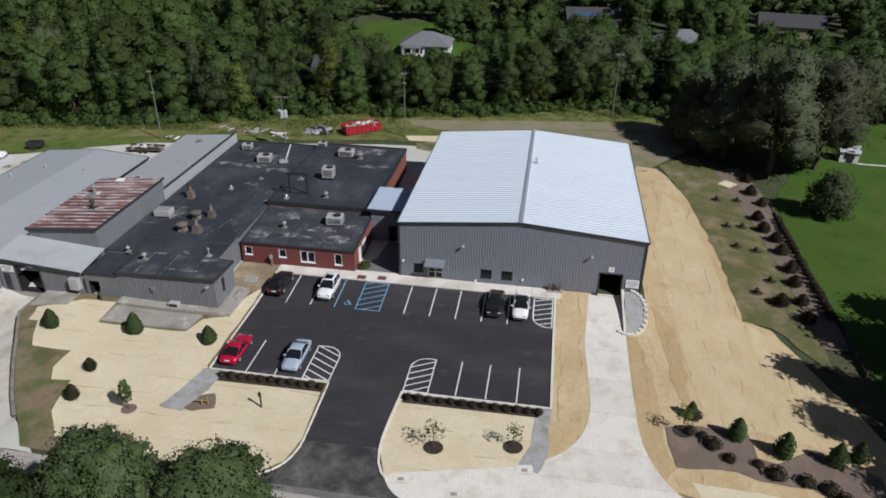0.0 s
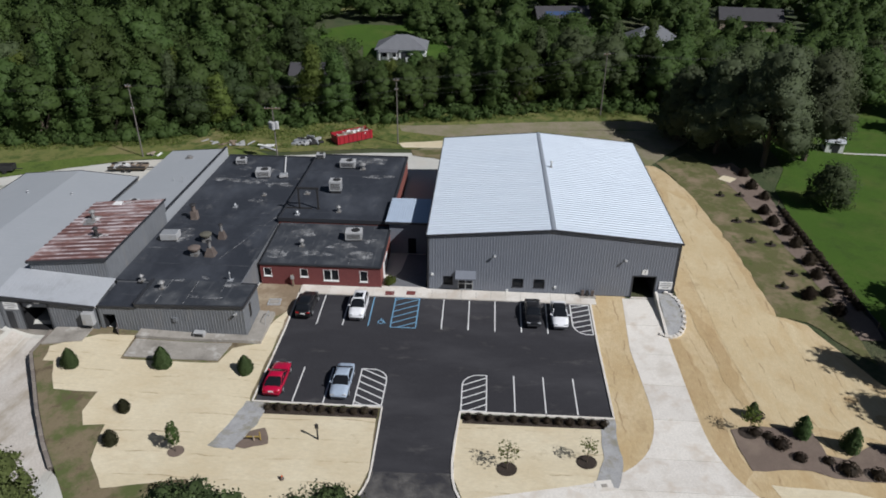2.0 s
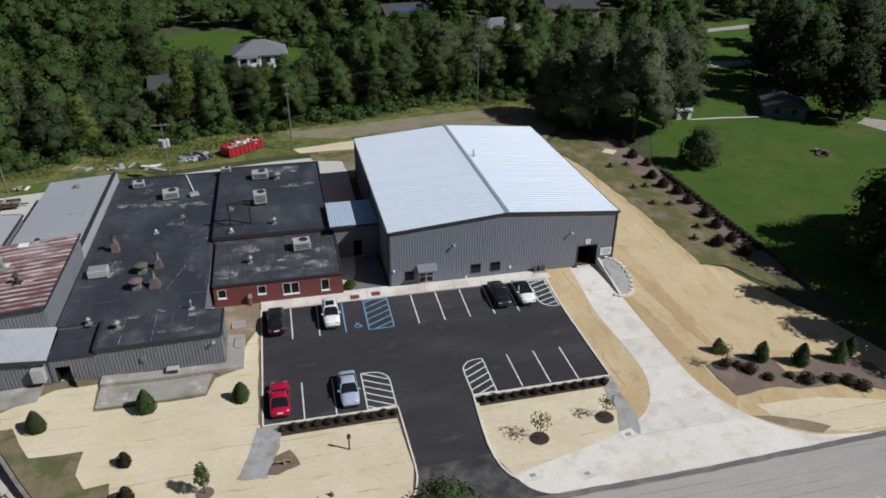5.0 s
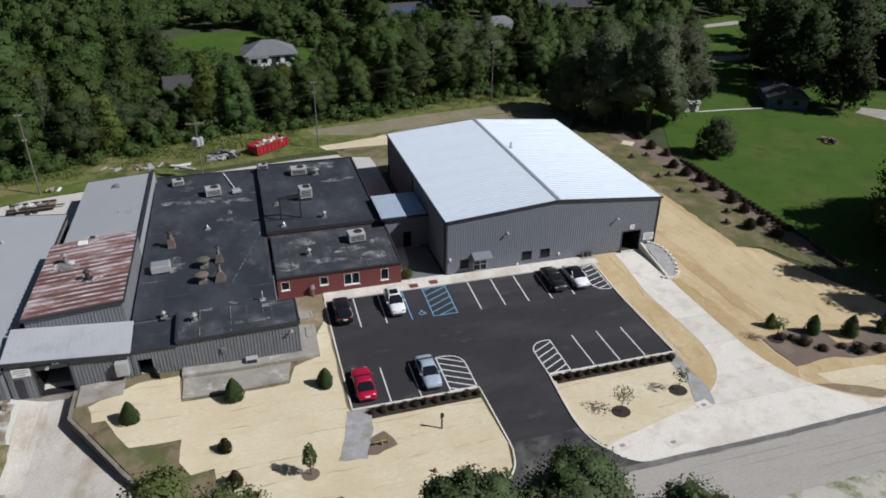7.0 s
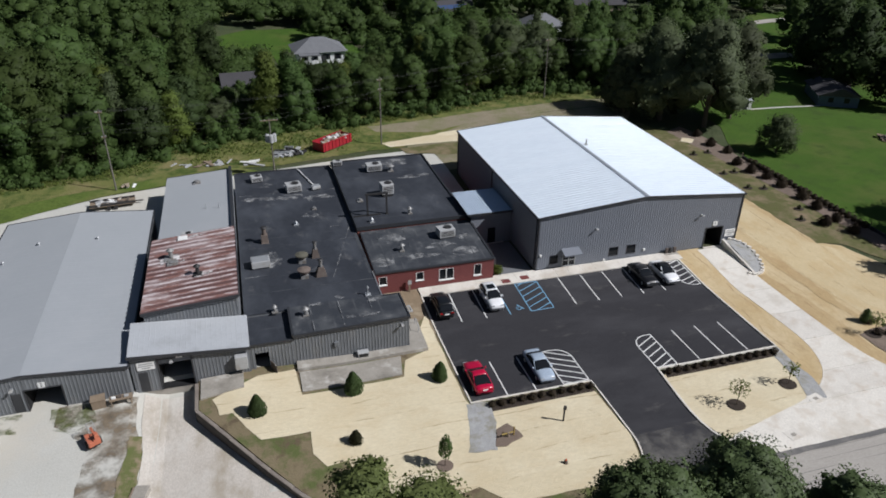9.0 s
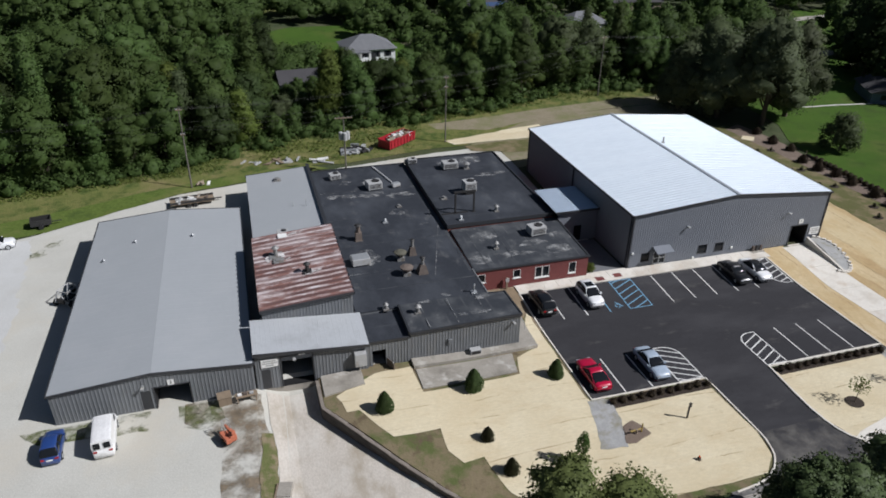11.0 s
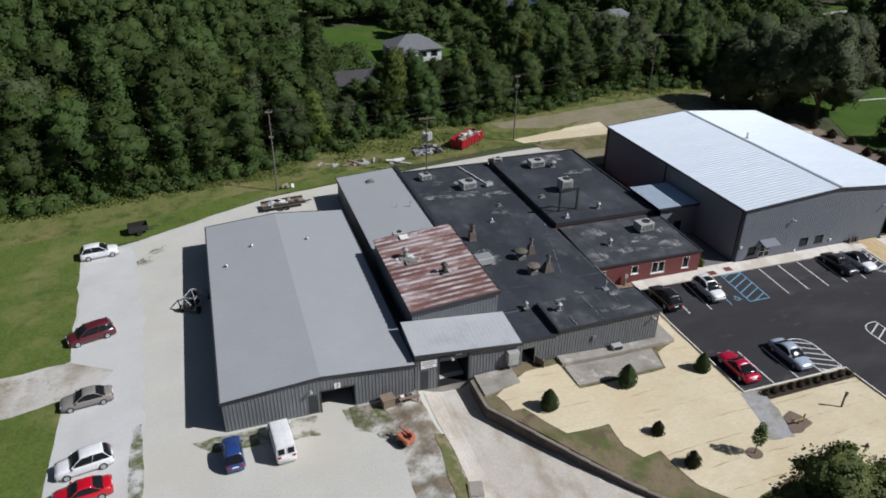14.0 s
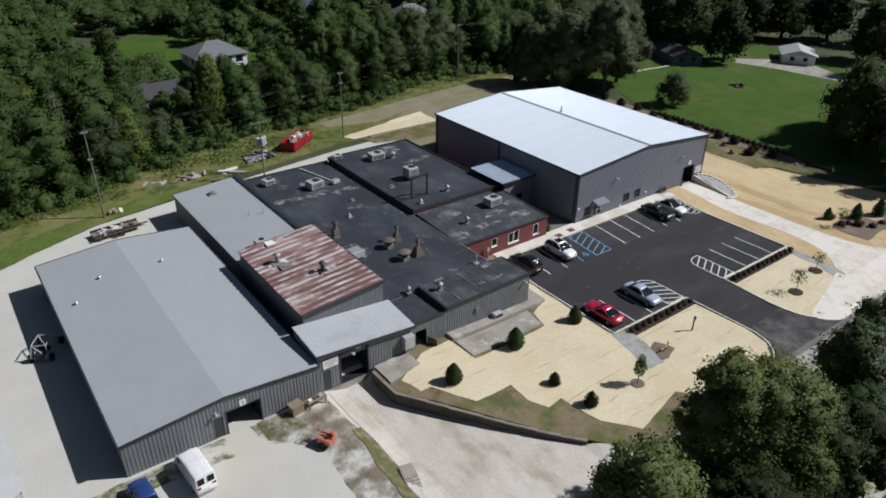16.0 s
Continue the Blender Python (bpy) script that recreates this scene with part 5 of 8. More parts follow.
    part("rusty_roof", bm, M["roof_rust"], t, "rust-streaked corrugated metal roof")
    for q in (((-42.55, -5.72, 2.5), (-33.9, -5.72, 2.5), (-33.9, -5.72, 6.5), (-42.55, -5.72, 5.8)), ((-33.9, -5.72, 2.5), (-33.9, 9.2, 2.5), (-33.9, 9.2, 6.5), (-33.9, -5.72, 6.5)),
              ((-42.55, 9.2, 2.5), (-42.55, -5.72, 2.5), (-42.55, -5.72, 5.8), (-42.55, 9.2, 5.8)), ((-33.9, 9.2, 2.5), (-42.55, 9.2, 2.5), (-42.55, 9.2, 5.8), (-33.9, 9.2, 6.5))):
        part("upper_wall", ribbed(bmesh.new(), *q, 0.305, 0.035, 0.34), M["wall_old"], t)
    part("lower_wall", boxed(-42.5, -33.95, -5.6, 9.1, 0.3, 2.6), M["wall_old"], t)
    part("roof_edge", beam(bmesh.new(), (-42.75, -5.95, 5.93), (-33.75, -5.95, 6.67), 0.08, 0.3), M["trim"], t)
    part("roof_edge", beam(bmesh.new(), (-33.72, -5.95, 6.66), (-33.72, 9.4, 6.66), 0.08, 0.25), M["trim"], t)
    # loading bay
    bm = bmesh.new()
    ribbed(bm, (-43.75, -10.55, 4.5), (-33.3, -10.55, 3.62), (-33.3, -5.75, 4.08), (-43.75, -5.75, 4.98), 0.45, 0.008, 0.12, thick=0.14)
    part("bay_roof", bm, M["roof_pale"], t, "pale grey metal roof of the loading bay")
    ops = [(0.45, 1.25, 0.0, 2.2), (2.3, 5.1, 0.0, 3.3)]
    bm = bmesh.new()
    ribbed(bm, (-43.65, -10.3, 0.25), (-33.42, -10.3, 0.25), (-33.42, -10.3, 3.5), (-43.65, -10.3, 4.38), 0.305, 0.035, 0.34, ops)
    part("bay_front", bm, M["wall_old"], t)
    part("bay_sill", boxed(-43.6, -33.5, -10.24, -10.0, -0.9, 0.245), M["old_concrete"], t)
    part("bay_side", ribbed(bmesh.new(), (-43.65, -5.8, 0.25), (-43.65, -10.3, 0.25), (-43.65, -10.3, 4.38), (-43.65, -5.8, 4.85), 0.305, 0.035, 0.34), M["wall_old"], t)
    part("roof_edge", beam(bmesh.new(), (-43.8, -10.62, 4.56), (-33.25, -10.62, 3.68), 0.1, 0.3), M["trim"], t)
    opening_lining(t, -41.35, -38.55, -10.28, 0.25, 3.55, 5.0)
    part("rolling_door", boxed(-41.35, -38.55, -10.1, -10.05, 2.95, 3.55), M["wall"], t, "half-raised grey rolling door")
    part("door", boxed(-43.2, -42.4, -10.27, -10.22, 0.25, 2.45), M["trim"], t, "dark steel side door")
    frame_y(t, -41.35, -38.55, -10.33, 0.25, 3.55, 0.12, 0.03, M["trim"], sill=False, name="door_frame")
    number_plate(t, "2", -39.5, -10.35, 3.83, 0.55)
    bar_sign(t, -43.15, -41.65, -10.35, 2.75, 3.6)
    wall_lamp(t, -40.2, -10.3, 3.35)
    part("wall_cabinet", boxed(-34.75, -33.65, -10.95, -10.3, 1.5, 2.9, bevel=0.03), M["hvac"], t, "grey metal cabinet on the wall")
    return t


works_building()


def metal_shop():
    t = thing("metal_shop", "long grey metal shop with a low grey gable roof", "metal building")
    x0, x1, y0, y1, zb, ze, xr, zr = -60.4, -43.9, -10.73, 22.3, 0.2, 3.72, -52.2, 4.42
    ops = [(-53.4, -52.6, 0.5, 2.6), (-52.25, -49.35, 0.5, 2.8)]
    loc = [(a - x0, b - x0, c - zb, d - zb) for a, b, c, d in ops]
    # the doorway lies across the middle, so split the front beyond it
    bm = bmesh.new()
    ribbed(bm, (x0, y0, zb), (xr, y0, zb), (xr, y0, zr), (x0, y0, ze), 0.305, 0.035, 0.34, [loc[0], (loc[1][0], xr - x0, loc[1][2], loc[1][3])])
    part("front_wall", bm, M["wall_old"], t)
    bm = bmesh.new()
    ribbed(bm, (xr, y0, zb), (x1, y0, zb), (x1, y0, ze), (xr, y0, zr), 0.305, 0.035, 0.34, [(0.0, ops[1][1] - xr, loc[1][2], loc[1][3])])
    part("front_wall", bm, M["wall_old"], t)
    for q in (((x0, y1, zb), (x0, y0, zb), (x0, y0, ze), (x0, y1, ze)), ((x1, y0, zb), (x1, y1, zb), (x1, y1, ze), (x1, y0, ze)),
              ((x1, y1, zb), (xr, y1, zb), (xr, y1, zr), (x1, y1, ze)), ((xr, y1, zb), (x0, y1, zb), (x0, y1, ze), (xr, y1, zr))):
        part("side_wall", ribbed(bmesh.new(), *q, 0.305, 0.035, 0.34), M["wall_old"], t)
    gable_roof(t, x0, x1, y0, y1, ze + 0.06, xr, zr + 0.06, M["roof_grey"], 0.15, 0.92, 0.008)
    opening_lining(t, -52.25, -49.35, y0 + 0.02, 0.35, 2.8, 5.0)
    frame_y(t, -52.25, -49.35, y0, 0.5, 2.8, 0.1, 0.05, M["trim"], sill=False, name="door_frame")
    part("door", boxed(-53.4, -52.6, y0 + 0.03, y0 + 0.08, 0.4, 2.6), M["trim"], t, "dark steel side door")
    number_plate(t, "3", -50.8, y0 - 0.04, 3.2, 0.55)
    wall_lamp(t, -53.1, y0, 3.15)
    for x, y in ((-55.6, 15.0), (-49.3, 14.8), (-58.6, 11.6)):
        z = zr - 0.085 * abs(x - xr)
        v = part("roof_vent", cyl(bmesh.new(), x, y, z - 0.1, z + 0.32, 0.1), M["steel"], t)
        part("vent_cap", cyl(bmesh.new(), x, y, z + 0.3, z + 0.42, 0.2, 0.08), M["steel"], v)
    return t


metal_shop()


def connector():
    t = thing("connector", "narrow metal passage with a pale ribbed canopy between buildings", "passage", (-3, 11, 0.5))
    o = Vector((3, -11, -0.5))

    def P(name, bm, m, label=""):
        bmesh.ops.translate(bm, verts=bm.verts[:], vec=o)
        return part(name, bm, m, t, label)
    bm = bmesh.new()
    ribbed(bm, (-5.95, 8.2, 4.95), (-0.1, 8.2, 4.95), (-0.1, 15.3, 5.0), (-5.95, 15.3, 5.0), 0.3, 0.04, 0.34, thick=0.1)
    P("canopy_roof", bm, M["canopy_blue"], "pale bluish ribbed metal canopy roof")
    P("front_wall", boxed(-5.5, -0.1, 8.5, 8.6, 0.3, 4.85), M["wall"])
    P("back_wall", boxed(-5.5, -0.1, 15.0, 15.1, 0.3, 4.85), M["wall"])
    P("edge_trim", boxed(-6.0, -0.05, 8.08, 8.18, 4.78, 5.05), M["trim"])
    P("door", boxed(-3.2, -2.2, 8.43, 8.49, 0.6, 2.7), M["glass"], "dark glazed passage door")


connector()


# ---- painted lines ----
def stripe(pts, material, w=0.12, name="parking_line", label="white painted parking line"):
    bm = bmesh.new()
    for (xa, ya), (xb, yb) in zip(pts, pts[1:]):
        n = max(1, int(math.hypot(xb - xa, yb - ya) / 1.0))
        d = Vector((xb - xa, yb - ya, 0)).normalized()
        s = Vector((-d.y, d.x, 0)) * w / 2
        rows = []
        for i in range(n + 1):
            x, y = xa + (xb - xa) * i / n, ya + (yb - ya) * i / n
            rows.append([bm.verts.new(Vector((x, y, land(x, y) + 0.058)) + k * s) for k in (-1, 1)])
        for r, q in zip(rows, rows[1:]):
            bm.faces.new((r[0], q[0], q[1], r[1]))
    bmesh.ops.recalc_face_normals(bm, faces=bm.faces[:])
    if bm.faces[:] and sum(f.normal.z for f in bm.faces) < 0:
        bmesh.ops.reverse_faces(bm, faces=bm.faces[:])
    return tagged(part(name, bm, material), label, "road marking", "parking lines", "structure")


def hatch(x0, x1, y0, y1, material, rounded=None, slope=0.45, gap=0.82, label="white hatched no-parking area"):
    """A hatched box; rounded: 'sw', 'se', 'ne' or 'nw', the corner with a curved outline."""
    w, r = 0.12, min(x1 - x0, 1.6)
    corners = {"sw": (x0, y0), "se": (x1, y0), "ne": (x1, y1), "nw": (x0, y1)}
    pts = []
    for k in ("sw", "se", "ne", "nw"):
        cx, cy = corners[k]
        if k == rounded:
            sx, sy = (1 if cx == x0 else -1), (1 if cy == y0 else -1)
            ox, oy = cx + sx * r, cy + sy * r
            arc = [(ox - sx * r * math.cos(a), oy - sy * r * math.sin(a)) for a in np.linspace(0, math.pi / 2, 7)]
            if k in ("se", "nw"):
                arc = arc[::-1]
            pts += arc if k in ("sw", "ne") else arc
        else:
            pts.append((cx, cy))

    def inside(x, y):
        if not (x0 <= x <= x1 and y0 <= y <= y1):
            return False
        if rounded:
            cx, cy = corners[rounded]
            sx, sy = (1 if cx == x0 else -1), (1 if cy == y0 else -1)
            ox, oy = cx + sx * r, cy + sy * r
            if (x - ox) * sx < 0 and (y - oy) * sy < 0:
                return math.hypot(x - ox, y - oy) < r
        return True
    stripe(pts + pts[:1], material, w, "hatch_outline", label)
    y = y0 - (x1 - x0) * abs(slope)
    while y < y1 + (x1 - x0) * abs(slope):
        run = [(x, y + slope * (x - x0)) for x in np.linspace(x0 + 0.02, x1 - 0.02, 24)]
        run = [p for p in run if inside(*p)]
        if len(run) > 3:
            stripe([run[0], run[-1]], material, 0.13, "hatch_line", label.replace("area", "stripe"))
        y += gap


for x in (-11.45, -8.65, 1.95, 4.8, 7.65, 10.45, 13.25):
    stripe([(x, -1.85), (x, -7.0)], M["line"])
stripe([(-5.9, -1.85), (-5.9, -7.0)], M["blue_line"], label="blue painted parking line")
hatch(-3.5, -0.8, -7.0, -1.85, M["blue_line"], None, 0.5, 1.0, "blue hatched access aisle area")
hatch(15.95, 18.0, -6.9, -1.85, M["line"], "sw", 0.35, 0.85)
for x in (-10.95, -8.1, 9.45, 12.25, 15.1):
    stripe([(x, -14.2), (x, -19.3)], M["line"])
hatch(-5.3, -2.7, -19.3, -14.1, M["line"], "ne", -0.55, 0.95)
hatch(4.55, 6.85, -19.4, -14.3, M["line"], "nw", 0.55, 0.95)


def access_symbol(x, y, s=0.9):
    """The painted wheelchair sign of the accessible bay, as plain strokes."""
    ring = [(x - 0.1 * s + 0.38 * s * math.cos(a), y - 0.25 * s + 0.38 * s * math.sin(a)) for a in np.linspace(2.2, 7.0, 12)]
    for pts in (ring, [(x - 0.15 * s, y + 0.55 * s), (x - 0.1 * s, y), (x + 0.3 * s, y), (x + 0.45 * s, y - 0.5 * s), (x + 0.65 * s, y - 0.45 * s)], [(x - 0.12 * s, y + 0.3 * s), (x + 0.25 * s, y + 0.3 * s)]):
        stripe(pts, M["blue_line"], 0.1, "access_symbol", "blue painted accessible parking symbol")


access_symbol(-4.55, -6.0, 0.75)
for x, y in ((-4.3, -1.1), (-1.9, -0.9)):
    spread("tactile_pad", [(x - 0.5, y - 0.45), (x + 0.5, y - 0.45), (x + 0.5, y + 0.35), (x - 0.5, y + 0.35)], M["brick"], 0.185, "brick-red tactile paving pad", "paving pad", skirt=0.02)


# ---- plants ----
def quads_mesh(name, pos, nrm, size, material, rng, aspect=0.75, extra=None, soft=None):
    """Leaf cards: one small quad for each place and normal. extra: (verts, faces, normals) joined on. soft: the normals by which the cards take light."""
    n = len(pos)
    t = rng.normal(size=(n, 3))
    t -= nrm * (t * nrm).sum(1, keepdims=True)
    t /= np.linalg.norm(t, axis=1, keepdims=True) + 1e-9
    b = np.cross(nrm, t)
    s = size[:, None]
    v = np.stack([pos - t * s * 0.5, pos - b * s * 0.5 * aspect, pos + t * s * 0.5, pos + b * s * 0.5 * aspect], 1).reshape(-1, 3)
    me = bpy.data.meshes.new(name)
    ev, ef, en = extra if extra is not None else (np.zeros((0, 3)), np.zeros((0, 3), int), np.zeros((0, 3)))
    me.vertices.add(len(v) + len(ev))
    me.vertices.foreach_set("co", np.concatenate([v, ev]).ravel().astype(np.float32))
    me.loops.add(4 * n + 3 * len(ef))
    me.loops.foreach_set("vertex_index", np.concatenate([np.arange(4 * n), (ef + 4 * n).ravel()]).astype(np.int32))
    me.polygons.add(n + len(ef))
    me.polygons.foreach_set("loop_start", np.concatenate([np.arange(n) * 4, 4 * n + np.arange(len(ef)) * 3]).astype(np.int32))
    me.update()
    me.validate()
    me.polygons.foreach_set("use_smooth", np.ones(len(me.polygons), bool))
    vn = np.concatenate([np.repeat(nrm if soft is None else soft, 4, 0), en])
    me.normals_split_custom_set_from_vertices(vn.astype(np.float32))
    me.materials.append(material)
    return me


def ico(level):
    bm = bmesh.new()
    bmesh.ops.create_icosphere(bm, subdivisions=level, radius=1.0)
    v, f = np.array([p.co[:] for p in bm.verts]), np.array([[p.index for p in q.verts] for q in bm.faces])
    bm.free()
    return v / np.linalg.norm(v, axis=1, keepdims=True), f


ROUGH_V, ROUGH_F = ico(1)      # 20 faces
ICO_V, ICO_F = ico(2)          # 80 faces


def unit(v):
    return v / (np.linalg.norm(v, axis=-1, keepdims=True) + 1e-9)


def blobs_for(rng, h, r, base, count, taper):
    """Centres and radii of the lumps that make up a crown."""
    out = []
    for i in range(count):
        s = (i + 0.5) / count
        rb = r * rng.uniform(0.30, 0.50) * (1 - 0.45 * taper * s)
        z = base + rb * 0.5 + (h - base - 1.35 * rb) * s
        spread_r = max(0.0, r * (1 - taper * s) * (0.55 + 0.45 * math.sin(math.pi * min(1, s + 0.25))) - rb * 0.7)
        a = i * 2.4 + rng.uniform(-0.6, 0.6)
        q = spread_r * rng.uniform(0.6, 1.0)
        out.append((q * math.cos(a), q * math.sin(a), z, rb))
    out.append((0, 0, base + (h - base) * 0.5, r * 0.5 * (1 - 0.4 * taper)))
    return np.array(out)


def dome_for(rng, h, r, base, count):
    """Lumps of a broad rounded crown with a full top."""
    out = []
    for i in range(count):
        s = (i + 0.5) / count
        rb = r * rng.uniform(0.24, 0.42)
        z = base + rb * 0.5 + (h - base - 1.45 * rb) * s
        a = i * 2.4 + rng.uniform(-0.5, 0.5)
        q = max(0.0, r - rb * 0.85) * math.sqrt(max(0.0, 1 - s ** 2.6)) * rng.uniform(0.7, 1.05)
        out.append((q * math.cos(a), q * math.sin(a), z, rb))
    out.append((0, 0, base + (h - base) * 0.5, r * 0.55))
    return np.array(out)


def knobs_for(rng, blobs, m, lo=0.22, hi=0.46):
    """Smaller tufts that sit on the lumps of a crown."""
    w = blobs[:, 3] ** 2
    k = rng.choice(len(blobs), m, p=w / w.sum())
    d = unit(rng.normal(size=(m, 3)) + (0, 0, 0.25))
    c = blobs[k, :3] + d * blobs[k, 3:] * rng.uniform(0.72, 1.0, (m, 1)) * (1, 1, 0.9)
    return np.concatenate([c, blobs[k, 3:] * rng.uniform(lo, hi, (m, 1))], 1)


def bodies(rng, blobs, k, shape, rough=0.22):
    """The lumps' own uneven bodies, as (verts, faces, normals)."""
    bv, bf = shape
    jit = 1 + rng.uniform(-rough, rough, (len(blobs), len(bv), 1))
    flat = rng.uniform(0.62, 1.0, (len(blobs), 1, 1)) * np.array((0, 0, 1)) + np.array((1, 1, 0)) * rng.uniform(0.9, 1.2, (len(blobs), 1, 3))
    v = (blobs[:, None, :3] + bv[None] * jit * flat * blobs[:, None, 3:] * k).reshape(-1, 3)
    f = (bf[None] + np.arange(len(blobs))[:, None, None] * len(bv)).reshape(-1, 3)
    lo, hi = v.min(0), v.max(0)
    mid, ext = (lo + hi) / 2, (hi - lo) / 2 + 0.01
    mid[2] -= 0.3 * ext[2]
    nn = unit(np.broadcast_to(bv, (len(blobs), *bv.shape)).reshape(-1, 3) * 0.5 + unit((v - mid) / ext ** 2) * 0.6 + rng.normal(size=(len(v), 3)) * 0.15)
    return v, f, nn


def joined(a, b):
    return np.concatenate([a[0], b[0]]), np.concatenate([a[1], b[1] + len(a[0])]), np.concatenate([a[2], b[2]])


def cards_for(rng, blobs, n, leaf_size, reach=(0.74, 1.34), ragged=0.5):
    """Leaf cards over the outer side of the lumps: places, normals, the normals they are lit by, sizes."""
    lo, hi = (blobs[:, :3] - blobs[:, 3:]).min(0), (blobs[:, :3] + blobs[:, 3:]).max(0)
    mid, ext = (lo + hi) / 2, (hi - lo) / 2 + 0.01
    mid[2] -= 0.25 * ext[2]
    w = blobs[:, 3] ** 1.9
    k = rng.choice(len(blobs), 2 * n, p=w / w.sum())
    d = unit(rng.normal(size=(2 * n, 3)) + (0, 0, 0.2))
    pos = blobs[k, :3] + d * blobs[k, 3:] * rng.uniform(*reach, (2 * n, 1)) * (1.05, 1.05, 0.92)
    gap = np.full(2 * n, 9.0)
    for b in blobs:
        gap = np.minimum(gap, np.linalg.norm(pos - b[:3], axis=1) / b[3])
    keep = np.flatnonzero(gap > 0.76)[:n]
    pos, d = pos[keep], d[keep]
    out = unit((pos - mid) / ext ** 2)
    soft = unit(out * 0.60 + d * 0.34 + rng.normal(size=d.shape) * 0.26)
    nrm = unit(soft + rng.normal(size=d.shape) * ragged)
    return pos, nrm, soft, leaf_size * rng.uniform(0.5, 1.3, len(pos))


def crown_mesh(name, rng, blobs, n, leaf_size, material, knobs=30, fine=False, k=0.82, reach=(0.74, 1.34)):
    """A crown: big lumps, tufts on them, and leaf cards over all."""
    tufts = knobs_for(rng, blobs, knobs)
    shape = (ICO_V, ICO_F) if fine else (ROUGH_V, ROUGH_F)
    solid = joined(bodies(rng, blobs, k, shape), bodies(rng, tufts, k, shape))
    pos, nrm, soft, size = cards_for(rng, np.concatenate([blobs, tufts]), n, leaf_size, reach)
    return quads_mesh(name, pos, nrm, size, material, rng, extra=solid, soft=soft)


def trunk_mesh(rng, h, base, r, limbs=5, spread_r=2.0):
    bm = bmesh.new()
    cyl(bm, 0, 0, -0.4, base + (h - base) * 0.55, r * 1.25, r * 0.45, 8)
    for i in range(limbs):
        a = i * 2.1 + rng.uniform(-0.4, 0.4)
        z = base * rng.uniform(0.75, 1.3)
        q = spread_r * rng.uniform(0.5, 0.9)
        p, e = Vector((0, 0, z)), Vector((q * math.cos(a), q * math.sin(a), z + spread_r * rng.uniform(0.7, 1.3)))
        m = p.lerp(e, 0.5) + Vector((0, 0, -0.15))
        tube(bm, p, m, r * 0.4, 6)
        tube(bm, m, e, r * 0.25, 6)
    return bm


def tree(seed, h, r, base, count=14, taper=0.3, n=1500, leaf_size=0.5, material=None, label="", name="tree", trunk_r=0.18, group="", knobs=34, fine=False, dome=False, k=0.82, reach=(0.74, 1.34)):
    """A thing of its own: trunk with limbs, and a crown of lumps, tufts and many leaf cards."""
    rng = np.random.default_rng(seed)
    t = thing(name, label, "tree", group=group)
    part("trunk", trunk_mesh(rng, h, base, trunk_r, 5, r * 0.6), M["bark"], t)
    bl = dome_for(rng, h, r, base, count) if dome else blobs_for(rng, h, r, base, count, taper)
    crown = new("crown", crown_mesh("crown", rng, bl, n, leaf_size, material or LEAVES[0], knobs, fine, k, reach))
    crown.parent = t
    return t


def put(t, x, y, turn=0.0, scale=1.0, lift=0.0, first=False):
    m = pose(x, y, land(x, y) + lift, 0, 0, turn) @ Matrix.Diagonal((scale, scale, scale, 1))
    if first:
        t.matrix_basis = m
        return t
    t.scale = (scale, scale, scale)
    c = copy_thing(t, pose(x, y, land(x, y) + lift, 0, 0, turn))
    return c


TREELINE = [(-220, 36), (-84, 39.6), (-74, 42.0), (-65, 42.3), (-57, 44.0), (-48, 48.0), (-34, 53.0), (-19, 56.0), (0, 58.5), (8, 61), (23, 66), (45, 62), (60, 72), (76, 66), (92, 60), (300, 56)]


def treeline(x):
    return float(np.interp(x, [p[0] for p in TREELINE], [p[1] for p in TREELINE]))


CLEAR = [(-36, 99, -12, 119), (-27, 80, -1, 104), (-24, 140, 6, 154), (-38, 70.5, -24.5, 81), (78, 36, 98, 59), (66, 130, 90, 146), (112, 108, 150, 120), (38, 100, 52, 112), (16, 114, 34, 128), (80, 60, 97, 84), (92, 82, 113, 104), (104, 100, 150, 121), (60, 112, 88, 132)]


def tallest(x, y):
    """How high trees grow: lower below the house on the hill."""
    top = 17.0 - 5.5 * smooth01(-52, -36, x) * (1 - 0.35 * smooth01(2, 14, x))
    if -50 < x < 4 and y > 66:
        top = min(top, max(2.5, 10.0 - 0.38 * (y - 66)) if y < 104 else 7.5)
    if 34 < x < 56 and 82 < y < 104 or 12 < x < 34 and 92 < y < 116:       # below two roofs
        top = min(top, 6.0)
    if 46 < x < 84 and 84 < y < 114:
        top = min(top, 9.0)
    if -40 < x < -26 and 50 < y < 72:
        top = min(top, 4.6)
    return top


def clear(x, y, m=0.0):
    return any(a - m < x < c + m and b - m < y < d + m for a, b, c, d in CLEAR)


def bunch_mesh(name, bunch, material, rng):
    """Many crowns, each (place, cards, bodies), as one mesh."""
    P, N, Q, S = (np.concatenate([c[1][i] + (c[0] if i == 0 else 0) for c in bunch]) for i in range(4))
    V, F, W, at = [], [], [], 0
    for o, _, (v, f, w) in bunch:
        V.append(v + o), F.append(f + at), W.append(w)
        at += len(v)
    return quads_mesh(name, P, N, S, material, rng, extra=(np.concatenate(V), np.concatenate(F), np.concatenate(W)), soft=Q)


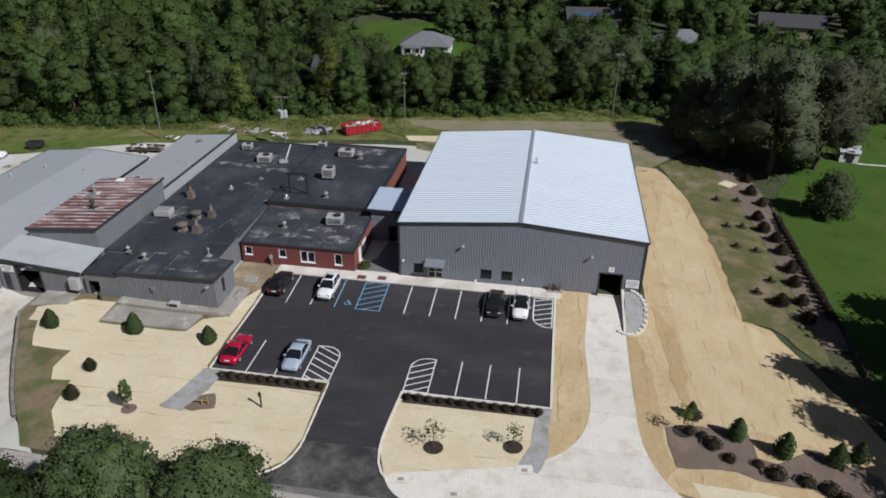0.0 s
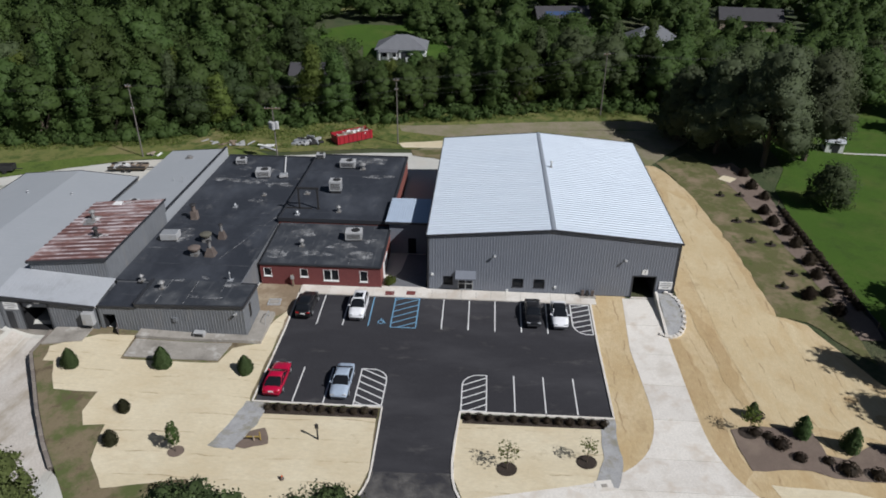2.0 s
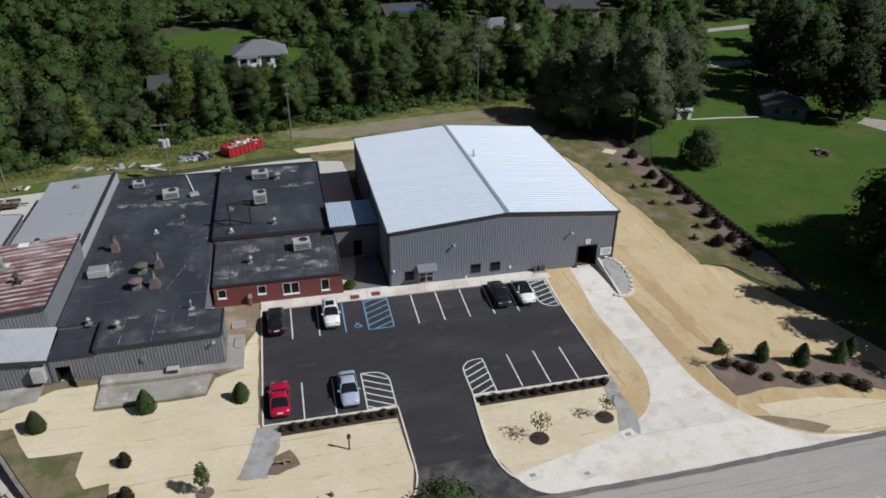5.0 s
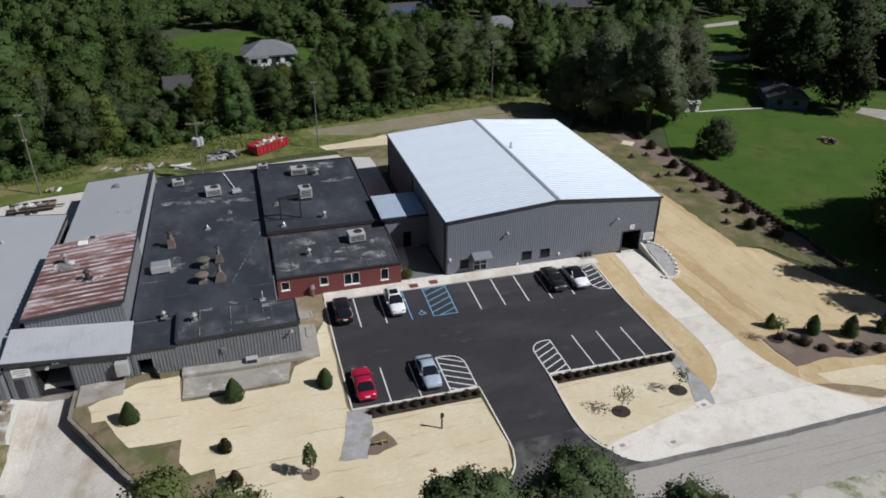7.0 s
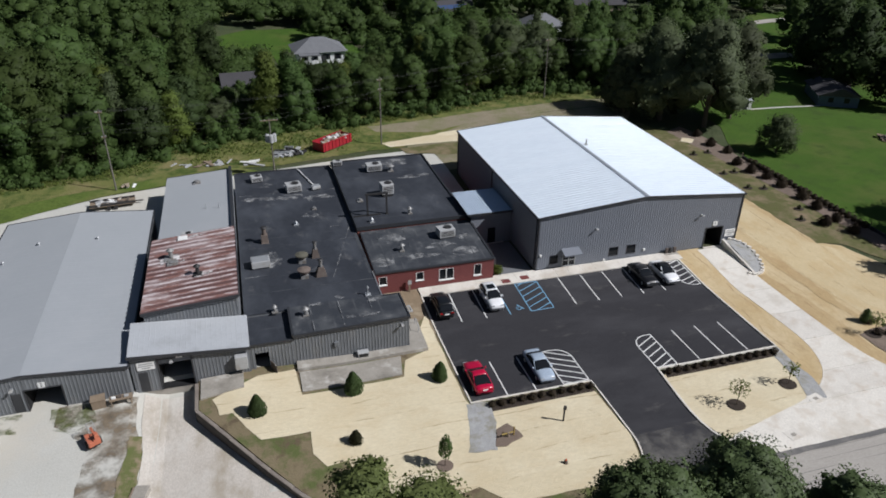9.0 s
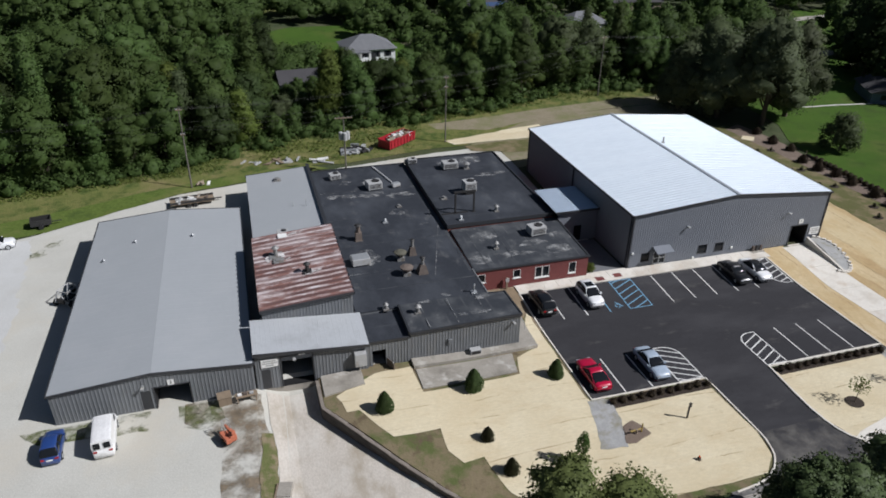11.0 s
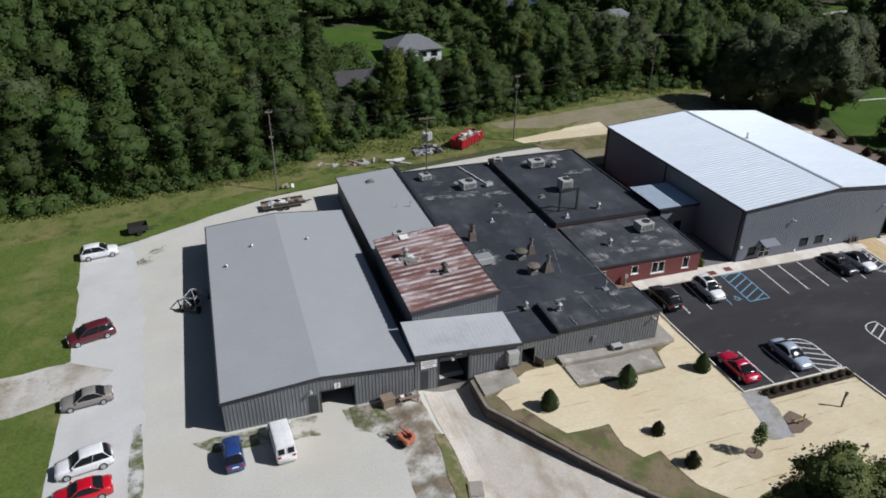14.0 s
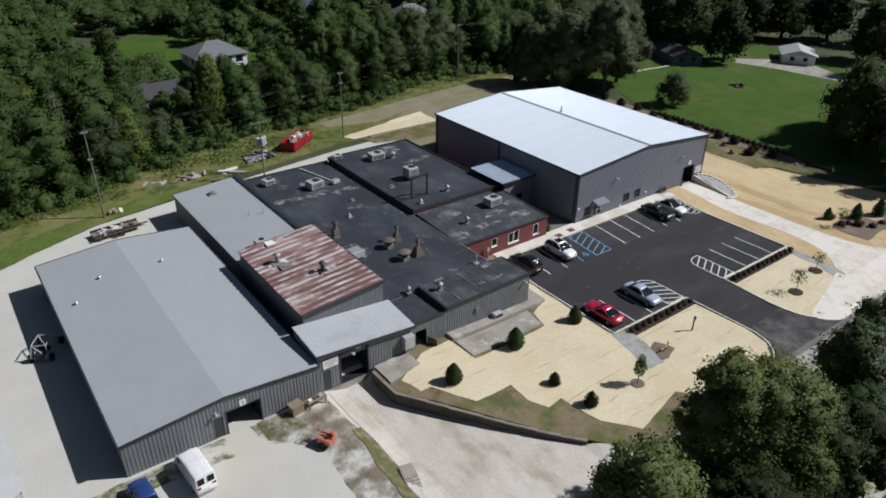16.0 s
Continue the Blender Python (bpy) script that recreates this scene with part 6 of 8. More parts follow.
def forest():
    rng = np.random.default_rng(11)
    kinds = []
    specs = [(13.0, 4.8, 0.8, 20, 0.50, 0), (11.5, 4.8, 0.6, 18, 0.45, 0), (15.0, 4.2, 0.8, 20, 0.70, 0), (11.0, 4.8, 0.8, 18, 0.35, 1), (12.5, 5.2, 1.0, 22, 0.40, 3), (10.5, 3.9, 0.6, 16, 0.55, 2), (15.0, 5.4, 1.2, 24, 0.45, 0), (13.0, 3.8, 0.6, 18, 0.70, 3)]
    names = {0: "green leafy tree at the wood's edge", 1: "dark green leafy tree in the wood", 2: "yellow-green leafy tree at the wood's edge", 3: "grey-green leafy tree in the wood"}
    spots = []
    for _ in range(60000):
        y = rng.uniform(43, 78)
        x = rng.uniform(-125, 62)
        e = treeline(x) + 1.8
        if y < e or y > e + 24 or clear(x, y, -1.0):
            continue
        near = 2.8 if tallest(x, y) < 7 else 4.3 if y < e + 6 else 5.2
        if all((x - a) ** 2 + (y - b) ** 2 > near * near for a, b in spots):
            spots.append((x, y))
            if len(spots) >= 250:
                break
    for i, s in enumerate(specs):
        h, r, base, count, taper, k = s
        t = tree(100 + i, h, r, base, count, taper, 3000, 0.33, LEAVES[k], names[k], "tree", 0.2, "trees at the wood's edge", knobs=60, dome=i in (0, 1, 3, 4, 6))
        kinds.append(t)
    used = [False] * len(kinds)
    for x, y in spots:
        i = int(rng.choice(len(kinds), p=(0.19, 0.18, 0.16, 0.09, 0.12, 0.06, 0.10, 0.10)))
        edge = y < treeline(x) + 5.5
        sc = (rng.uniform(0.68, 0.92) if edge else rng.uniform(0.85, 1.1)) * min(1.15, tallest(x, y) / 13.0)
        if not used[i]:
            used[i] = True
            put(kinds[i], x, y, rng.uniform(0, 360), sc, first=True)
            kinds[i].scale = (sc, sc, sc)
        else:
            keep = kinds[i].matrix_basis.copy()
            put(kinds[i], x, y, rng.uniform(0, 360), sc)
            kinds[i].matrix_basis = keep
    # the woods beyond, joined
    more = []
    for _ in range(60000):
        y = rng.uniform(60, 160)
        x = rng.uniform(-170, 220)
        if x < -60 - 0.95 * (y + 10) or y < treeline(x) + (25 if -125 < x < 62 else 2) or clear(x, y, 1.0):
            continue
        if x > 62 and (55 < x < 122 and y < 63):
            continue
        if all((x - a) ** 2 + (y - b) ** 2 > 30 for a, b in more[-1500:]):
            more.append((x, y))
            if len(more) >= 570:
                break
    bunch = []
    for x, y in more:
        h, r = rng.uniform(0.72, 1.05) * tallest(x, y), rng.uniform(3.6, 5.2)
        bl = dome_for(rng, h, r * 1.08, 1.5, 9) if rng.random() < 0.6 else blobs_for(rng, h, r, 1.5, 8, rng.uniform(0.2, 0.55))
        tf = knobs_for(rng, bl, 12)
        cards = cards_for(rng, np.concatenate([bl, tf]), 560, 0.50)
        bunch.append((np.array((x, y, land(x, y))), cards, joined(bodies(rng, bl, 0.86, (ROUGH_V, ROUGH_F)), bodies(rng, tf, 0.86, (ROUGH_V, ROUGH_F)))))
    tagged(new("far_woods", bunch_mesh("far_woods", bunch, LEAVES[0], rng)), "dense green deciduous woods on the hillside", "woods", kind="stuff")
    # undergrowth along the edge
    bunch = []
    for x in np.arange(-130, 46, 1.1):
        y = treeline(x) + rng.uniform(-1.6, 2.5)
        r = rng.uniform(0.7, 1.6) * (1.3 if x < -48 else 1.0)
        bl = np.array([(0, 0, r * 0.4, r), (rng.uniform(-1, 1), 0.6, r * 0.9, r * 0.7)])
        bunch.append((np.array((x, y, land(x, y))), cards_for(rng, bl, 110, 0.42), bodies(rng, bl, 0.75, (ROUGH_V, ROUGH_F))))
    for _ in range(600):
        x = rng.uniform(-95, 40)
        y = treeline(x) + rng.uniform(1, 62)
        if clear(x, y, -2.0):
            continue
        r = rng.uniform(1.0, 2.2)
        bl = np.array([(0, 0, r * 0.4, r), (rng.uniform(-1.5, 1.5), 0.8, r * 0.8, r * 0.8)])
        bunch.append((np.array((x, y, land(x, y))), cards_for(rng, bl, 60, 0.7), bodies(rng, bl, 0.75, (ROUGH_V, ROUGH_F))))
    tagged(new("undergrowth", bunch_mesh("undergrowth", bunch, LEAVES[0], rng)), "green brush and weeds at the foot of the wood", "undergrowth", kind="stuff")


forest()

# tall single trees in front of the hill yard
for i, (x, y, h, r, base, taper, k) in enumerate(((-40.0, 64.5, 18.0, 4.6, 1.0, 0.62, 0), (-44.5, 59.5, 16.0, 4.8, 0.8, 0.55, 0), (-36.5, 85.0, 11.5, 4.4, 0.8, 0.4, 1), (-26.6, 60.0, 13.2, 3.8, 0.8, 0.45, 2), (-22.4, 60.5, 11.5, 4.0, 0.6, 0.5, 0))):
    t = tree(400 + i, h, r, base, 24, taper, 4600, 0.33, LEAVES[k], "tall leafy tree below the yard on the hill", "tree", 0.25, "trees below the hill yard", knobs=70)
    put(t, x, y, 60 * i, 1.0, first=True)

# big trees on the east boundary and across the street
for i, (x, y, h, r, base, k) in enumerate(((51.0, 41.0, 19.5, 7.6, 3.0, 6), (45.0, 46.5, 17, 6.6, 1.6, 6), (58.6, 44.0, 18, 6.6, 4.0, 6), (40, 52, 13, 5.5, 1.2, 6), (61, 60, 15, 6.0, 2.5, 3), (52, 60, 16, 6.5, 2.5, 3))):
    t = tree(300 + i, h, r, base, 26, 0.25, 7000, 0.34, LEAVES[k], "tall grey-green willow-like tree on the boundary", "large_tree", 0.4, "boundary trees", 110, k=0.8, reach=(0.75, 1.16))
    put(t, x, y, 40 * i, 1.0, first=True)
for i, (x, y, h, r, k) in enumerate(((72.5, 69.0, 13.0, 5.2, 3), (79.0, 71.5, 12.5, 4.8, 0), (76.0, 78.5, 14.0, 5.4, 0), (83.5, 79.0, 12.5, 4.6, 3), (68.0, 63.0, 12.0, 4.6, 6))):
    t = tree(430 + i, h, r, 1.2, 24, 0.3, 2600, 0.5, LEAVES[k], "leafy green tree in the grove behind the lawn", "grove_tree", 0.3, "grove behind the lawn", dome=True)
    put(t, x, y, 65 * i, 1.0, first=True)
for i, (x, y, h, r, k) in enumerate(((58.5, -8.5, 15, 6.0, 0), (54.8, -17.0, 15.5, 4.6, 0), (65, -4, 15, 6.4, 0), (55.4, -24.0, 15.5, 4.8, 0), (69, -10, 16, 6.5, 1), (62, -13, 15, 6.5, 1), (56, -30, 13, 5.5, 1), (72, -2, 13, 5.5, 1))):
    t = tree(320 + i, h, r, 2.0, 18, 0.3, 2600, 0.5, LEAVES[k], "dark green shade tree beside the lawn", "shade_tree", 0.35, "shade trees by the lawn")
    put(t, x, y, 50 * i, 1.0, first=True)
for i, (x, y, h, r, k) in enumerate(((95.2, 41.5, 15, 6.4, 1), (95.5, 53.5, 19, 7.5, 1), (97, 64, 20, 8.5, 1), (110, 60, 21, 9.0, 1), (122, 54, 20, 8.5, 1), (108, 78, 20, 8.0, 1), (132, 48, 17, 7.5, 1), (120, 70, 20, 8.5, 1), (142, 40, 18, 8.0, 1), (136, 60, 19, 8.5, 1), (118, 12, 14, 6.0, 1), (128, 22, 16, 7.0, 1), (112, -6, 14, 6.5, 1), (150, 28, 18, 8.0, 1), (152, 56, 19, 8.5, 1), (126, 2, 15, 7, 1))):
    t = tree(340 + i, h, r, 1.6, 18, 0.3, 2000, 0.7, LEAVES[k], "large dark green shade tree near the houses", "shade_tree", 0.45, "shade trees near the houses")
    put(t, x, y, 50 * i, 1.0, first=True)
for i, (x, y, h, r, k, n) in enumerate(((-27.5, -39.3, 15.1, 3.6, 4, 22000), (-24.4, -40.7, 14.6, 4.4, 4, 20000), (-37.6, -40.3, 14.2, 4.0, 4, 20000), (-6.6, -41.6, 10.0, 3.2, 5, 8000), (-11.4, -40.7, 11.9, 3.5, 5, 14000), (-9.4, -40.8, 12.0, 3.4, 5, 12000),
                                         (-16.0, -43.4, 9.6, 4.0, 1, 9000), (-3.4, -40.6, 11.7, 4.4, 5, 16000), (3.5, -43.0, 9.4, 3.2, 5, 7000), (-41.5, -45.5, 9.5, 4.0, 0, 6000), (-20.0, -42.0, 9.4, 4.0, 1, 9000), (-31.5, -44.5, 11.0, 5.0, 1, 8000))):
    t = tree(360 + i, h, r, 2.4, 30, 0.1, n, 0.205, LEAVES[k], "leafy green street tree across the road" if k not in (1, 5) else "dark green rounded street tree across the road", "street_tree", 0.3, "street trees", 190, True, True, 0.74, (0.70, 1.28))
    put(t, x, y, 70 * i, 1.0, first=True)
t = tree(380, 7.2, 3.4, 0.4, 16, 0.4, 4000, 0.26, LEAVES[3], "rounded grey-green tree standing alone on the lawn", "lawn_tree", 0.15, knobs=60, k=0.7, reach=(0.6, 1.35), dome=True)
put(t, 55.4, 26.5, 0, 1.0, first=True)


def shrub(name, label, category, seed, h, r, cone, n, leaf_size, material, group=""):
    """A small evergreen or bush: cards over a cone or a dome."""
    rng = np.random.default_rng(seed)
    t = thing(name, label, category, group=group)
    part("stem", cyl(bmesh.new(), 0, 0, -0.1, h * 0.4, 0.05, 0.03, 6), M["bark"], t)
    z = rng.uniform(0, 1, n) ** (1.1 if cone else 1.0)
    a = rng.uniform(0, 2 * math.pi, n)
    rr = r * ((1 - z ** 1.9) ** 0.85 * (0.72 + 0.28 * np.minimum(1, z / 0.22)) + 0.05 if cone else np.sqrt(np.maximum(0.02, 1 - (1.6 * z - 0.6) ** 2))) * rng.uniform(0.72, 1.08, n) * (1 + 0.12 * np.sin(3 * a + seed))
    if not cone:
        u = rng.uniform(0, 1, n)
        on_top = rng.uniform(0, 1, n) < 0.55
        rr, z = np.where(on_top, r * np.sqrt(u), rr), np.where(on_top, 0.375 + 0.625 * np.sqrt(1 - u) * rng.uniform(0.85, 1.05, n), z)
    pos = np.stack([rr * np.cos(a), rr * np.sin(a), 0.08 + z * h], 1)
    nrm = np.stack([np.cos(a), np.sin(a), 0.5 + 0 * a], 1) + rng.normal(size=(n, 3)) * 0.5
    nrm /= np.linalg.norm(nrm, axis=1, keepdims=True)
    soft = unit(np.stack([np.cos(a), np.sin(a), (0.35 if cone else 0.2) + 0 * a], 1) + np.array((0, 0, 0.0 if cone else 1.0)) * (z[:, None] > 0.5) + rng.normal(size=(n, 3)) * 0.2)
    low = (0.16 + 0.34 * np.maximum(0, ICO_V[:, 2:])) if cone else 0.0
    cv = ICO_V * (r * 0.78, r * 0.78, h * 0.45) * (1 - 1.2 * low * (ICO_V[:, 2:] > 0) * np.array((1, 1, 0))) + (0, 0, h * 0.42)
    crown = new("foliage", quads_mesh("foliage", pos, nrm, leaf_size * rng.uniform(0.6, 1.3, n), material, rng, extra=(cv, ICO_F, ICO_V), soft=soft))
    crown.parent = t
    return t


def copies(t, places, jitter=True, seed=3):
    rng = np.random.default_rng(seed)
    for i, p in enumerate(places):
        x, y, sc = (*p, 1.0)[:3]
        if jitter:
            sc *= rng.uniform(0.9, 1.1)
        z = bank(x, y) + 0.06
        if i == 0:
            put(t, x, y, rng.uniform(0, 360), sc, z, first=True)
            t.scale = (sc, sc, sc)
        else:
            keep = t.matrix_basis.copy()
            put(t, x, y, rng.uniform(0, 360), sc, z)
            t.matrix_basis = keep


copies(shrub("spruce", "young dense green spruce in the straw lawn", "evergreen", 1, 2.25, 0.86, True, 2200, 0.18, M["needles"], "young spruces"), [(-33.2, -16.5), (-24.6, -15.4, 0.95), (-16.4, -15.6, 0.95)])
copies(shrub("shrub", "dark brown-green upright shrub in the straw lawn", "shrub", 2, 1.75, 0.8, True, 900, 0.18, M["shrub"], "dark shrubs"), [(-25.5, -21.8, 0.82), (-24.8, -25.7, 0.8)])
copies(shrub("hedge_plant", "small dark hedge plant in a mulch strip", "hedge plant", 4, 0.5, 0.4, False, 160, 0.13, M["shrub_purple"], "hedge plants along the lot"),
       [(-12.9 + 0.98 * i, -20.4 + 0.05 * math.sin(3 * i)) for i in range(11)] + [(5.2 + 1.0 * i, -20.5 + 0.05 * math.sin(2 * i)) for i in range(13)])
copies(shrub("evergreen_shrub", "young green conical evergreen in the mulch bed", "evergreen", 5, 2.4, 0.85, True, 1500, 0.18, M["needles"], "bed evergreens"), [(34.1, -20.6), (37.6, -22.0, 0.95), (41.6, -22.4, 1.0), (43.6, -21.6, 0.8), (30.6, -18.4, 0.65)])
copies(shrub("mulch_shrub", "low dark shrub in the mulch bed", "shrub", 6, 0.55, 0.62, False, 300, 0.14, M["shrub_purple"], "low bed shrubs"),
       [(30.9, -18.6, 1.3), (31.9, -22.0, 1.2), (33.0, -23.4), (35.2, -23.6, 0.8), (36.4, -24.6, 1.3), (38.6, -25.0, 1.2), (40.2, -25.6, 1.3), (41.0, -26.6, 1.2), (30.2, -20.6), (31.2, -21.0, 0.8)])
copies(shrub("boundary_shrub", "dark brown-green rounded shrub in the boundary bed", "shrub", 7, 1.35, 0.95, True, 600, 0.19, M["shrub_purple"], "boundary shrubs"),
       [(46.7, 36.8), (46.4, 32.2), (47.2, 28.6), (45.5, 23.7), (45.5, 20.2), (46.4, 17.5), (46.3, 14.1), (46.2, 9.5), (45.8, 6.2), (43.1, 1.5), (45.5, 2.1), (45.1, -1.5)])
copies(shrub("boundary_hedge_plant", "dark dense hedge plant in the boundary row", "hedge plant", 8, 0.8, 0.48, False, 220, 0.15, M["shrub_purple"], "boundary hedge"),
       [(48.2 + (-0.5) * i / 23, 23.8 + (-24.5) * i / 23 + 0.1 * math.sin(5 * i)) for i in range(24)])
for i, (x, y) in enumerate([(43.9, 29.4), (42.9, 20.9), (43.2, 14.1), (43.2, 6.6), (41.0, 29.2), (40.9, 20.8), (41.0, 14.9), (41.0, 3.6)]):
    spread("mulch_disc", wavy([(x + 0.75 * math.cos(a), y + 0.6 * math.sin(a)) for a in np.linspace(0, 2 * math.pi, 13)[:-1]], 0.08, 0.3, 70 + i), M["mulch"], 0.15, "dark disc round a small plant", "mulch")
copies(shrub("bed_seedling", "small green seedling in a dark disc", "seedling", 9, 0.6, 0.28, False, 90, 0.13, M["shrub"], "bed seedlings"), [(43.9, 29.4), (42.9, 20.9), (43.2, 14.1), (43.2, 6.6), (41.0, 29.2), (40.9, 20.8), (41.0, 14.9), (41.0, 3.6)])


def sapling(x, y, h, r, n, material, label, seed, group="saplings", bed="mulch", bed_r=0.85, slim=False):
    """A young tree: thin stem, a loose crown of leaf cards, and its ring of mulch."""
    rng = np.random.default_rng(seed)
    z = land(x, y) + bank(x, y)
    t = thing("sapling", label, "young tree", (x, y, z + 0.08), 0, group)
    part("trunk", cyl(bmesh.new(), 0, 0, -0.1, h * 0.85, 0.045, 0.02, 6), M["bark"], t)
    for i in range(5):
        a, zz = i * 1.9, h * (0.42 + 0.08 * i)
        part("branch", tube(bmesh.new(), (0, 0, zz), (r * 0.7 * math.cos(a), r * 0.7 * math.sin(a), zz + 0.4), 0.018, 5), M["bark"], t)
    bl = np.array([(r * 0.45 * math.cos(i * 2.2), r * 0.45 * math.sin(i * 2.2), h * (0.5 + 0.07 * i), r * 0.5) for i in range(6)])
    if slim:                                     # a narrow, dense, upright crown
        bl = np.array([(0.05 * math.cos(i * 2.2), 0.05 * math.sin(i * 2.2), h * (0.42 + 0.085 * i), r * (1.0 - 0.12 * abs(i - 2))) for i in range(7)])
    pos, nrm, soft, size = cards_for(rng, bl, n, 0.2, (0.3, 1.2), 0.5)
    crown = new("crown", quads_mesh("crown", pos, nrm, size, material, rng, soft=soft))
    crown.parent = t
    ring = wavy([(x + bed_r * math.cos(a), y + 0.94 * bed_r * math.sin(a)) for a in np.linspace(0, 2 * math.pi, 13)[:-1]], 0.06, 0.3, seed)
    spread("mulch_ring", ring, M[bed], 0.14, "dark mulch ring round a young tree", "mulch", extra=bank)


sapling(8.6, -26.2, 2.9, 0.95, 260, LEAVES[2], "thin pale green sapling in a mulch ring", 61)
sapling(15.2, -25.0, 2.7, 0.8, 170, LEAVES[2], "thin pale green sapling in a mulch ring", 62)
sapling(-19.0, -26.2, 3.2, 0.5, 900, LEAVES[0], "slim young green tree in a mulch ring", 63, bed="mulch_pale", bed_r=0.7, slim=True)
sapling(29.6, -20.6, 2.9, 0.9, 260, LEAVES[2], "thin pale green sapling in the mulch bed", 64)


def weeds():
    """Rough grass and weeds as many small upright cards."""
    rng = np.random.default_rng(21)
    P = []
    while len(P) < 9000:
        x = rng.uniform(-120, 46)
        lo = np.interp(x, [-120, -80, -54, -36, -28, -14, -11, 4, 14, 40], [35, 37, 41.2, 43.8, 42.5, 44.6, 55.2, 57.2, 59.5, 61])
        hi = treeline(x) + 1.0
        if hi <= lo:
            continue
        y = lo + (hi - lo) * rng.uniform(0, 1) ** 0.7
        if noise.noise(Vector((x * 0.15, y * 0.25, 3.0))) + 0.35 * rng.uniform(-1, 1) > -0.05:
            P.append((x, y, land(x, y) + 0.22))
    P = np.array(P)
    nrm = rng.normal(size=P.shape) * (0.6, 0.6, 0.4) + (0.3, -0.2, 0.9)
    nrm /= np.linalg.norm(nrm, axis=1, keepdims=True)
    tagged(new("weeds", quads_mesh("weeds", P, nrm, rng.uniform(0.2, 0.45, len(P)), LEAVES[2], rng)), "tufts of tall grass and weeds", "weeds", kind="stuff")


weeds()

# ---- vehicles ----
def loft(bm, sections, close=True):
    """Skin through cross-sections, each a list of as many points."""
    rows = [[bm.verts.new(p) for p in sec] for sec in sections]
    n = len(rows[0])
    for r, q in zip(rows, rows[1:]):
        for i in range(n if close else n - 1):
            bm.faces.new((r[i], r[(i + 1) % n], q[(i + 1) % n], q[i]))
    bm.faces.new(rows[0][::-1])
    bm.faces.new(rows[-1])
    bmesh.ops.recalc_face_normals(bm, faces=bm.faces[:])
    return rows


def car(label, colour, at, turn, kind="sedan", length=4.7, width=1.82, name="car", roof_mat=None, rough=0.3, sunroof=False):
    """A parked car: lofted body, glasshouse, roof, wheels and lights. Its nose points along +x before the turn."""
    t = thing(name, label, "car", (at[0], at[1], land(*at) + 0.07), turn, "parked cars")
    t.scale = (0.96, 0.96, 0.96) if at[0] > -20 else (0.89, 0.9, 0.93)
    L, W = length, width / 2
    body_mat = paint(name + "_paint", colour, rough)
    tall = {"sedan": 1.45, "coupe": 1.30, "suv": 1.74, "minivan": 1.72, "van": 2.1}[kind]
    belt = {"sedan": 0.93, "coupe": 0.84, "suv": 1.06, "minivan": 1.02, "van": 1.2}[kind]
    hood = {"sedan": 0.88, "coupe": 0.80, "suv": 1.03, "minivan": 0.98, "van": 1.12}[kind]
    tail = {"sedan": 0.95, "coupe": 0.88, "suv": 1.06, "minivan": 1.02, "van": 1.2}[kind]
    clear_z = 0.2

    def sec(x, top, w, crown=0.03):
        return [(x, -w * 0.93, clear_z), (x, -w, 0.45), (x, -w, top * 0.82), (x, -w * 0.93, top - 0.03), (x, -w * 0.5, top + crown), (x, w * 0.5, top + crown),
                (x, w * 0.93, top - 0.03), (x, w, top * 0.82), (x, w, 0.45), (x, w * 0.93, clear_z)]
    f = L / 2
    bm = bmesh.new()
    loft(bm, [sec(-f, tail * 0.62, W * 0.84, 0.0), sec(-f + 0.06, tail * 0.9, W * 0.9, 0.0), sec(-f + 0.3, tail, W * 0.97), sec(-f * 0.5, belt, W), sec(0, belt, W), sec(f * 0.38, belt, W),
              sec(f * 0.55, hood, W * 0.99), sec(f - 0.45, hood * 0.95, W * 0.95), sec(f - 0.12, hood * 0.82, W * 0.88, 0.0), sec(f, hood * 0.62, W * 0.78, 0.0)])
    body = part("body", bm, body_mat, t, smooth=True)
    # glasshouse: where the rear window and the windscreen begin and end
    g = {"sedan": (-f * 0.74, -f * 0.36, f * 0.08, f * 0.48), "coupe": (-f * 0.80, -f * 0.26, f * 0.02, f * 0.42), "suv": (-f * 0.97, -f * 0.70, f * 0.06, f * 0.48),
         "minivan": (-f * 0.97, -f * 0.80, f * 0.14, f * 0.60), "van": (-f * 0.985, -f * 0.95, f * 0.42, f * 0.66)}[kind]
    z0, z1 = belt - 0.03, tall
    wb, wt = W * 0.94, W * (0.74 if kind != "van" else 0.86)

    def hoop(x, top, k, w=1.0):
        """A cabin cross-section; k: how far up it has risen from the belt."""
        zz = z0 + (top - z0) * k
        a = wb + (wt - wb) * k
        return [(x, -wb * w, z0), (x, -(wb + a) / 2 * w, (z0 + zz) / 2), (x, -a * w, zz - 0.05 * k), (x, -a * 0.82 * w, zz), (x, -a * 0.4 * w, zz + 0.03 * k), (x, a * 0.4 * w, zz + 0.03 * k),
                (x, a * 0.82 * w, zz), (x, a * w, zz - 0.05 * k), (x, (wb + a) / 2 * w, (z0 + zz) / 2), (x, wb * w, z0)]
    xm = (g[1] + g[2]) / 2
    cab = [hoop(g[0], z1, 0.03, 0.9), hoop(g[0] * 0.6 + g[1] * 0.4, z1, 0.5), hoop(g[1], z1 - 0.05, 0.95), hoop(xm, z1, 1.0), hoop(g[2], z1 - 0.05, 0.97), hoop(g[2] * 0.5 + g[3] * 0.5, z1, 0.52), hoop(g[3], z1, 0.03, 0.93)]
    bm = bmesh.new()
    loft(bm, cab)
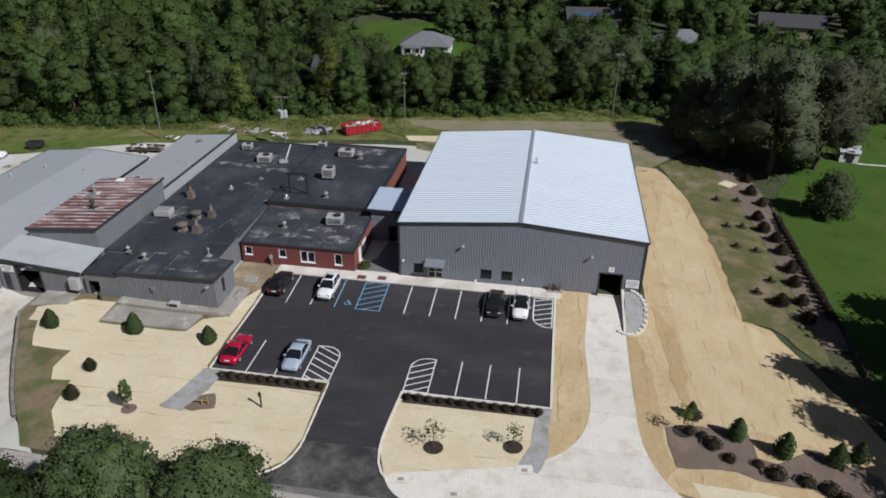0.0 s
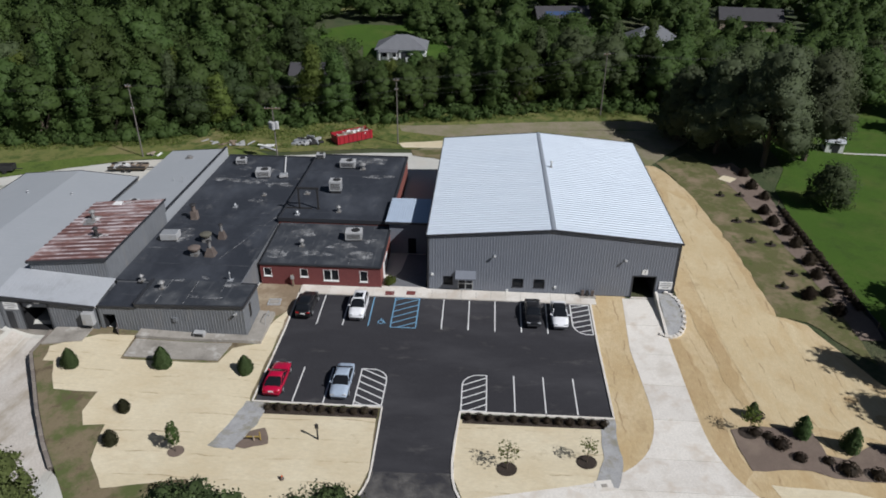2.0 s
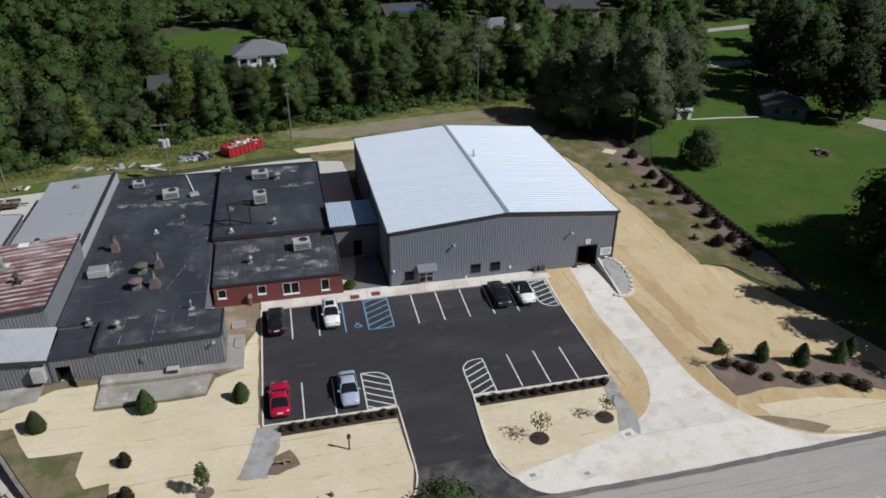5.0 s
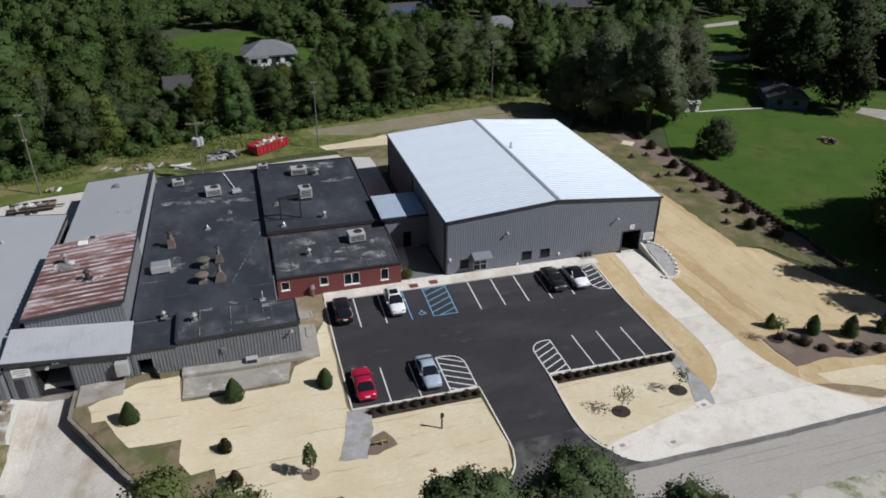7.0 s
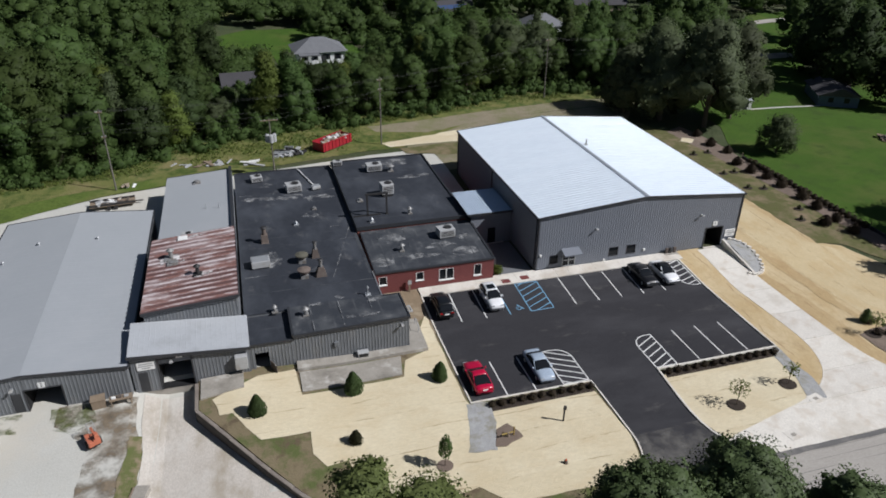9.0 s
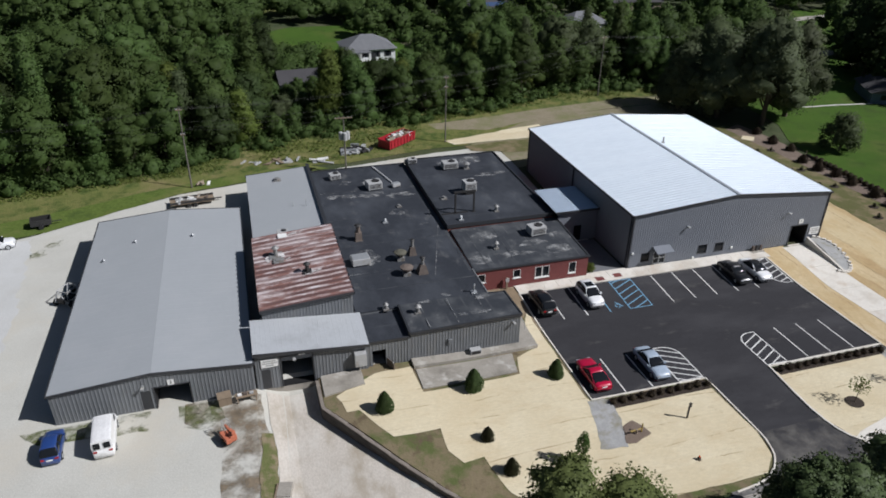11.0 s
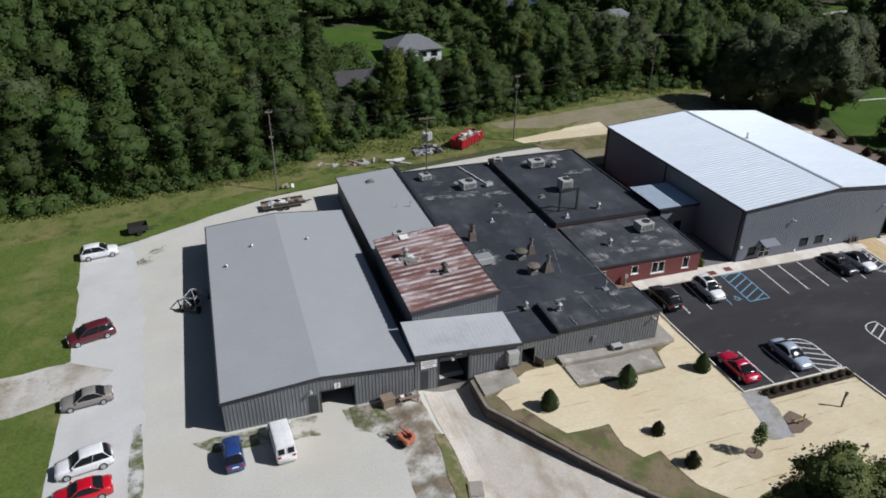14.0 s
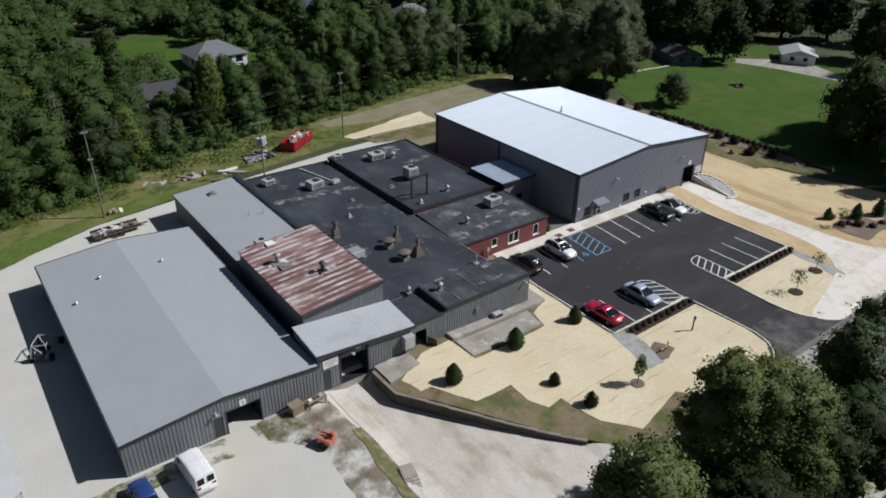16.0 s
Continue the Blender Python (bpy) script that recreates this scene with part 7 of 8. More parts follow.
    if kind == "van":
        shell = part("van_shell", bm, body_mat, body, smooth=False)
        for y in (-1, 1):
            part("side_window", boxed(g[2] - 0.3, g[2] + 0.3, y * (wb + wt) / 2 - 0.06, y * (wb + wt) / 2 + 0.06, belt + 0.15, tall - 0.45), M["glass"], shell)
        wsb = bmesh.new()
        wsb.faces.new([wsb.verts.new(p) for p in ((g[3] - 0.02, -wb * 0.85, z0 + 0.12), (g[3] - 0.02, wb * 0.85, z0 + 0.12), (g[2] + 0.12, wt * 0.85, z1 - 0.14), (g[2] + 0.12, -wt * 0.85, z1 - 0.14))])
        part("windscreen", wsb, M["glass"], shell)
        for y in (-0.42, 0.42):
            part("rear_window", boxed(-f - 0.012, -f + 0.16, y - 0.27, y + 0.27, 1.25, 1.8), M["glass"], shell)
    else:
        part("glasshouse", bm, M["glass"], body, "dark tinted windows", smooth=True)
        top = [hoop(g[1] - 0.10, z1 - 0.06, 0.93), hoop(g[1] + 0.1, z1 - 0.03, 0.97), hoop(xm, z1 + 0.005, 1.0), hoop(g[2] - 0.05, z1 - 0.03, 0.98), hoop(g[2] + 0.06, z1 - 0.06, 0.95)]
        bm = bmesh.new()
        rows = [[bm.verts.new(Vector(p) + Vector((0, 0, 0.015))) for p in sec[2:8]] for sec in top]
        for r, q in zip(rows, rows[1:]):
            for i in range(5):
                bm.faces.new((r[i], q[i], q[i + 1], r[i + 1]))
        ret = bmesh.ops.extrude_face_region(bm, geom=bm.faces[:])
        bmesh.ops.translate(bm, verts=[v for v in ret["geom"] if isinstance(v, bmesh.types.BMVert)], vec=(0, 0, -0.05))
        bmesh.ops.recalc_face_normals(bm, faces=bm.faces[:])
        part("roof", bm, roof_mat or body_mat, body, smooth=True)
        for s in (-1, 1):
            for a, b in ((g[0] + 0.12, g[1]), (g[3] - 0.12, g[2]), ((g[0] + g[3]) / 2 - 0.1, xm - 0.1)):
                part("pillar", beam(bmesh.new(), (a, s * wb * 0.97, z0 + 0.05), (b, s * wt * 0.99, z1 - 0.05), 0.08, 0.05), body_mat, body)
        if sunroof:
            part("sunroof", boxed(xm - 0.2, xm + 0.75, -wt * 0.7, wt * 0.7, z1 + 0.03, z1 + 0.055, bevel=0.008), M["glass"], body, "dark glass sunroof")
    # wheels
    rw = 0.36 if kind in ("suv", "van", "minivan") else 0.33
    first = None
    for x in (-f * 0.60, f * 0.64):
        for y in (-1, 1):
            m = pose(x, y * (W - 0.10), rw - 0.06, 90, 0, 0)
            if first is None:
                wh = bmesh.new()
                cyl(wh, 0, 0, -0.12, 0.12, rw, None, 18)
                first = part("wheel", wh, M["rubber"], t)
                rim = part("rim", cyl(bmesh.new(), 0, 0, -0.125, 0.125, rw * 0.66, None, 12), M["steel"], first)
                first.matrix_basis = m
            else:
                w2 = share("wheel", first, t, m)
                share("rim", rim, w2)
    for y in (-1, 1):
        part("headlight", boxed(f - 0.22, f - 0.03, y * W * 0.62 - 0.2, y * W * 0.62 + 0.2, hood * 0.66, hood * 0.80, bevel=0.03), M["lamp_clear"], body)
        part("tail_light", boxed(-f - 0.01, -f + 0.16, y * W * 0.68 - 0.16, y * W * 0.68 + 0.16, tail * 0.68, tail * 0.84, bevel=0.02), M["lamp_red"], body)
        part("mirror", boxed(g[3] - 0.42, g[3] - 0.24, y * (W + 0.09) - 0.09, y * (W + 0.09) + 0.09, belt, belt + 0.14, bevel=0.03), body_mat, body)
    part("bumper", boxed(f - 0.10, f + 0.02, -W * 0.8, W * 0.8, 0.26, 0.44, bevel=0.03), M["trim"], body)
    part("rear_plate", boxed(-f - 0.03, -f + 0.03, -0.26, 0.26, 0.62, 0.75), M["white"], body)
    return t


car("black sport utility vehicle parked by the sidewalk", (0.010, 0.011, 0.012), (-13.0, -4.3), 90, "suv", 4.6, 1.84, "black_suv")
car("white compact sport utility vehicle with a dark sunroof", (0.78, 0.79, 0.80), (-7.25, -4.35), -90, "suv", 4.45, 1.82, "white_suv", sunroof=True)
car("black sedan parked nose out", (0.010, 0.010, 0.011), (11.75, -4.2), -90, "sedan", 4.8, 1.86, "black_car")
car("white sedan with a black glass roof", (0.80, 0.81, 0.82), (14.55, -4.35), -90, "sedan", 4.7, 1.84, "white_sedan", M["glass"])
car("bright red coupe parked at the lot's edge", (0.44, 0.004, 0.04), (-13.0, -16.6), 90, "coupe", 4.75, 1.86, "red_coupe")
car("silver blue sedan parked nose out", (0.36, 0.43, 0.52), (-6.75, -16.6), -90, "sedan", 4.8, 1.82, "blue_sedan", rough=0.25)
car("white sport utility vehicle on the white gravel", (0.78, 0.79, 0.80), (-73.1, 24.9), 8, "suv", 4.8, 1.9, "white_suv")
car("dark maroon minivan on the white gravel", (0.10, 0.012, 0.018), (-72.4, 7.1), 197, "minivan", 5.0, 1.95, "maroon_minivan")
car("grey beige sedan on the white gravel", (0.24, 0.225, 0.205), (-71.8, -3.2), 187, "sedan", 4.8, 1.82, "grey_sedan")
car("white sport utility vehicle with dark windows on gravel", (0.78, 0.79, 0.80), (-71.2, -11.4), 191, "suv", 4.75, 1.88, "white_suv")
car("bright red sedan on the white gravel", (0.50, 0.004, 0.016), (-71.0, -14.5), 187, "sedan", 4.7, 1.82, "red_sedan")
car("white cargo van parked before the metal shop", (0.80, 0.80, 0.80), (-56.1, -13.7), 94, "van", 5.1, 1.9, "white_van")
car("dark blue car parked before the metal shop", (0.022, 0.055, 0.20), (-60.0, -13.9), 93, "suv", 4.0, 1.7, "blue_car")


# ---- on the roofs ----
def hvac(x, y, z, w=1.6, d=1.5, h=1.0, turn=0.0, label="grey rooftop air conditioning unit", curb=0.15, fan=True):
    t = thing("rooftop_unit", label, "air conditioner", (x, y, z), turn, "rooftop units")
    part("base_curb", boxed(-w * 0.42, w * 0.42, -d * 0.42, d * 0.42, -0.05, curb), M["dark_steel"], t)
    c = part("casing", boxed(-w / 2, w / 2, -d / 2, d / 2, curb, curb + h, bevel=0.03), M["hvac"], t)
    if not fan:
        part("lid", boxed(-w * 0.46, w * 0.46, -d * 0.44, d * 0.44, curb + h - 0.02, curb + h + 0.05, bevel=0.02), M["steel"], c)
        return t
    part("fan_ring", cyl(bmesh.new(), w * 0.12, 0, curb + h - 0.02, curb + h + 0.07, min(w, d) * 0.34, None, 18), M["dark_steel"], c)
    for k in range(4):
        part("louvre", boxed(-w * 0.4, w * 0.4, -d / 2 - 0.03, -d / 2 - 0.002, curb + h * (0.2 + 0.17 * k), curb + h * (0.27 + 0.17 * k)), M["dark_steel"], c)
    part("side_panel", boxed(w / 2 + 0.002, w / 2 + 0.03, -d * 0.35, d * 0.35, curb + h * 0.15, curb + h * 0.8), M["steel"], c)
    return t


hvac(-25.9, 24.2, 3.72, 2.0, 1.6, 0.95, 8)
hvac(-14.1, 18.4, 4.25, 1.6, 1.5, 1.35, 4, "tall grey rooftop air conditioning unit", 0.4)
hvac(-14.1, 27.4, 4.25, 2.2, 1.5, 0.9, 0)
hvac(-9.5, 6.2, office_roof(6.2), 2.0, 1.5, 1.0, 5)
hvac(-31.4, 4.3, 3.72, 2.0, 1.5, 0.75, 3, "pale boxy rooftop cooler", fan=False)
hvac(-30.6, 28.8, 3.72, 1.5, 1.2, 0.7, 10)
hvac(-22.9, 24.0, 3.72, 1.2, 0.8, 0.4, 15, "low pale rooftop box", fan=False)
hvac(-39.2, 11.6, 4.4, 1.3, 0.9, 0.7, 0)
hvac(-18.9, 30.6, 4.25, 1.3, 0.9, 0.6, 0)


def roof_fan(x, y, z, hood, label):
    t = thing("roof_fan", label, "roof fan", (x, y, z), 0, "roof fans")
    part("curb", boxed(-0.42, 0.42, -0.42, 0.42, -0.05, 0.45, bevel=0.02), M["vent"], t, "grey metal curb")
    part("neck", cyl(bmesh.new(), 0, 0, 0.45, 0.8, 0.34, 0.38), M["rust"], t)
    bm = bmesh.new()
    cyl(bm, 0, 0, 0.78, 1.0, 0.66, 0.72, 20)
    cyl(bm, 0, 0, 1.0, 1.16, 0.72, 0.3, 20)
    part("hood", bm, M[hood], t)
    return t


roof_fan(-26.9, 4.0, 3.72, "mossy", "mossy grey-green mushroom roof fan on a curb")
roof_fan(-27.0, 0.6, 3.72, "rust_pale", "pinkish rusty mushroom roof fan on a curb")


def stack(x, y, z, h, r, base=0.9, material="rust", label="rusty sheet-metal exhaust stack"):
    t = thing("exhaust_stack", label, "exhaust stack", (x, y, z), 0, "exhaust stacks")
    bm = bmesh.new()
    vs = []
    for q, zz in ((base, -0.05), (base * 0.86, 0.25), (r * 1.15, h * 0.55)):
        vs.append([bm.verts.new((a * q, b * q, zz)) for a, b in ((-1, -1), (1, -1), (1, 1), (-1, 1))])
    for a, b in zip(vs, vs[1:]):
        for i in range(4):
            bm.faces.new((a[i], a[(i + 1) % 4], b[(i + 1) % 4], b[i]))
    bm.faces.new(vs[-1])
    part("transition", bm, M[material], t)
    part("pipe", cyl(bmesh.new(), 0, 0, h * 0.5, h, r * 0.8, None, 14), M["vent" if material == "rust" else material], t)
    part("cap", cyl(bmesh.new(), 0, 0, h + 0.02, h + 0.16, r * 1.35, r * 0.8, 14), M["dark_steel"], t)
    return t


stack(-25.3, 4.9, 3.72, 1.8, 0.22, 0.46, "rust", "weathered sheet-metal exhaust stack")
stack(-25.2, 0.7, 3.72, 1.8, 0.24, 0.60)
stack(-30.6, 9.9, 3.72, 1.9, 0.32, 0.45, "rust_pale", "pinkish brown square exhaust stack")


def roof_pipe(x, y, z, h=0.7, r=0.12, cap=True, label="small metal roof vent pipe", material="steel", base=0.3):
    t = thing("roof_vent", label, "roof vent", (x, y, z), 0, "roof vents")
    part("pipe", cyl(bmesh.new(), 0, 0, -0.05, h, r), M[material], t)
    if base:
        part("flashing", boxed(-base, base, -base, base, -0.04, 0.12, bevel=0.02), M[material], t)
    if cap:
        part("cap", cyl(bmesh.new(), 0, 0, h - 0.02, h + 0.22, r * 1.9, r * 0.6), M[material], t)
    return t


roof_pipe(-15.4, 4.1, office_roof(4.1), 0.75, 0.18, material="vent")
roof_pipe(-12.5, 12.1, 4.25, 0.7, 0.18, material="vent")
roof_pipe(-27.7, -6.9, 3.8, 0.75, 0.2, material="vent")
roof_pipe(-30.6, -5.4, 3.72, 0.6, 0.15, material="vent")
roof_pipe(-21.1, -4.7, 3.72, 0.9, 0.07, True, "thin pale metal roof vent pipe")
roof_pipe(-11.8, 26.6, 4.25, 0.8, 0.3, True, "squat grey metal roof ventilator", "vent", 0.4)
roof_pipe(-17.9, 17.4, 4.25, 0.35, 0.2, False, "small pale roof hatch", "vent", 0.4)
roof_pipe(-17.6, 10.9, 4.25, 0.4, 0.12)
roof_pipe(-26.6, 13.6, 3.72, 0.35, 0.1)
roof_pipe(-23.9, 17.6, 3.72, 0.3, 0.2, False, "low roof patch of bare metal", "vent", 0.3)
roof_pipe(-37.6, -0.4, 6.3, 0.95, 0.2, True, "black stove pipe on the rusty roof", "dark_steel", 0.45)
roof_pipe(-40.4, 4.2, 6.05, 1.0, 0.22, True, "pale flue on the rusty roof", "vent", 0.7)
roof_pipe(-40.2, 2.9, 6.12, 0.2, 0.3, False, "low pale hatch on the rusty roof", "vent", 0.55)
roof_pipe(-39.4, 8.4, 6.17, 0.1, 0.2, False, "flat pale patch plate on the rusty roof", "white", 0.5)
roof_pipe(-38.5, 28.6, 4.45, 0.35, 0.35, False, "grey roof hatch of bare metal", "vent", 0.5)
roof_pipe(-37.2, 19.5, 4.55, 0.6, 0.05, False, "thin roof pipe of bare metal", "steel", 0)
roof_pipe(-35.6, 19.0, 4.65, 0.8, 0.05, False, "thin roof pipe of bare metal", "steel", 0)


def portal_frame():
    t = thing("steel_frame", "dark steel portal frame standing on the flat roof", "steel frame", (-16.5, 12.8, 4.25))
    for x in (-1.25, 1.2):
        part("post", boxed(x - 0.1, x + 0.1, -0.1, 0.1, -0.03, 2.75), M["dark_steel"], t)
        part("foot_plate", boxed(x - 0.22, x + 0.22, -0.22, 0.22, -0.03, 0.04), M["dark_steel"], t)
    part("cross_beam", boxed(-1.45, 1.4, -0.12, 0.12, 2.75, 2.98), M["dark_steel"], t)
    part("floor_beam", boxed(-3.0, 0.4, -0.1, 0.1, 0.0, 0.14), M["dark_steel"], t)


portal_frame()
part("roof_pipe_run", tube(bmesh.new(), (-24.6, 31.6, 3.84), (-22.9, 24.6, 3.84), 0.09), M["white"])
tagged(bpy.data.objects["roof_pipe_run"], "white plastic pipe lying on the black roof", "pipe")


def blotch(x, y, z, rx, ry, seed, material="patchy", label="pale worn blotch on the roof membrane"):
    """A worn or stained patch with an uneven outline, a film over the roof."""
    bm = bmesh.new()
    n = 22
    ring = []
    for i in range(n):
        a = 2 * math.pi * i / n
        k = 0.7 + 0.45 * noise.noise(Vector((math.cos(a) * 1.3, math.sin(a) * 1.3, seed * 3.1)))
        yy = y + ry * k * math.sin(a)
        ring.append(bm.verts.new((x + rx * k * math.cos(a), yy, z + (office_roof(yy) - 3.26 if z == 3.264 else 0))))
    bm.faces.new(ring)
    tagged(part("roof_blotch", bm, M[material]), label, "stain", "roof blotches", "structure")


for i, (x, y, z, rx, ry) in enumerate(((-27.6, 22.4, 3.724, 4.6, 1.1), (-22.8, 21.4, 3.724, 3.2, 1.0), (-31.2, 22.6, 3.724, 2.6, 0.9), (-25.5, 26.2, 3.724, 1.7, 1.5), (-29.3, 27.0, 3.724, 1.2, 1.1), (-24.6, 16.0, 3.724, 1.5, 1.0),
                                   (-30.4, 5.4, 3.724, 2.2, 2.4),
                                   (-18.2, 2.2, 3.264, 1.8, 1.2), (-8.0, 2.4, 3.264, 2.2, 1.4), (-10.6, 4.4, 3.264, 2.6, 1.0), (-7.2, 5.6, 3.264, 1.2, 1.0), (-14.0, 2.6, 3.264, 3.2, 0.8), (-16.2, 7.0, 3.264, 2.4, 1.2),
                                   (-12.0, 29.2, 4.254, 4.4, 1.4), (-9.0, 24.0, 4.254, 3.2, 0.9), (-10.5, 30.6, 4.254, 3.0, 0.8), 
                                   (-23.2, -4.2, 3.724, 1.6, 0.5), (-20.6, -5.9, 3.85, 1.3, 0.6), (-26.4, -5.2, 3.81, 1.0, 0.4), (-22.5, -8.6, 4.00, 2.6, 0.5))):
    blotch(x, y, z, rx, ry, i + 1)


for i, (x, y, rx, ry) in enumerate(((-40.4, 3.6, 1.6, 1.4), (-37.2, -0.6, 1.3, 0.7), (-38.4, 8.6, 1.8, 0.5))):
    bm = bmesh.new()
    zc = lambda px: 5.86 + 0.74 * (px + 42.75) / 9.0 + 0.1
    ring = []
    for k in range(18):
        a = 2 * math.pi * k / 18
        q = 0.75 + 0.45 * noise.noise(Vector((math.cos(a) * 1.3, math.sin(a) * 1.3, 40 + i)))
        ring.append(bm.verts.new((x + rx * q * math.cos(a), y + ry * q * math.sin(a), zc(x + rx * q * math.cos(a)))))
    bm.faces.new(ring)
    tagged(part("sealant_patch", bm, M["sealant"]), "white sealant smeared on the rusty roof", "stain", "sealant patches", "structure")


def seam(a, b, z, w=0.10, material="membrane_pale"):
    za, zb = (z + office_roof(p[1]) - 3.26 if z == 3.272 else z for p in (a, b))
    bm = beam(bmesh.new(), (*a, za), (*b, zb), w, 0.02)
    tagged(part("roof_seam", bm, M[material]), "raised lap seam of the roof membrane", "roof seam", "roof seams", "structure")


for a, b in (((-16.9, 0.4), (-16.6, 6.0)), ((-13.0, 0.4), (-12.8, 9.0)), ((-9.2, 0.4), (-9.0, 9.0)), ((-17.8, 6.2), (-6.0, 5.8)), ((-14.0, 3.4), (-9.6, 3.3))):
    seam(a, b, 3.272, 0.07, "patchy")
for a, b in (((-33.2, 24.0), (-20.2, 23.6)), ((-33.2, 2.0), (-28.4, 2.2)), ((-24.0, -0.2), (-20.2, 12.0)), ((-22.6, 12.0), (-20.2, 12.4))):
    seam(a, b, 3.73, 0.08, "patchy")
for k in range(4):
    seam((-19.2 + 3.4 * k + 1.6, 0.3), (-19.2 + 3.4 * k + 1.6, 9.2), 3.272)
seam((-19.6, 25.6), (-8.0, 26.4), 4.262)
for y in (-1.5, 8.5, 15.5):
    seam((-33.3, y), (-19.9, y), 3.732)
seam((-20.0, -0.3), (-20.0, 9.4), 3.735, 0.3)
for x in (-27.2, -24.3, -21.2):
    seam((x, -9.9), (x, -5.2), 3.95, 0.06, "patchy")


# ---- yard things ----
def retaining_wall():
    """Stepped block wall beside the sunken ramp, course by course."""
    t = thing("retaining_wall", "weathered grey stepped block retaining wall beside the ramp", "retaining wall", kind="structure")
    total = sum(math.hypot(b[0] - a[0], b[1] - a[1]) for a, b in zip(WALL_LINE, WALL_LINE[1:]))
    protos = {}
    done = 0.0
    for a, b in zip(WALL_LINE, WALL_LINE[1:]):
        L = math.hypot(b[0] - a[0], b[1] - a[1])
        n = max(1, int(L / 0.9))
        ang = math.degrees(math.atan2(b[1] - a[1], b[0] - a[0]))
        for i in range(n):
            s = (done + L * (i + 0.5) / n) / total
            x, y = a[0] + (b[0] - a[0]) * (i + 0.5) / n, a[1] + (b[1] - a[1]) * (i + 0.5) / n
            top = 0.74 if s < 0.2 else 0.72 - 0.065 * math.floor((s - 0.2) * 8.5)
            bottom = land(x - 0.8, y) - 0.2
            z, row = top, 0
            while z > bottom + 0.1 and row < 8:
                course = 0.3 if row else 0.13
                if (row, L / n) not in protos:
                    protos[(row, L / n)] = part("block", boxed(-L / n / 2, L / n / 2 - 0.015, -0.2 + 0.01 * (row % 2), 0.2 if row else 0.12, -course + 0.015, 0, bevel=0.015), M["block" if row else "cap"], t)
                    o = protos[(row, L / n)]
                else:
                    o = share("block", protos[(row, L / n)], t)
                o.matrix_basis = pose(x, y, z, 0, 0, ang)
                z -= course
                row += 1
        done += L


retaining_wall()


def utility_pole(x, y, h, arms=(), transformer=False, label="weathered wooden utility pole", lean=0.0):
    t = thing("utility_pole", label, "utility pole", (x, y, land(x, y)), 0, "utility poles")
    part("pole", cyl(bmesh.new(), 0, 0, -0.3, h, 0.13, 0.08, 10, lean, 0), M["pole"], t)
    for z, w in arms:
        arm = part("cross_arm", boxed(-w / 2 + lean, w / 2 + lean, -0.16, -0.05, z - 0.07, z + 0.07), M["wood"], t)
        for k in (-0.45, -0.25, 0.25, 0.45):
            part("insulator", cyl(bmesh.new(), k * w + lean, -0.1, z + 0.07, z + 0.25, 0.05, 0.03, 6), M["steel"], arm)
    if transformer:
        for k, (dx, dy) in enumerate(((-0.5, -0.1), (0.5, -0.1), (0.0, -0.55))):
            c = part("transformer", cyl(bmesh.new(), dx, dy, h - 3.6, h - 2.5, 0.33, None, 14), M["hvac"], t, "grey transformer can")
            part("transformer_lid", cyl(bmesh.new(), dx, dy, h - 2.5, h - 2.35, 0.33, 0.12, 14), M["hvac"], c)
    return t


POLES = [(-9.1, 46.4, 11.6), (-27.7, 37.2, 9.2), (-50.4, 37.4, 12.2), (27.5, 61.5, 12.0), (-95, 36, 11.5), (70, 66, 12)]
utility_pole(*POLES[0], arms=((11.2, 0.9), (9.6, 0.6)))
utility_pole(*POLES[1], arms=((8.9, 2.6),), transformer=True, label="wooden utility pole with grey transformers")
utility_pole(*POLES[2], arms=((11.8, 0.9), (8.2, 0.6)))
utility_pole(*POLES[3], arms=((11.6, 1.2),))


def wire(a, b, sag=0.9, r=0.010):
    bm = bmesh.new()
    a, b = Vector(a), Vector(b)
    pts = [a.lerp(b, i / 14) - Vector((0, 0, sag * 4 * (i / 14) * (1 - i / 14))) for i in range(15)]
    u = (b - a).cross(Vector((0, 0, 1))).normalized()
    rings = [[bm.verts.new(p + k * r * u + h * r * Vector((0, 0, 1))) for k, h in ((1, 0), (0, 1), (-1, 0), (0, -1))] for p in pts]
    for p, q in zip(rings, rings[1:]):
        for i in range(4):
            bm.faces.new((p[i], p[(i + 1) % 4], q[(i + 1) % 4], q[i]))
    bm.faces.new(rings[0][::-1])
    bm.faces.new(rings[-1])
    tagged(part("power_line", bm, M["dark_steel"]), "thin grey sagging overhead power line", "power line", "power lines")


def top(i, dx, dz):
    x, y, h = POLES[i]
    return (x + dx, y - 0.1, land(x, y) + h + dz)


for dx, dz in ((-0.95, -0.25), (0.0, 0.0), (0.95, -0.25), (0.1, -2.2), (-0.1, -3.0)):
    for i, j in ((2, 0), (0, 3), (4, 2), (3, 5)):
        wire(top(i, dx, dz), top(j, dx, dz), 0.9)
wire(top(1, 0.0, -0.2), top(0, 0, -1.9), 0.5)
wire(top(1, -1.0, -0.2), top(2, 0, -3.2), 0.6)


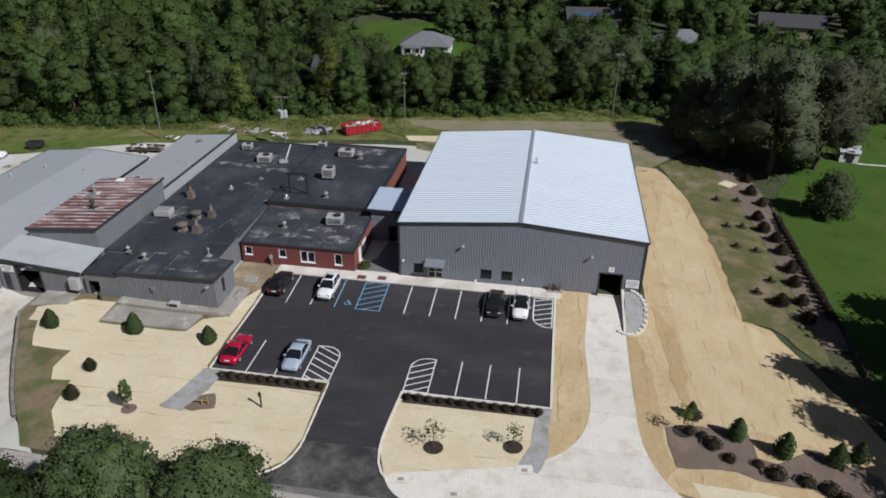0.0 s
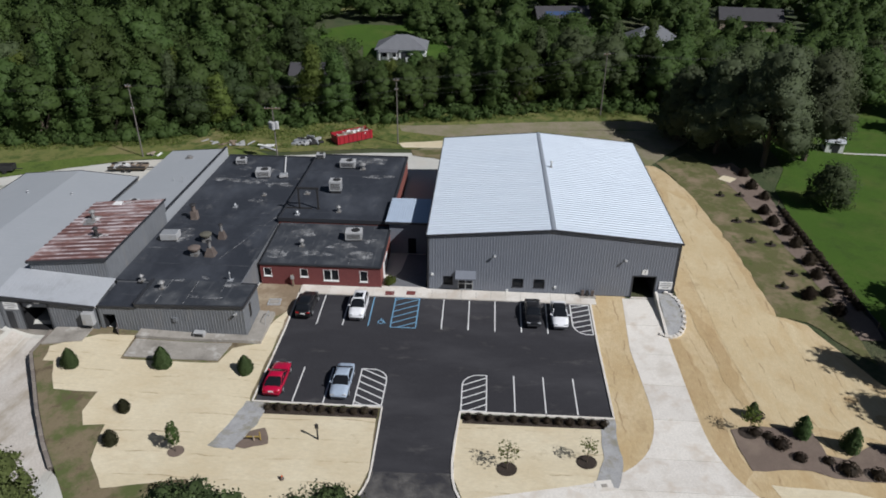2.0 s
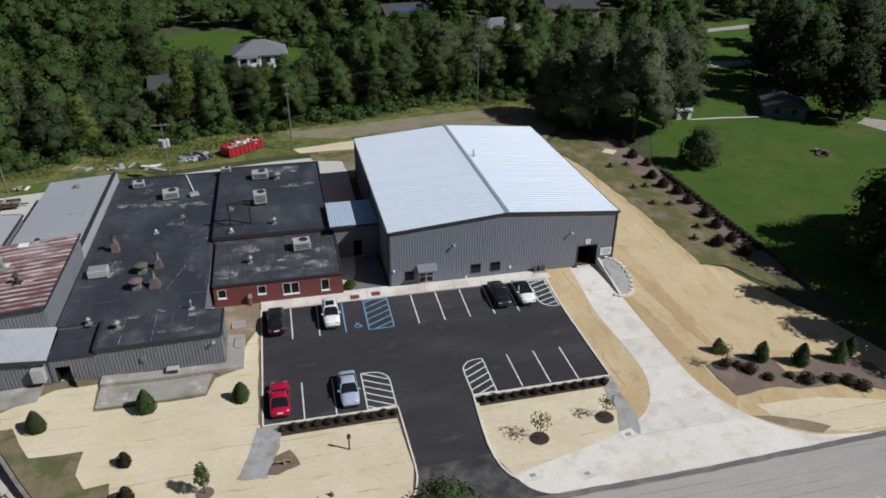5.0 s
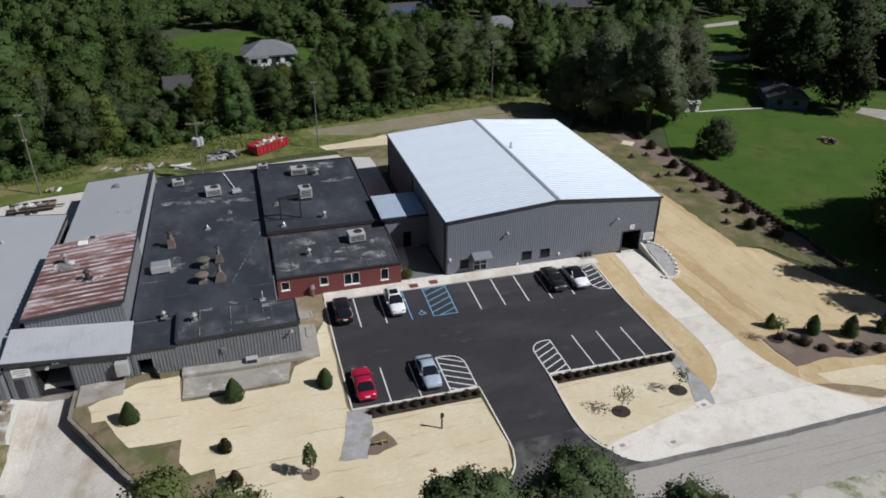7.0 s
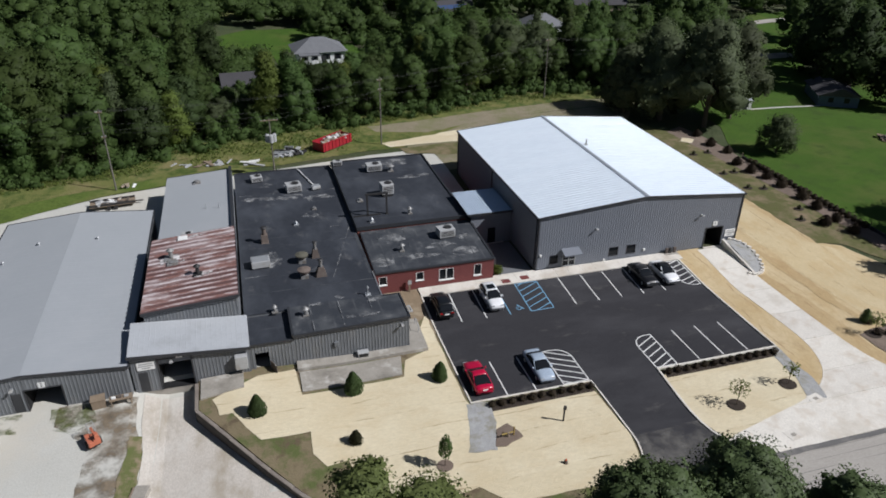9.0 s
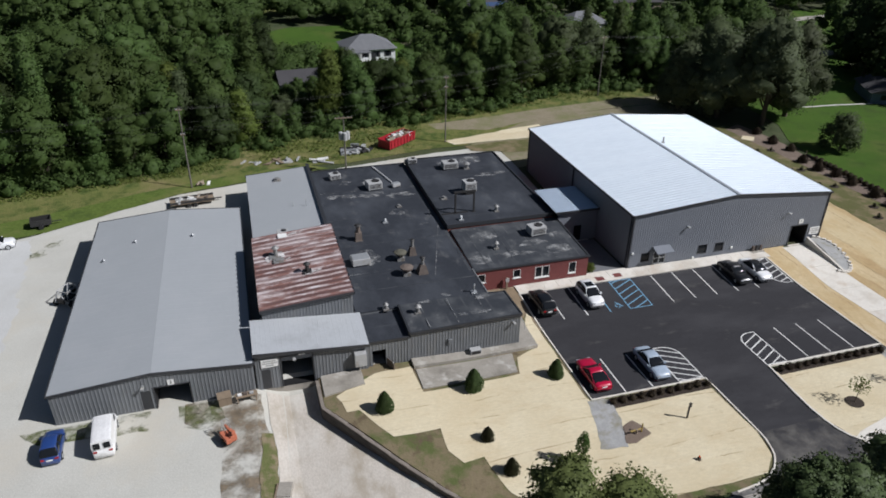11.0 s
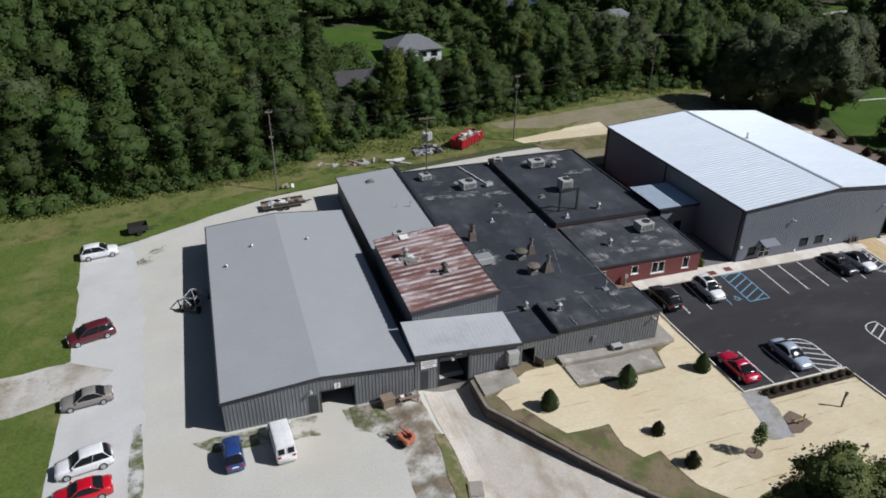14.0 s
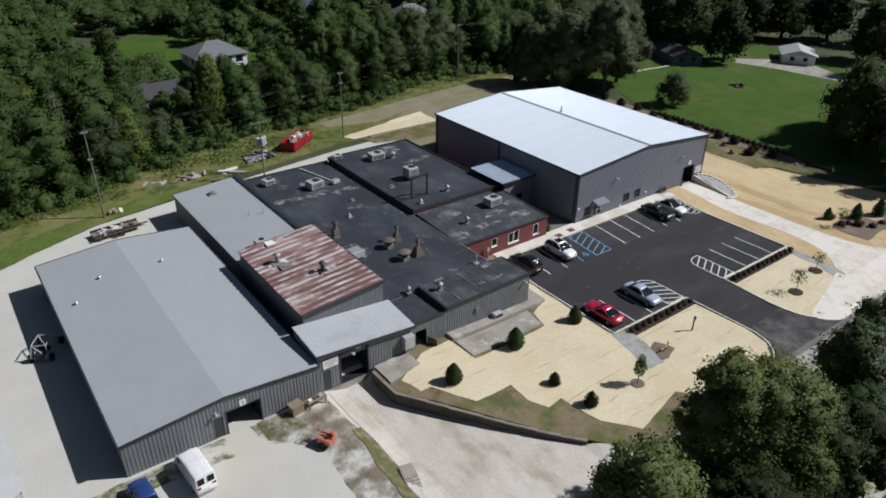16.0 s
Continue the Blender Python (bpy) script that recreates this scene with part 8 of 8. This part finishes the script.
def dumpster():
    t = thing("dumpster", "red open roll-off dumpster heaped with pale debris", "dumpster", (-17.3, 47.6, land(-17.3, 47.6) + 0.1), 38, )
    L, W, h = 3.4, 1.25, 1.5
    for a in ((-L, L, -W, -W + 0.08), (-L, L, W - 0.08, W), (-L, -L + 0.08, -W + 0.08, W - 0.08), (L - 0.08, L, -W + 0.08, W - 0.08)):
        part("side_panel", boxed(*a, 0.15, h), M["red_paint"], t)
    for i in range(8):
        x = -L + 0.45 + i * (2 * L - 0.9) / 7
        for y in (-W - 0.05, W + 0.05):
            part("rib", boxed(x - 0.06, x + 0.06, y - 0.05, y + 0.05, 0.15, h), M["red_paint"], t)
    for y in (-W, W):
        part("top_rail", boxed(-L - 0.03, L + 0.03, y - 0.08, y + 0.08, h, h + 0.12), M["red_paint"], t)
    part("floor_plate", boxed(-L, L, -W, W, 0.05, 0.15), M["dark_steel"], t)
    rng = np.random.default_rng(5)
    for i in range(26):
        x, y, s = rng.uniform(-L + 0.5, L - 0.5), rng.uniform(-W + 0.35, W - 0.35), rng.uniform(0.2, 0.6)
        d = part("debris", boxed(-s, s, -s * 0.6, s * 0.6, -s * 0.3, s * 0.3, bevel=0.03), M[("white", "wood", "siding_tan", "hvac")[i % 4]], t)
        d.matrix_basis = pose(x, y, h - 0.15 + rng.uniform(-0.1, 0.3), rng.uniform(-25, 25), rng.uniform(-25, 25), rng.uniform(0, 180))


dumpster()


def heap(name, label, x, y, n, rx, ry, seed, mats=("steel", "wood", "hvac"), big=1.4, flat=0.12):
    """A loose pile of planks and sheets."""
    t = thing(name, label, "scrap pile", (x, y, land(x, y) + 0.05))
    rng = np.random.default_rng(seed)
    for i in range(n):
        l, w, h = rng.uniform(0.4, big), rng.uniform(0.1, 0.45), rng.uniform(0.04, flat)
        px, py = rng.normal() * rx, rng.normal() * ry
        d = part("piece", boxed(-l, l, -w, w, -h, h), M[mats[i % len(mats)]], t)
        d.matrix_basis = pose(px, py, h + rng.uniform(0, 0.5) * max(0, 1 - abs(px) / (2 * rx + 0.01)), rng.uniform(-8, 8), rng.uniform(-8, 8), rng.uniform(0, 180))


heap("scrap_pile", "heap of grey and white scrap metal on the grass", -24.4, 45.2, 26, 1.6, 1.0, 1, ("steel", "hvac", "dark_steel"), 1.5, 0.25)
heap("plank_pile", "scattered pale planks and pipes on the grass", -36.5, 44.2, 12, 2.6, 0.6, 2, ("hvac", "wood", "hvac"), 1.4, 0.06)
heap("board_pile", "pale boards lying by the pole", -48.8, 38.2, 4, 0.5, 0.4, 3, ("white", "siding_tan"), 0.9, 0.15)
heap("plank_pile", "few pale planks dropped beside the gravel road", -31.0, 42.6, 4, 1.3, 0.4, 4, ("hvac", "white"), 1.3, 0.05)


def flatbed():
    t = thing("flatbed_trailer", "low flatbed trailer loaded with rusty scrap", "trailer", (-50.2, 31.9, land(-50, 31.6) + 0.05), 6)
    t.scale = (0.86, 0.86, 0.86)
    part("deck", boxed(-3.4, 3.4, -1.05, 1.05, 0.6, 0.75), M["wood"], t)
    part("frame_rail", boxed(-3.4, 4.6, -0.1, 0.1, 0.45, 0.598), M["dark_steel"], t)
    for y in (-1.05, 1.05):
        part("side_rail", boxed(-3.4, 3.4, y - 0.04, y + 0.04, 0.75, 1.1), M["dark_steel"], t)
    for x in (-0.6, 0.4):
        for y in (-1.05, 1.05):
            w = part("wheel", cyl(bmesh.new(), 0, 0, -0.1, 0.1, 0.32), M["rubber"], t)
            w.matrix_basis = pose(x, y * 1.12, 0.3, 90)
    rng = np.random.default_rng(8)
    for i in range(16):
        l = rng.uniform(0.3, 1.3)
        d = part("load_piece", boxed(-l, l, -0.15, 0.15, -0.1, 0.1), M[("rust", "white", "hvac", "siding_tan")[i % 4]], t)
        d.matrix_basis = pose(rng.uniform(-2.4, 2.4), rng.uniform(-0.6, 0.6), 0.88 + rng.uniform(0, 0.25), rng.uniform(-10, 10), rng.uniform(-10, 10), rng.uniform(0, 180))


flatbed()


def utility_trailer():
    t = thing("utility_trailer", "small black utility trailer on the grass", "trailer", (-68.9, 29.8, land(-68.9, 29.8) + 0.08), 10)
    for a in ((-1.2, 1.2, -0.8, -0.74), (-1.2, 1.2, 0.74, 0.8), (-1.2, -1.14, -0.74, 0.74), (1.14, 1.2, -0.74, 0.74)):
        part("side_panel", boxed(*a, 0.5, 1.2), M["dark_steel"], t)
    part("floor_plate", boxed(-1.2, 1.2, -0.8, 0.8, 0.42, 0.5), M["dark_steel"], t)
    part("drawbar", boxed(1.2, 2.4, -0.06, 0.06, 0.42, 0.52), M["dark_steel"], t)
    for y in (-0.95, 0.95):
        w = part("wheel", cyl(bmesh.new(), 0, 0, -0.1, 0.1, 0.32), M["rubber"], t)
        w.matrix_basis = pose(0, y, 0.3, 90)


utility_trailer()


def buggy():
    """A bare tube-framed buggy in the shop's shade."""
    t = thing("tube_buggy", "bare white tube-framed buggy in the shop's shade", "buggy", (-62.3, 10.2, land(-62.3, 10.2) + 0.06), 62)
    bm = bmesh.new()
    P = {k: Vector(v) for k, v in dict(a=(-1.6, -0.8, 0.5), b=(1.6, -0.7, 0.5), c=(1.6, 0.7, 0.5), d=(-1.6, 0.8, 0.5), e=(-1.2, -0.65, 1.65), f=(0.5, -0.6, 1.7), g=(0.5, 0.6, 1.7), h=(-1.2, 0.65, 1.65), i=(1.9, -0.4, 0.9), j=(1.9, 0.4, 0.9)).items()}
    for k in ("ab", "bc", "cd", "da", "ef", "fg", "gh", "he", "ae", "dh", "bf", "cg", "bi", "cj", "ij", "fi", "gj", "ah", "eg"):
        tube(bm, P[k[0]], P[k[1]], 0.05, 6)
    part("tube_frame", bm, M["hvac"], t)
    part("seat", boxed(-0.7, 0.1, -0.5, 0.5, 0.5, 0.75, bevel=0.05), M["rubber"], t)
    part("engine", boxed(-1.7, -0.8, -0.4, 0.4, 0.45, 0.95, bevel=0.05), M["dark_steel"], t)
    for x in (-1.3, 1.4):
        for y in (-0.95, 0.95):
            w = part("wheel", cyl(bmesh.new(), 0, 0, -0.13, 0.13, 0.38), M["rubber"], t)
            w.matrix_basis = pose(x, y, 0.36, 90)


buggy()


def boom_lift():
    """A small tub lift folded down: a grey tub, a faded orange boom and a pale tube frame."""
    red = paint("faded_orange", (0.50, 0.15, 0.08), 0.7)
    t = thing("towable_lift", "small faded orange and grey towable lift on the gravel", "lift", (-46.4, -16.5, land(-46.4, -16.5) + 0.06), -65)
    part("chassis", boxed(-0.75, 0.75, -0.35, 0.35, 0.3, 0.48, bevel=0.03), M["dark_steel"], t)
    part("tub", boxed(-0.5, 0.85, -0.5, -0.05, 0.45, 0.9, bevel=0.04), red, t)
    part("engine_cover", boxed(-0.2, 0.85, -0.1, 0.45, 0.48, 1.05, bevel=0.06), red, t)
    part("boom", beam(bmesh.new(), (-0.85, 0.2, 1.12), (0.75, 0.2, 1.22), 0.16, 0.18), red, t)
    part("boom_head", boxed(0.6, 0.85, 0.05, 0.35, 1.05, 1.5, bevel=0.03), red, t)
    part("drawbar", beam(bmesh.new(), (-0.75, 0, 0.42), (-1.35, 0.05, 0.4), 0.09, 0.09), M["hvac"], t)
    for x in (-0.85, -0.35):
        part("frame_hoop", tube(bmesh.new(), (x, 0.45, 0.5), (x, 0.45, 1.65), 0.025), M["hvac"], t)
        part("frame_hoop", tube(bmesh.new(), (x, -0.05, 0.9), (x, -0.05, 1.65), 0.025), M["hvac"], t)
        part("frame_rail", tube(bmesh.new(), (x, 0.45, 1.65), (x, -0.05, 1.65), 0.025), M["hvac"], t)
    for y in (0.45, -0.05):
        part("frame_rail", tube(bmesh.new(), (-0.85, y, 1.65), (-0.35, y, 1.65), 0.025), M["hvac"], t)
    for y in (-0.52, 0.52):
        w = part("wheel", cyl(bmesh.new(), 0, 0, -0.09, 0.09, 0.3), M["rubber"], t)
        w.matrix_basis = pose(0.1, y, 0.3, 90)


boom_lift()


def ramp_steps():
    """The raised end of the strip beside the ramp, with shallow steps down."""
    t = thing("concrete_steps", "old concrete landing with shallow steps beside the ramp", "steps", (-42.45, -22.9, land(-42.45, -22.9)), -14)
    part("landing", boxed(-0.55, 0.55, -0.55, 0.9, -0.4, 0.36, bevel=0.03), M["old_concrete"], t)
    for i in range(4):
        part("step", boxed(-0.55 + 0.02 * i, 0.55, -0.86 - 0.31 * i, -0.555 - 0.31 * i, -0.4, 0.28 - 0.085 * i, bevel=0.02), M["old_concrete"], t)
    part("edge_board", boxed(-0.66, -0.56, -1.85, 0.7, -0.4, 0.40), M["wood"], t)


ramp_steps()


def crates():
    t = thing("wooden_crate", "small wooden crate by the shop wall", "crate", (-46.6, -11.6, land(-46.6, -11.6) + 0.06), 8)
    part("box", boxed(-0.55, 0.55, -0.45, 0.45, 0, 0.85, bevel=0.02), M["wood"], t)
    part("lid", boxed(-0.6, 0.6, -0.5, 0.5, 0.85, 0.92), M["wood"], t)
    t = thing("work_bench", "rough work bench with loose parts on it", "bench", (-44.7, -11.7, land(-44.7, -11.7) + 0.06), 4)
    part("bench_top", boxed(-0.95, 0.95, -0.35, 0.35, 0.6, 0.68), M["wood"], t)
    for x in (-0.8, 0.8):
        for y in (-0.28, 0.28):
            part("leg", boxed(x - 0.05, x + 0.05, y - 0.05, y + 0.05, 0, 0.6), M["wood"], t)
    for i, x in enumerate((-0.6, -0.1, 0.45)):
        part("loose_part", boxed(x - 0.18, x + 0.18, -0.15, 0.12, 0.68, 0.82 + 0.08 * (i % 2), bevel=0.02), M[("white", "rust", "hvac")[i]], t)


crates()


def small_yard_things():
    t = thing("condenser_unit", "pale air conditioner on the concrete footing", "air conditioner", (-22.8, -10.55, land(-22.8, -10.55) + 0.55))
    part("casing", boxed(-0.55, 0.55, -0.32, 0.32, 0.0, 0.5, bevel=0.03), M["hvac"], t)
    part("grille", boxed(-0.45, 0.45, -0.345, -0.322, 0.08, 0.42), M["dark_steel"], t)
    t = thing("back_door_step", "concrete doorstep with a handrail by the wing", "doorstep", (-17.2, -7.4, land(-17.2, -7.4) + 0.1))
    part("step", boxed(-0.7, 0.7, -0.8, 0.8, 0, 0.35, bevel=0.02), M["old_concrete"], t)
    part("handrail", tube(bmesh.new(), (0.6, -0.75, 1.2), (0.6, 0.75, 1.2), 0.03), M["steel"], t)
    for y in (-0.75, 0.75):
        part("rail_post", tube(bmesh.new(), (0.6, y, 0.3), (0.6, y, 1.2), 0.03), M["steel"], t)
    for x, y, l in ((-9.4, -28.5, "orange-red survey cap in the straw"),):
        t = thing("marker_cap", l, "marker", (x, y, land(x, y) + 0.08))
        part("cap", cyl(bmesh.new(), 0, 0, -0.02, 0.3, 0.2, 0.12, 10), M["rust"], t)
        part("knob", cyl(bmesh.new(), 0, 0, 0.3, 0.42, 0.09, 0.06, 8), M["orange"], t)
    t = thing("sign_post", "thin dark sign post in the straw lawn", "post", (-7.5, -23.9, land(-7.5, -23.9) + 0.06))
    part("post", boxed(-0.06, 0.06, -0.06, 0.06, -0.1, 1.75), M["dark_steel"], t)
    part("plate", boxed(-0.16, 0.16, -0.09, -0.062, 1.3, 1.75), M["dark_steel"], t)
    t = thing("gas_valve", "yellow gas valve riser in a dug pit", "gas valve", (-12.9, -24.5, land(-12.9, -24.5) + 0.14))
    part("riser", cyl(bmesh.new(), 0, 0, -0.1, 0.5, 0.08), M["siding_tan"], t)
    part("cross_pipe", tube(bmesh.new(), (-0.6, 0, 0.4), (0.6, 0.1, 0.4), 0.08), paint("yellow_pipe", (0.30, 0.215, 0.06), 0.6), t)
    part("upright", tube(bmesh.new(), (0.55, 0.1, 0.0), (0.55, 0.1, 0.9), 0.07), bpy.data.materials["yellow_pipe"], t)
    for x, y in ((16.3, -27.4), (6.6, -30.0), (11.0, -30.8)):
        t = thing("catch_basin", "concrete drain inlet with a dark grate", "drain", (x, y, land(x, y) + 0.09), 10)
        part("frame", boxed(-0.7, 0.7, -0.55, 0.55, -0.05, 0.012), M["concrete"], t)
        part("grate", boxed(-0.24, 0.24, -0.16, 0.16, 0.012, 0.03), M["old_concrete"], t)
    t = thing("utility_meter", "grey meters and pipes low on the warehouse wall", "meter", (18.1, -0.15, land(18, -0.2) + 0.15))
    part("pad", boxed(-0.9, 0.9, -0.45, 0.3, -0.1, 0.06), M["old_concrete"], t)
    for x in (-0.6, -0.1, 0.5):
        part("meter", boxed(x - 0.16, x + 0.16, -0.1, 0.16, 0.06, 0.75, bevel=0.02), M[("rust", "dark_steel", "hvac")[int(x * 2 + 2) % 3]], t)
    t = thing("conduit_run", "grey conduit and post by the brick wall", "conduit", (-15.6, -0.3, land(-15.6, -0.3) + 0.09))
    part("post", boxed(-0.09, 0.09, -0.09, 0.09, -0.05, 1.5), M["wood"], t)
    part("box", boxed(-0.2, 0.2, -0.16, -0.09, 1.0, 1.45), M["hvac"], t)
    t = thing("ground_hatch", "square steel hatch frame set in the dirt", "hatch", (-16.9, -3.6, land(-16.9, -3.6) + 0.09), 4)
    part("lid", boxed(-0.55, 0.55, -0.45, 0.45, -0.05, 0.05), M["old_concrete"], t)
    for q in ((-0.7, 0.7, -0.6, -0.47), (-0.7, 0.7, 0.47, 0.6), (-0.7, -0.57, -0.47, 0.47), (0.57, 0.7, -0.47, 0.47)):
        part("frame_bar", boxed(*q, -0.05, 0.10), M["hvac"], t)
    t = thing("planter_bush", "leafy green bush at the office corner", "shrub", (-4.6, 0.9, land(-4.6, 0.9)))
    rng = np.random.default_rng(77)
    bl = np.array([(0, 0, 0.45, 0.5), (0.3, 0.4, 0.4, 0.42), (-0.1, 0.7, 0.35, 0.4)])
    pos, nrm, soft, size = cards_for(rng, bl, 420, 0.2)
    o = new("foliage", quads_mesh("foliage", pos, nrm, size, LEAVES[2], rng, extra=bodies(rng, bl, 0.9, (ICO_V, ICO_F)), soft=soft))
    o.parent = t


small_yard_things()
for i, (x, y) in enumerate(((40.6, -15.5), (42.2, -18.0))):
    spread("bare_patch", wavy([(x + 0.6 * math.cos(a), y + 0.55 * math.sin(a)) for a in np.linspace(0, 6.28, 9)[:-1]], 0.15, 0.4, 30 + i), M["straw_brown"], 0.13, "small brown bare round patch in the straw", "bare patch")
spread("sand_heap", wavy([(42.2, 35.2), (43.6, 36.6), (45.2, 35.4), (43.8, 33.8)], 0.15, 0.6, 40), M["straw"], 0.14, "small pale sheet of straw matting", "straw mat")


def boundary_fence():
    """The dark silt fence along the neighbour's lawn."""
    t = thing("silt_fence", "low black silt fence on stakes along the boundary", "fence")
    pts = [(48.3, 26 - 3.0 * i) for i in range(13)]
    for (xa, ya), (_, yb) in zip(pts, pts[1:]):
        bm = bmesh.new()
        box(bm, xa - 0.03, xa + 0.03, yb, ya, land(xa, ya) - 0.1, land(xa, ya) + 0.45)
        part("panel", bm, M["trim"], t)
    for x, y in pts:
        part("stake", boxed(x - 0.1, x - 0.04, y - 0.03, y + 0.03, land(x, y) - 0.1, land(x, y) + 1.0), M["wood"], t)


boundary_fence()


# ---- houses beyond ----
def house(name, label, x, y, w, d, h, roof_h, wall_mat, roof_mat, turn=0.0, hip=False, porch=False, windows=3, category="house", base=0.0, solar=False, over=0.5):
    """A house with walls, a pitched roof, windows and a door; its front faces -y before the turn."""
    t = thing(name, label, category, (x, y, land(x, y) + base), turn)
    a, b = w / 2, d / 2
    part("wall", boxed(-a, a, -b, b, -1.0, h), M[wall_mat], t)
    bm = bmesh.new()
    o = over
    lo = [bm.verts.new(p) for p in ((-a - o, -b - o, h - 0.1), (a + o, -b - o, h - 0.1), (a + o, b + o, h - 0.1), (-a - o, b + o, h - 0.1))]
    k = (a - b * 0.9) if hip and a > b else (a + o)
    hi = [bm.verts.new((-k, 0, h + roof_h)), bm.verts.new((k, 0, h + roof_h))]
    bm.faces.new((lo[0], lo[1], hi[1], hi[0]))
    bm.faces.new((lo[2], lo[3], hi[0], hi[1]))
    bm.faces.new((lo[1], lo[2], hi[1]))
    bm.faces.new((lo[3], lo[0], hi[0]))
    bm.faces.new(lo[::-1])
    bmesh.ops.recalc_face_normals(bm, faces=bm.faces[:])
    roof = part("roof", bm, M[roof_mat], t)
    for i in range(windows):
        cx = -a + w * (i + 0.7) / (windows + 0.4)
        win = part("window", boxed(cx - 0.45, cx + 0.45, -b - 0.03, -b - 0.005, h * 0.38, h * 0.8), M["glass"], t)
        for s in (-1, 1):
            part("shutter", boxed(cx + s * 0.62 - 0.14, cx + s * 0.62 + 0.14, -b - 0.05, -b - 0.005, h * 0.36, h * 0.82), M["trim"], win)
    for yy in (-b * 0.4, b * 0.4):
        for s in (-1, 1):
            part("window", boxed(s * a - 0.02 + 0.005 * s, s * a + 0.02 + 0.005 * s, yy - 0.5, yy + 0.5, h * 0.38, h * 0.8), M["glass"], t)
    part("door", boxed(a * 0.1 - 0.5, a * 0.1 + 0.5, -b - 0.04, -b - 0.005, 0.0, 2.1), M["trim"], t)
    if porch:
        pr = part("porch_roof", boxed(-a * 0.9, -a * 0.1, -b - 2.2, -b - 0.05, h - 0.35, h - 0.15), M[roof_mat], t)
        for xx in (-a * 0.85, -a * 0.5, -a * 0.15):
            part("porch_post", boxed(xx - 0.1, xx + 0.1, -b - 2.1, -b - 1.9, -0.6, h - 0.35), M["white"], pr)
        part("porch_deck", boxed(-a * 0.9, -a * 0.1, -b - 2.2, -b - 0.05, -0.6, 0.05), M["white"], pr)
    if solar:
        for i in range(5):
            pn = bmesh.new()
            x0 = -a * 0.7 + i * a * 0.28
            s = roof_h / (b + o)
            vs = [pn.verts.new((xx, yy, h - 0.1 + (b + o + yy) * s + 0.06)) for xx, yy in ((x0, -b * 0.8), (x0 + a * 0.26, -b * 0.8), (x0 + a * 0.26, -b * 0.15), (x0, -b * 0.15))]
            pn.faces.new(vs)
            part("solar_panel", pn, M["solar"], roof)
    return t


house("white_house", "white sided house with a grey hip roof on the hill", -13.6, 93.4, 10.8, 9.0, 2.8, 2.3, "siding", "shingle", 2, True, True, 4)
house("white_cottage", "small white cottage with a dark roof among trees", -30.6, 75.5, 7.5, 6.5, 2.5, 1.8, "siding", "shingle_dark", 4, False, False, 3)
house("blue_house", "blue sided ranch house with a dark roof", 87.5, 49.6, 11, 7.5, 2.4, 1.5, "siding_blue", "shingle_dark", 62, False, False, 3)
house("garden_shed", "small white garden shed with a grey roof", 65.4, 49.6, 2.8, 3.2, 1.9, 0.8, "white", "roof_pale", -10, False, False, 1, "shed", over=0.2)
house("garage", "white detached garage with a pale grey roof", 113.0, 32.6, 9, 7.5, 2.3, 1.2, "siding", "roof_pale", 34, False, False, 2, "garage")
house("tan_house", "tan house with a dark red-brown roof", 78, 138, 16, 9, 2.8, 2.6, "siding_tan", "shingle_dark", -8, False, False, 3)
house("grey_house", "grey roofed house half hidden by trees", 45, 106, 11, 8, 2.8, 2.6, "siding", "shingle", 10, True, False, 2)
house("solar_house", "dark house with blue solar panels on its roof", 24.5, 121, 13, 8, 2.8, 2.4, "siding_tan", "shingle_dark", 8, False, False, 2, solar=True)
spread("far_road", wavy([(108, 111), (128, 114.5), (156, 118), (156, 121), (126, 117.6), (108, 114)], 0.3, 3), M["road"], 0.15, "pale road beyond the trees", "road", step=4)
spread("far_drive", wavy([(90, 80), (104, 80), (106, 84), (92, 85)], 0.3, 2), M["old_concrete"], 0.14, "pale concrete drive between the trees", "driveway", step=3)
spread("garage_drive", wavy([(97, 39.5), (101, 30), (103, 17), (102, 8), (107, 8), (109, 20), (112, 27), (110, 35), (101, 42)], 0.3, 2), M["old_concrete"], 0.12, "pale concrete driveway by the garage", "driveway", step=3)
spread("shed_path", wavy([(66.5, 47.4), (74, 47.0), (82, 46.0), (82, 46.6), (74, 47.7), (66.5, 48.0)], 0.1, 2), M["gravel"], 0.12, "narrow pale garden path", "path", step=3)
heap("fire_pit", "heap of brown rubble on the lawn", 79.5, 27.0, 14, 0.8, 0.6, 9, ("rust", "wood"), 0.6, 0.25)
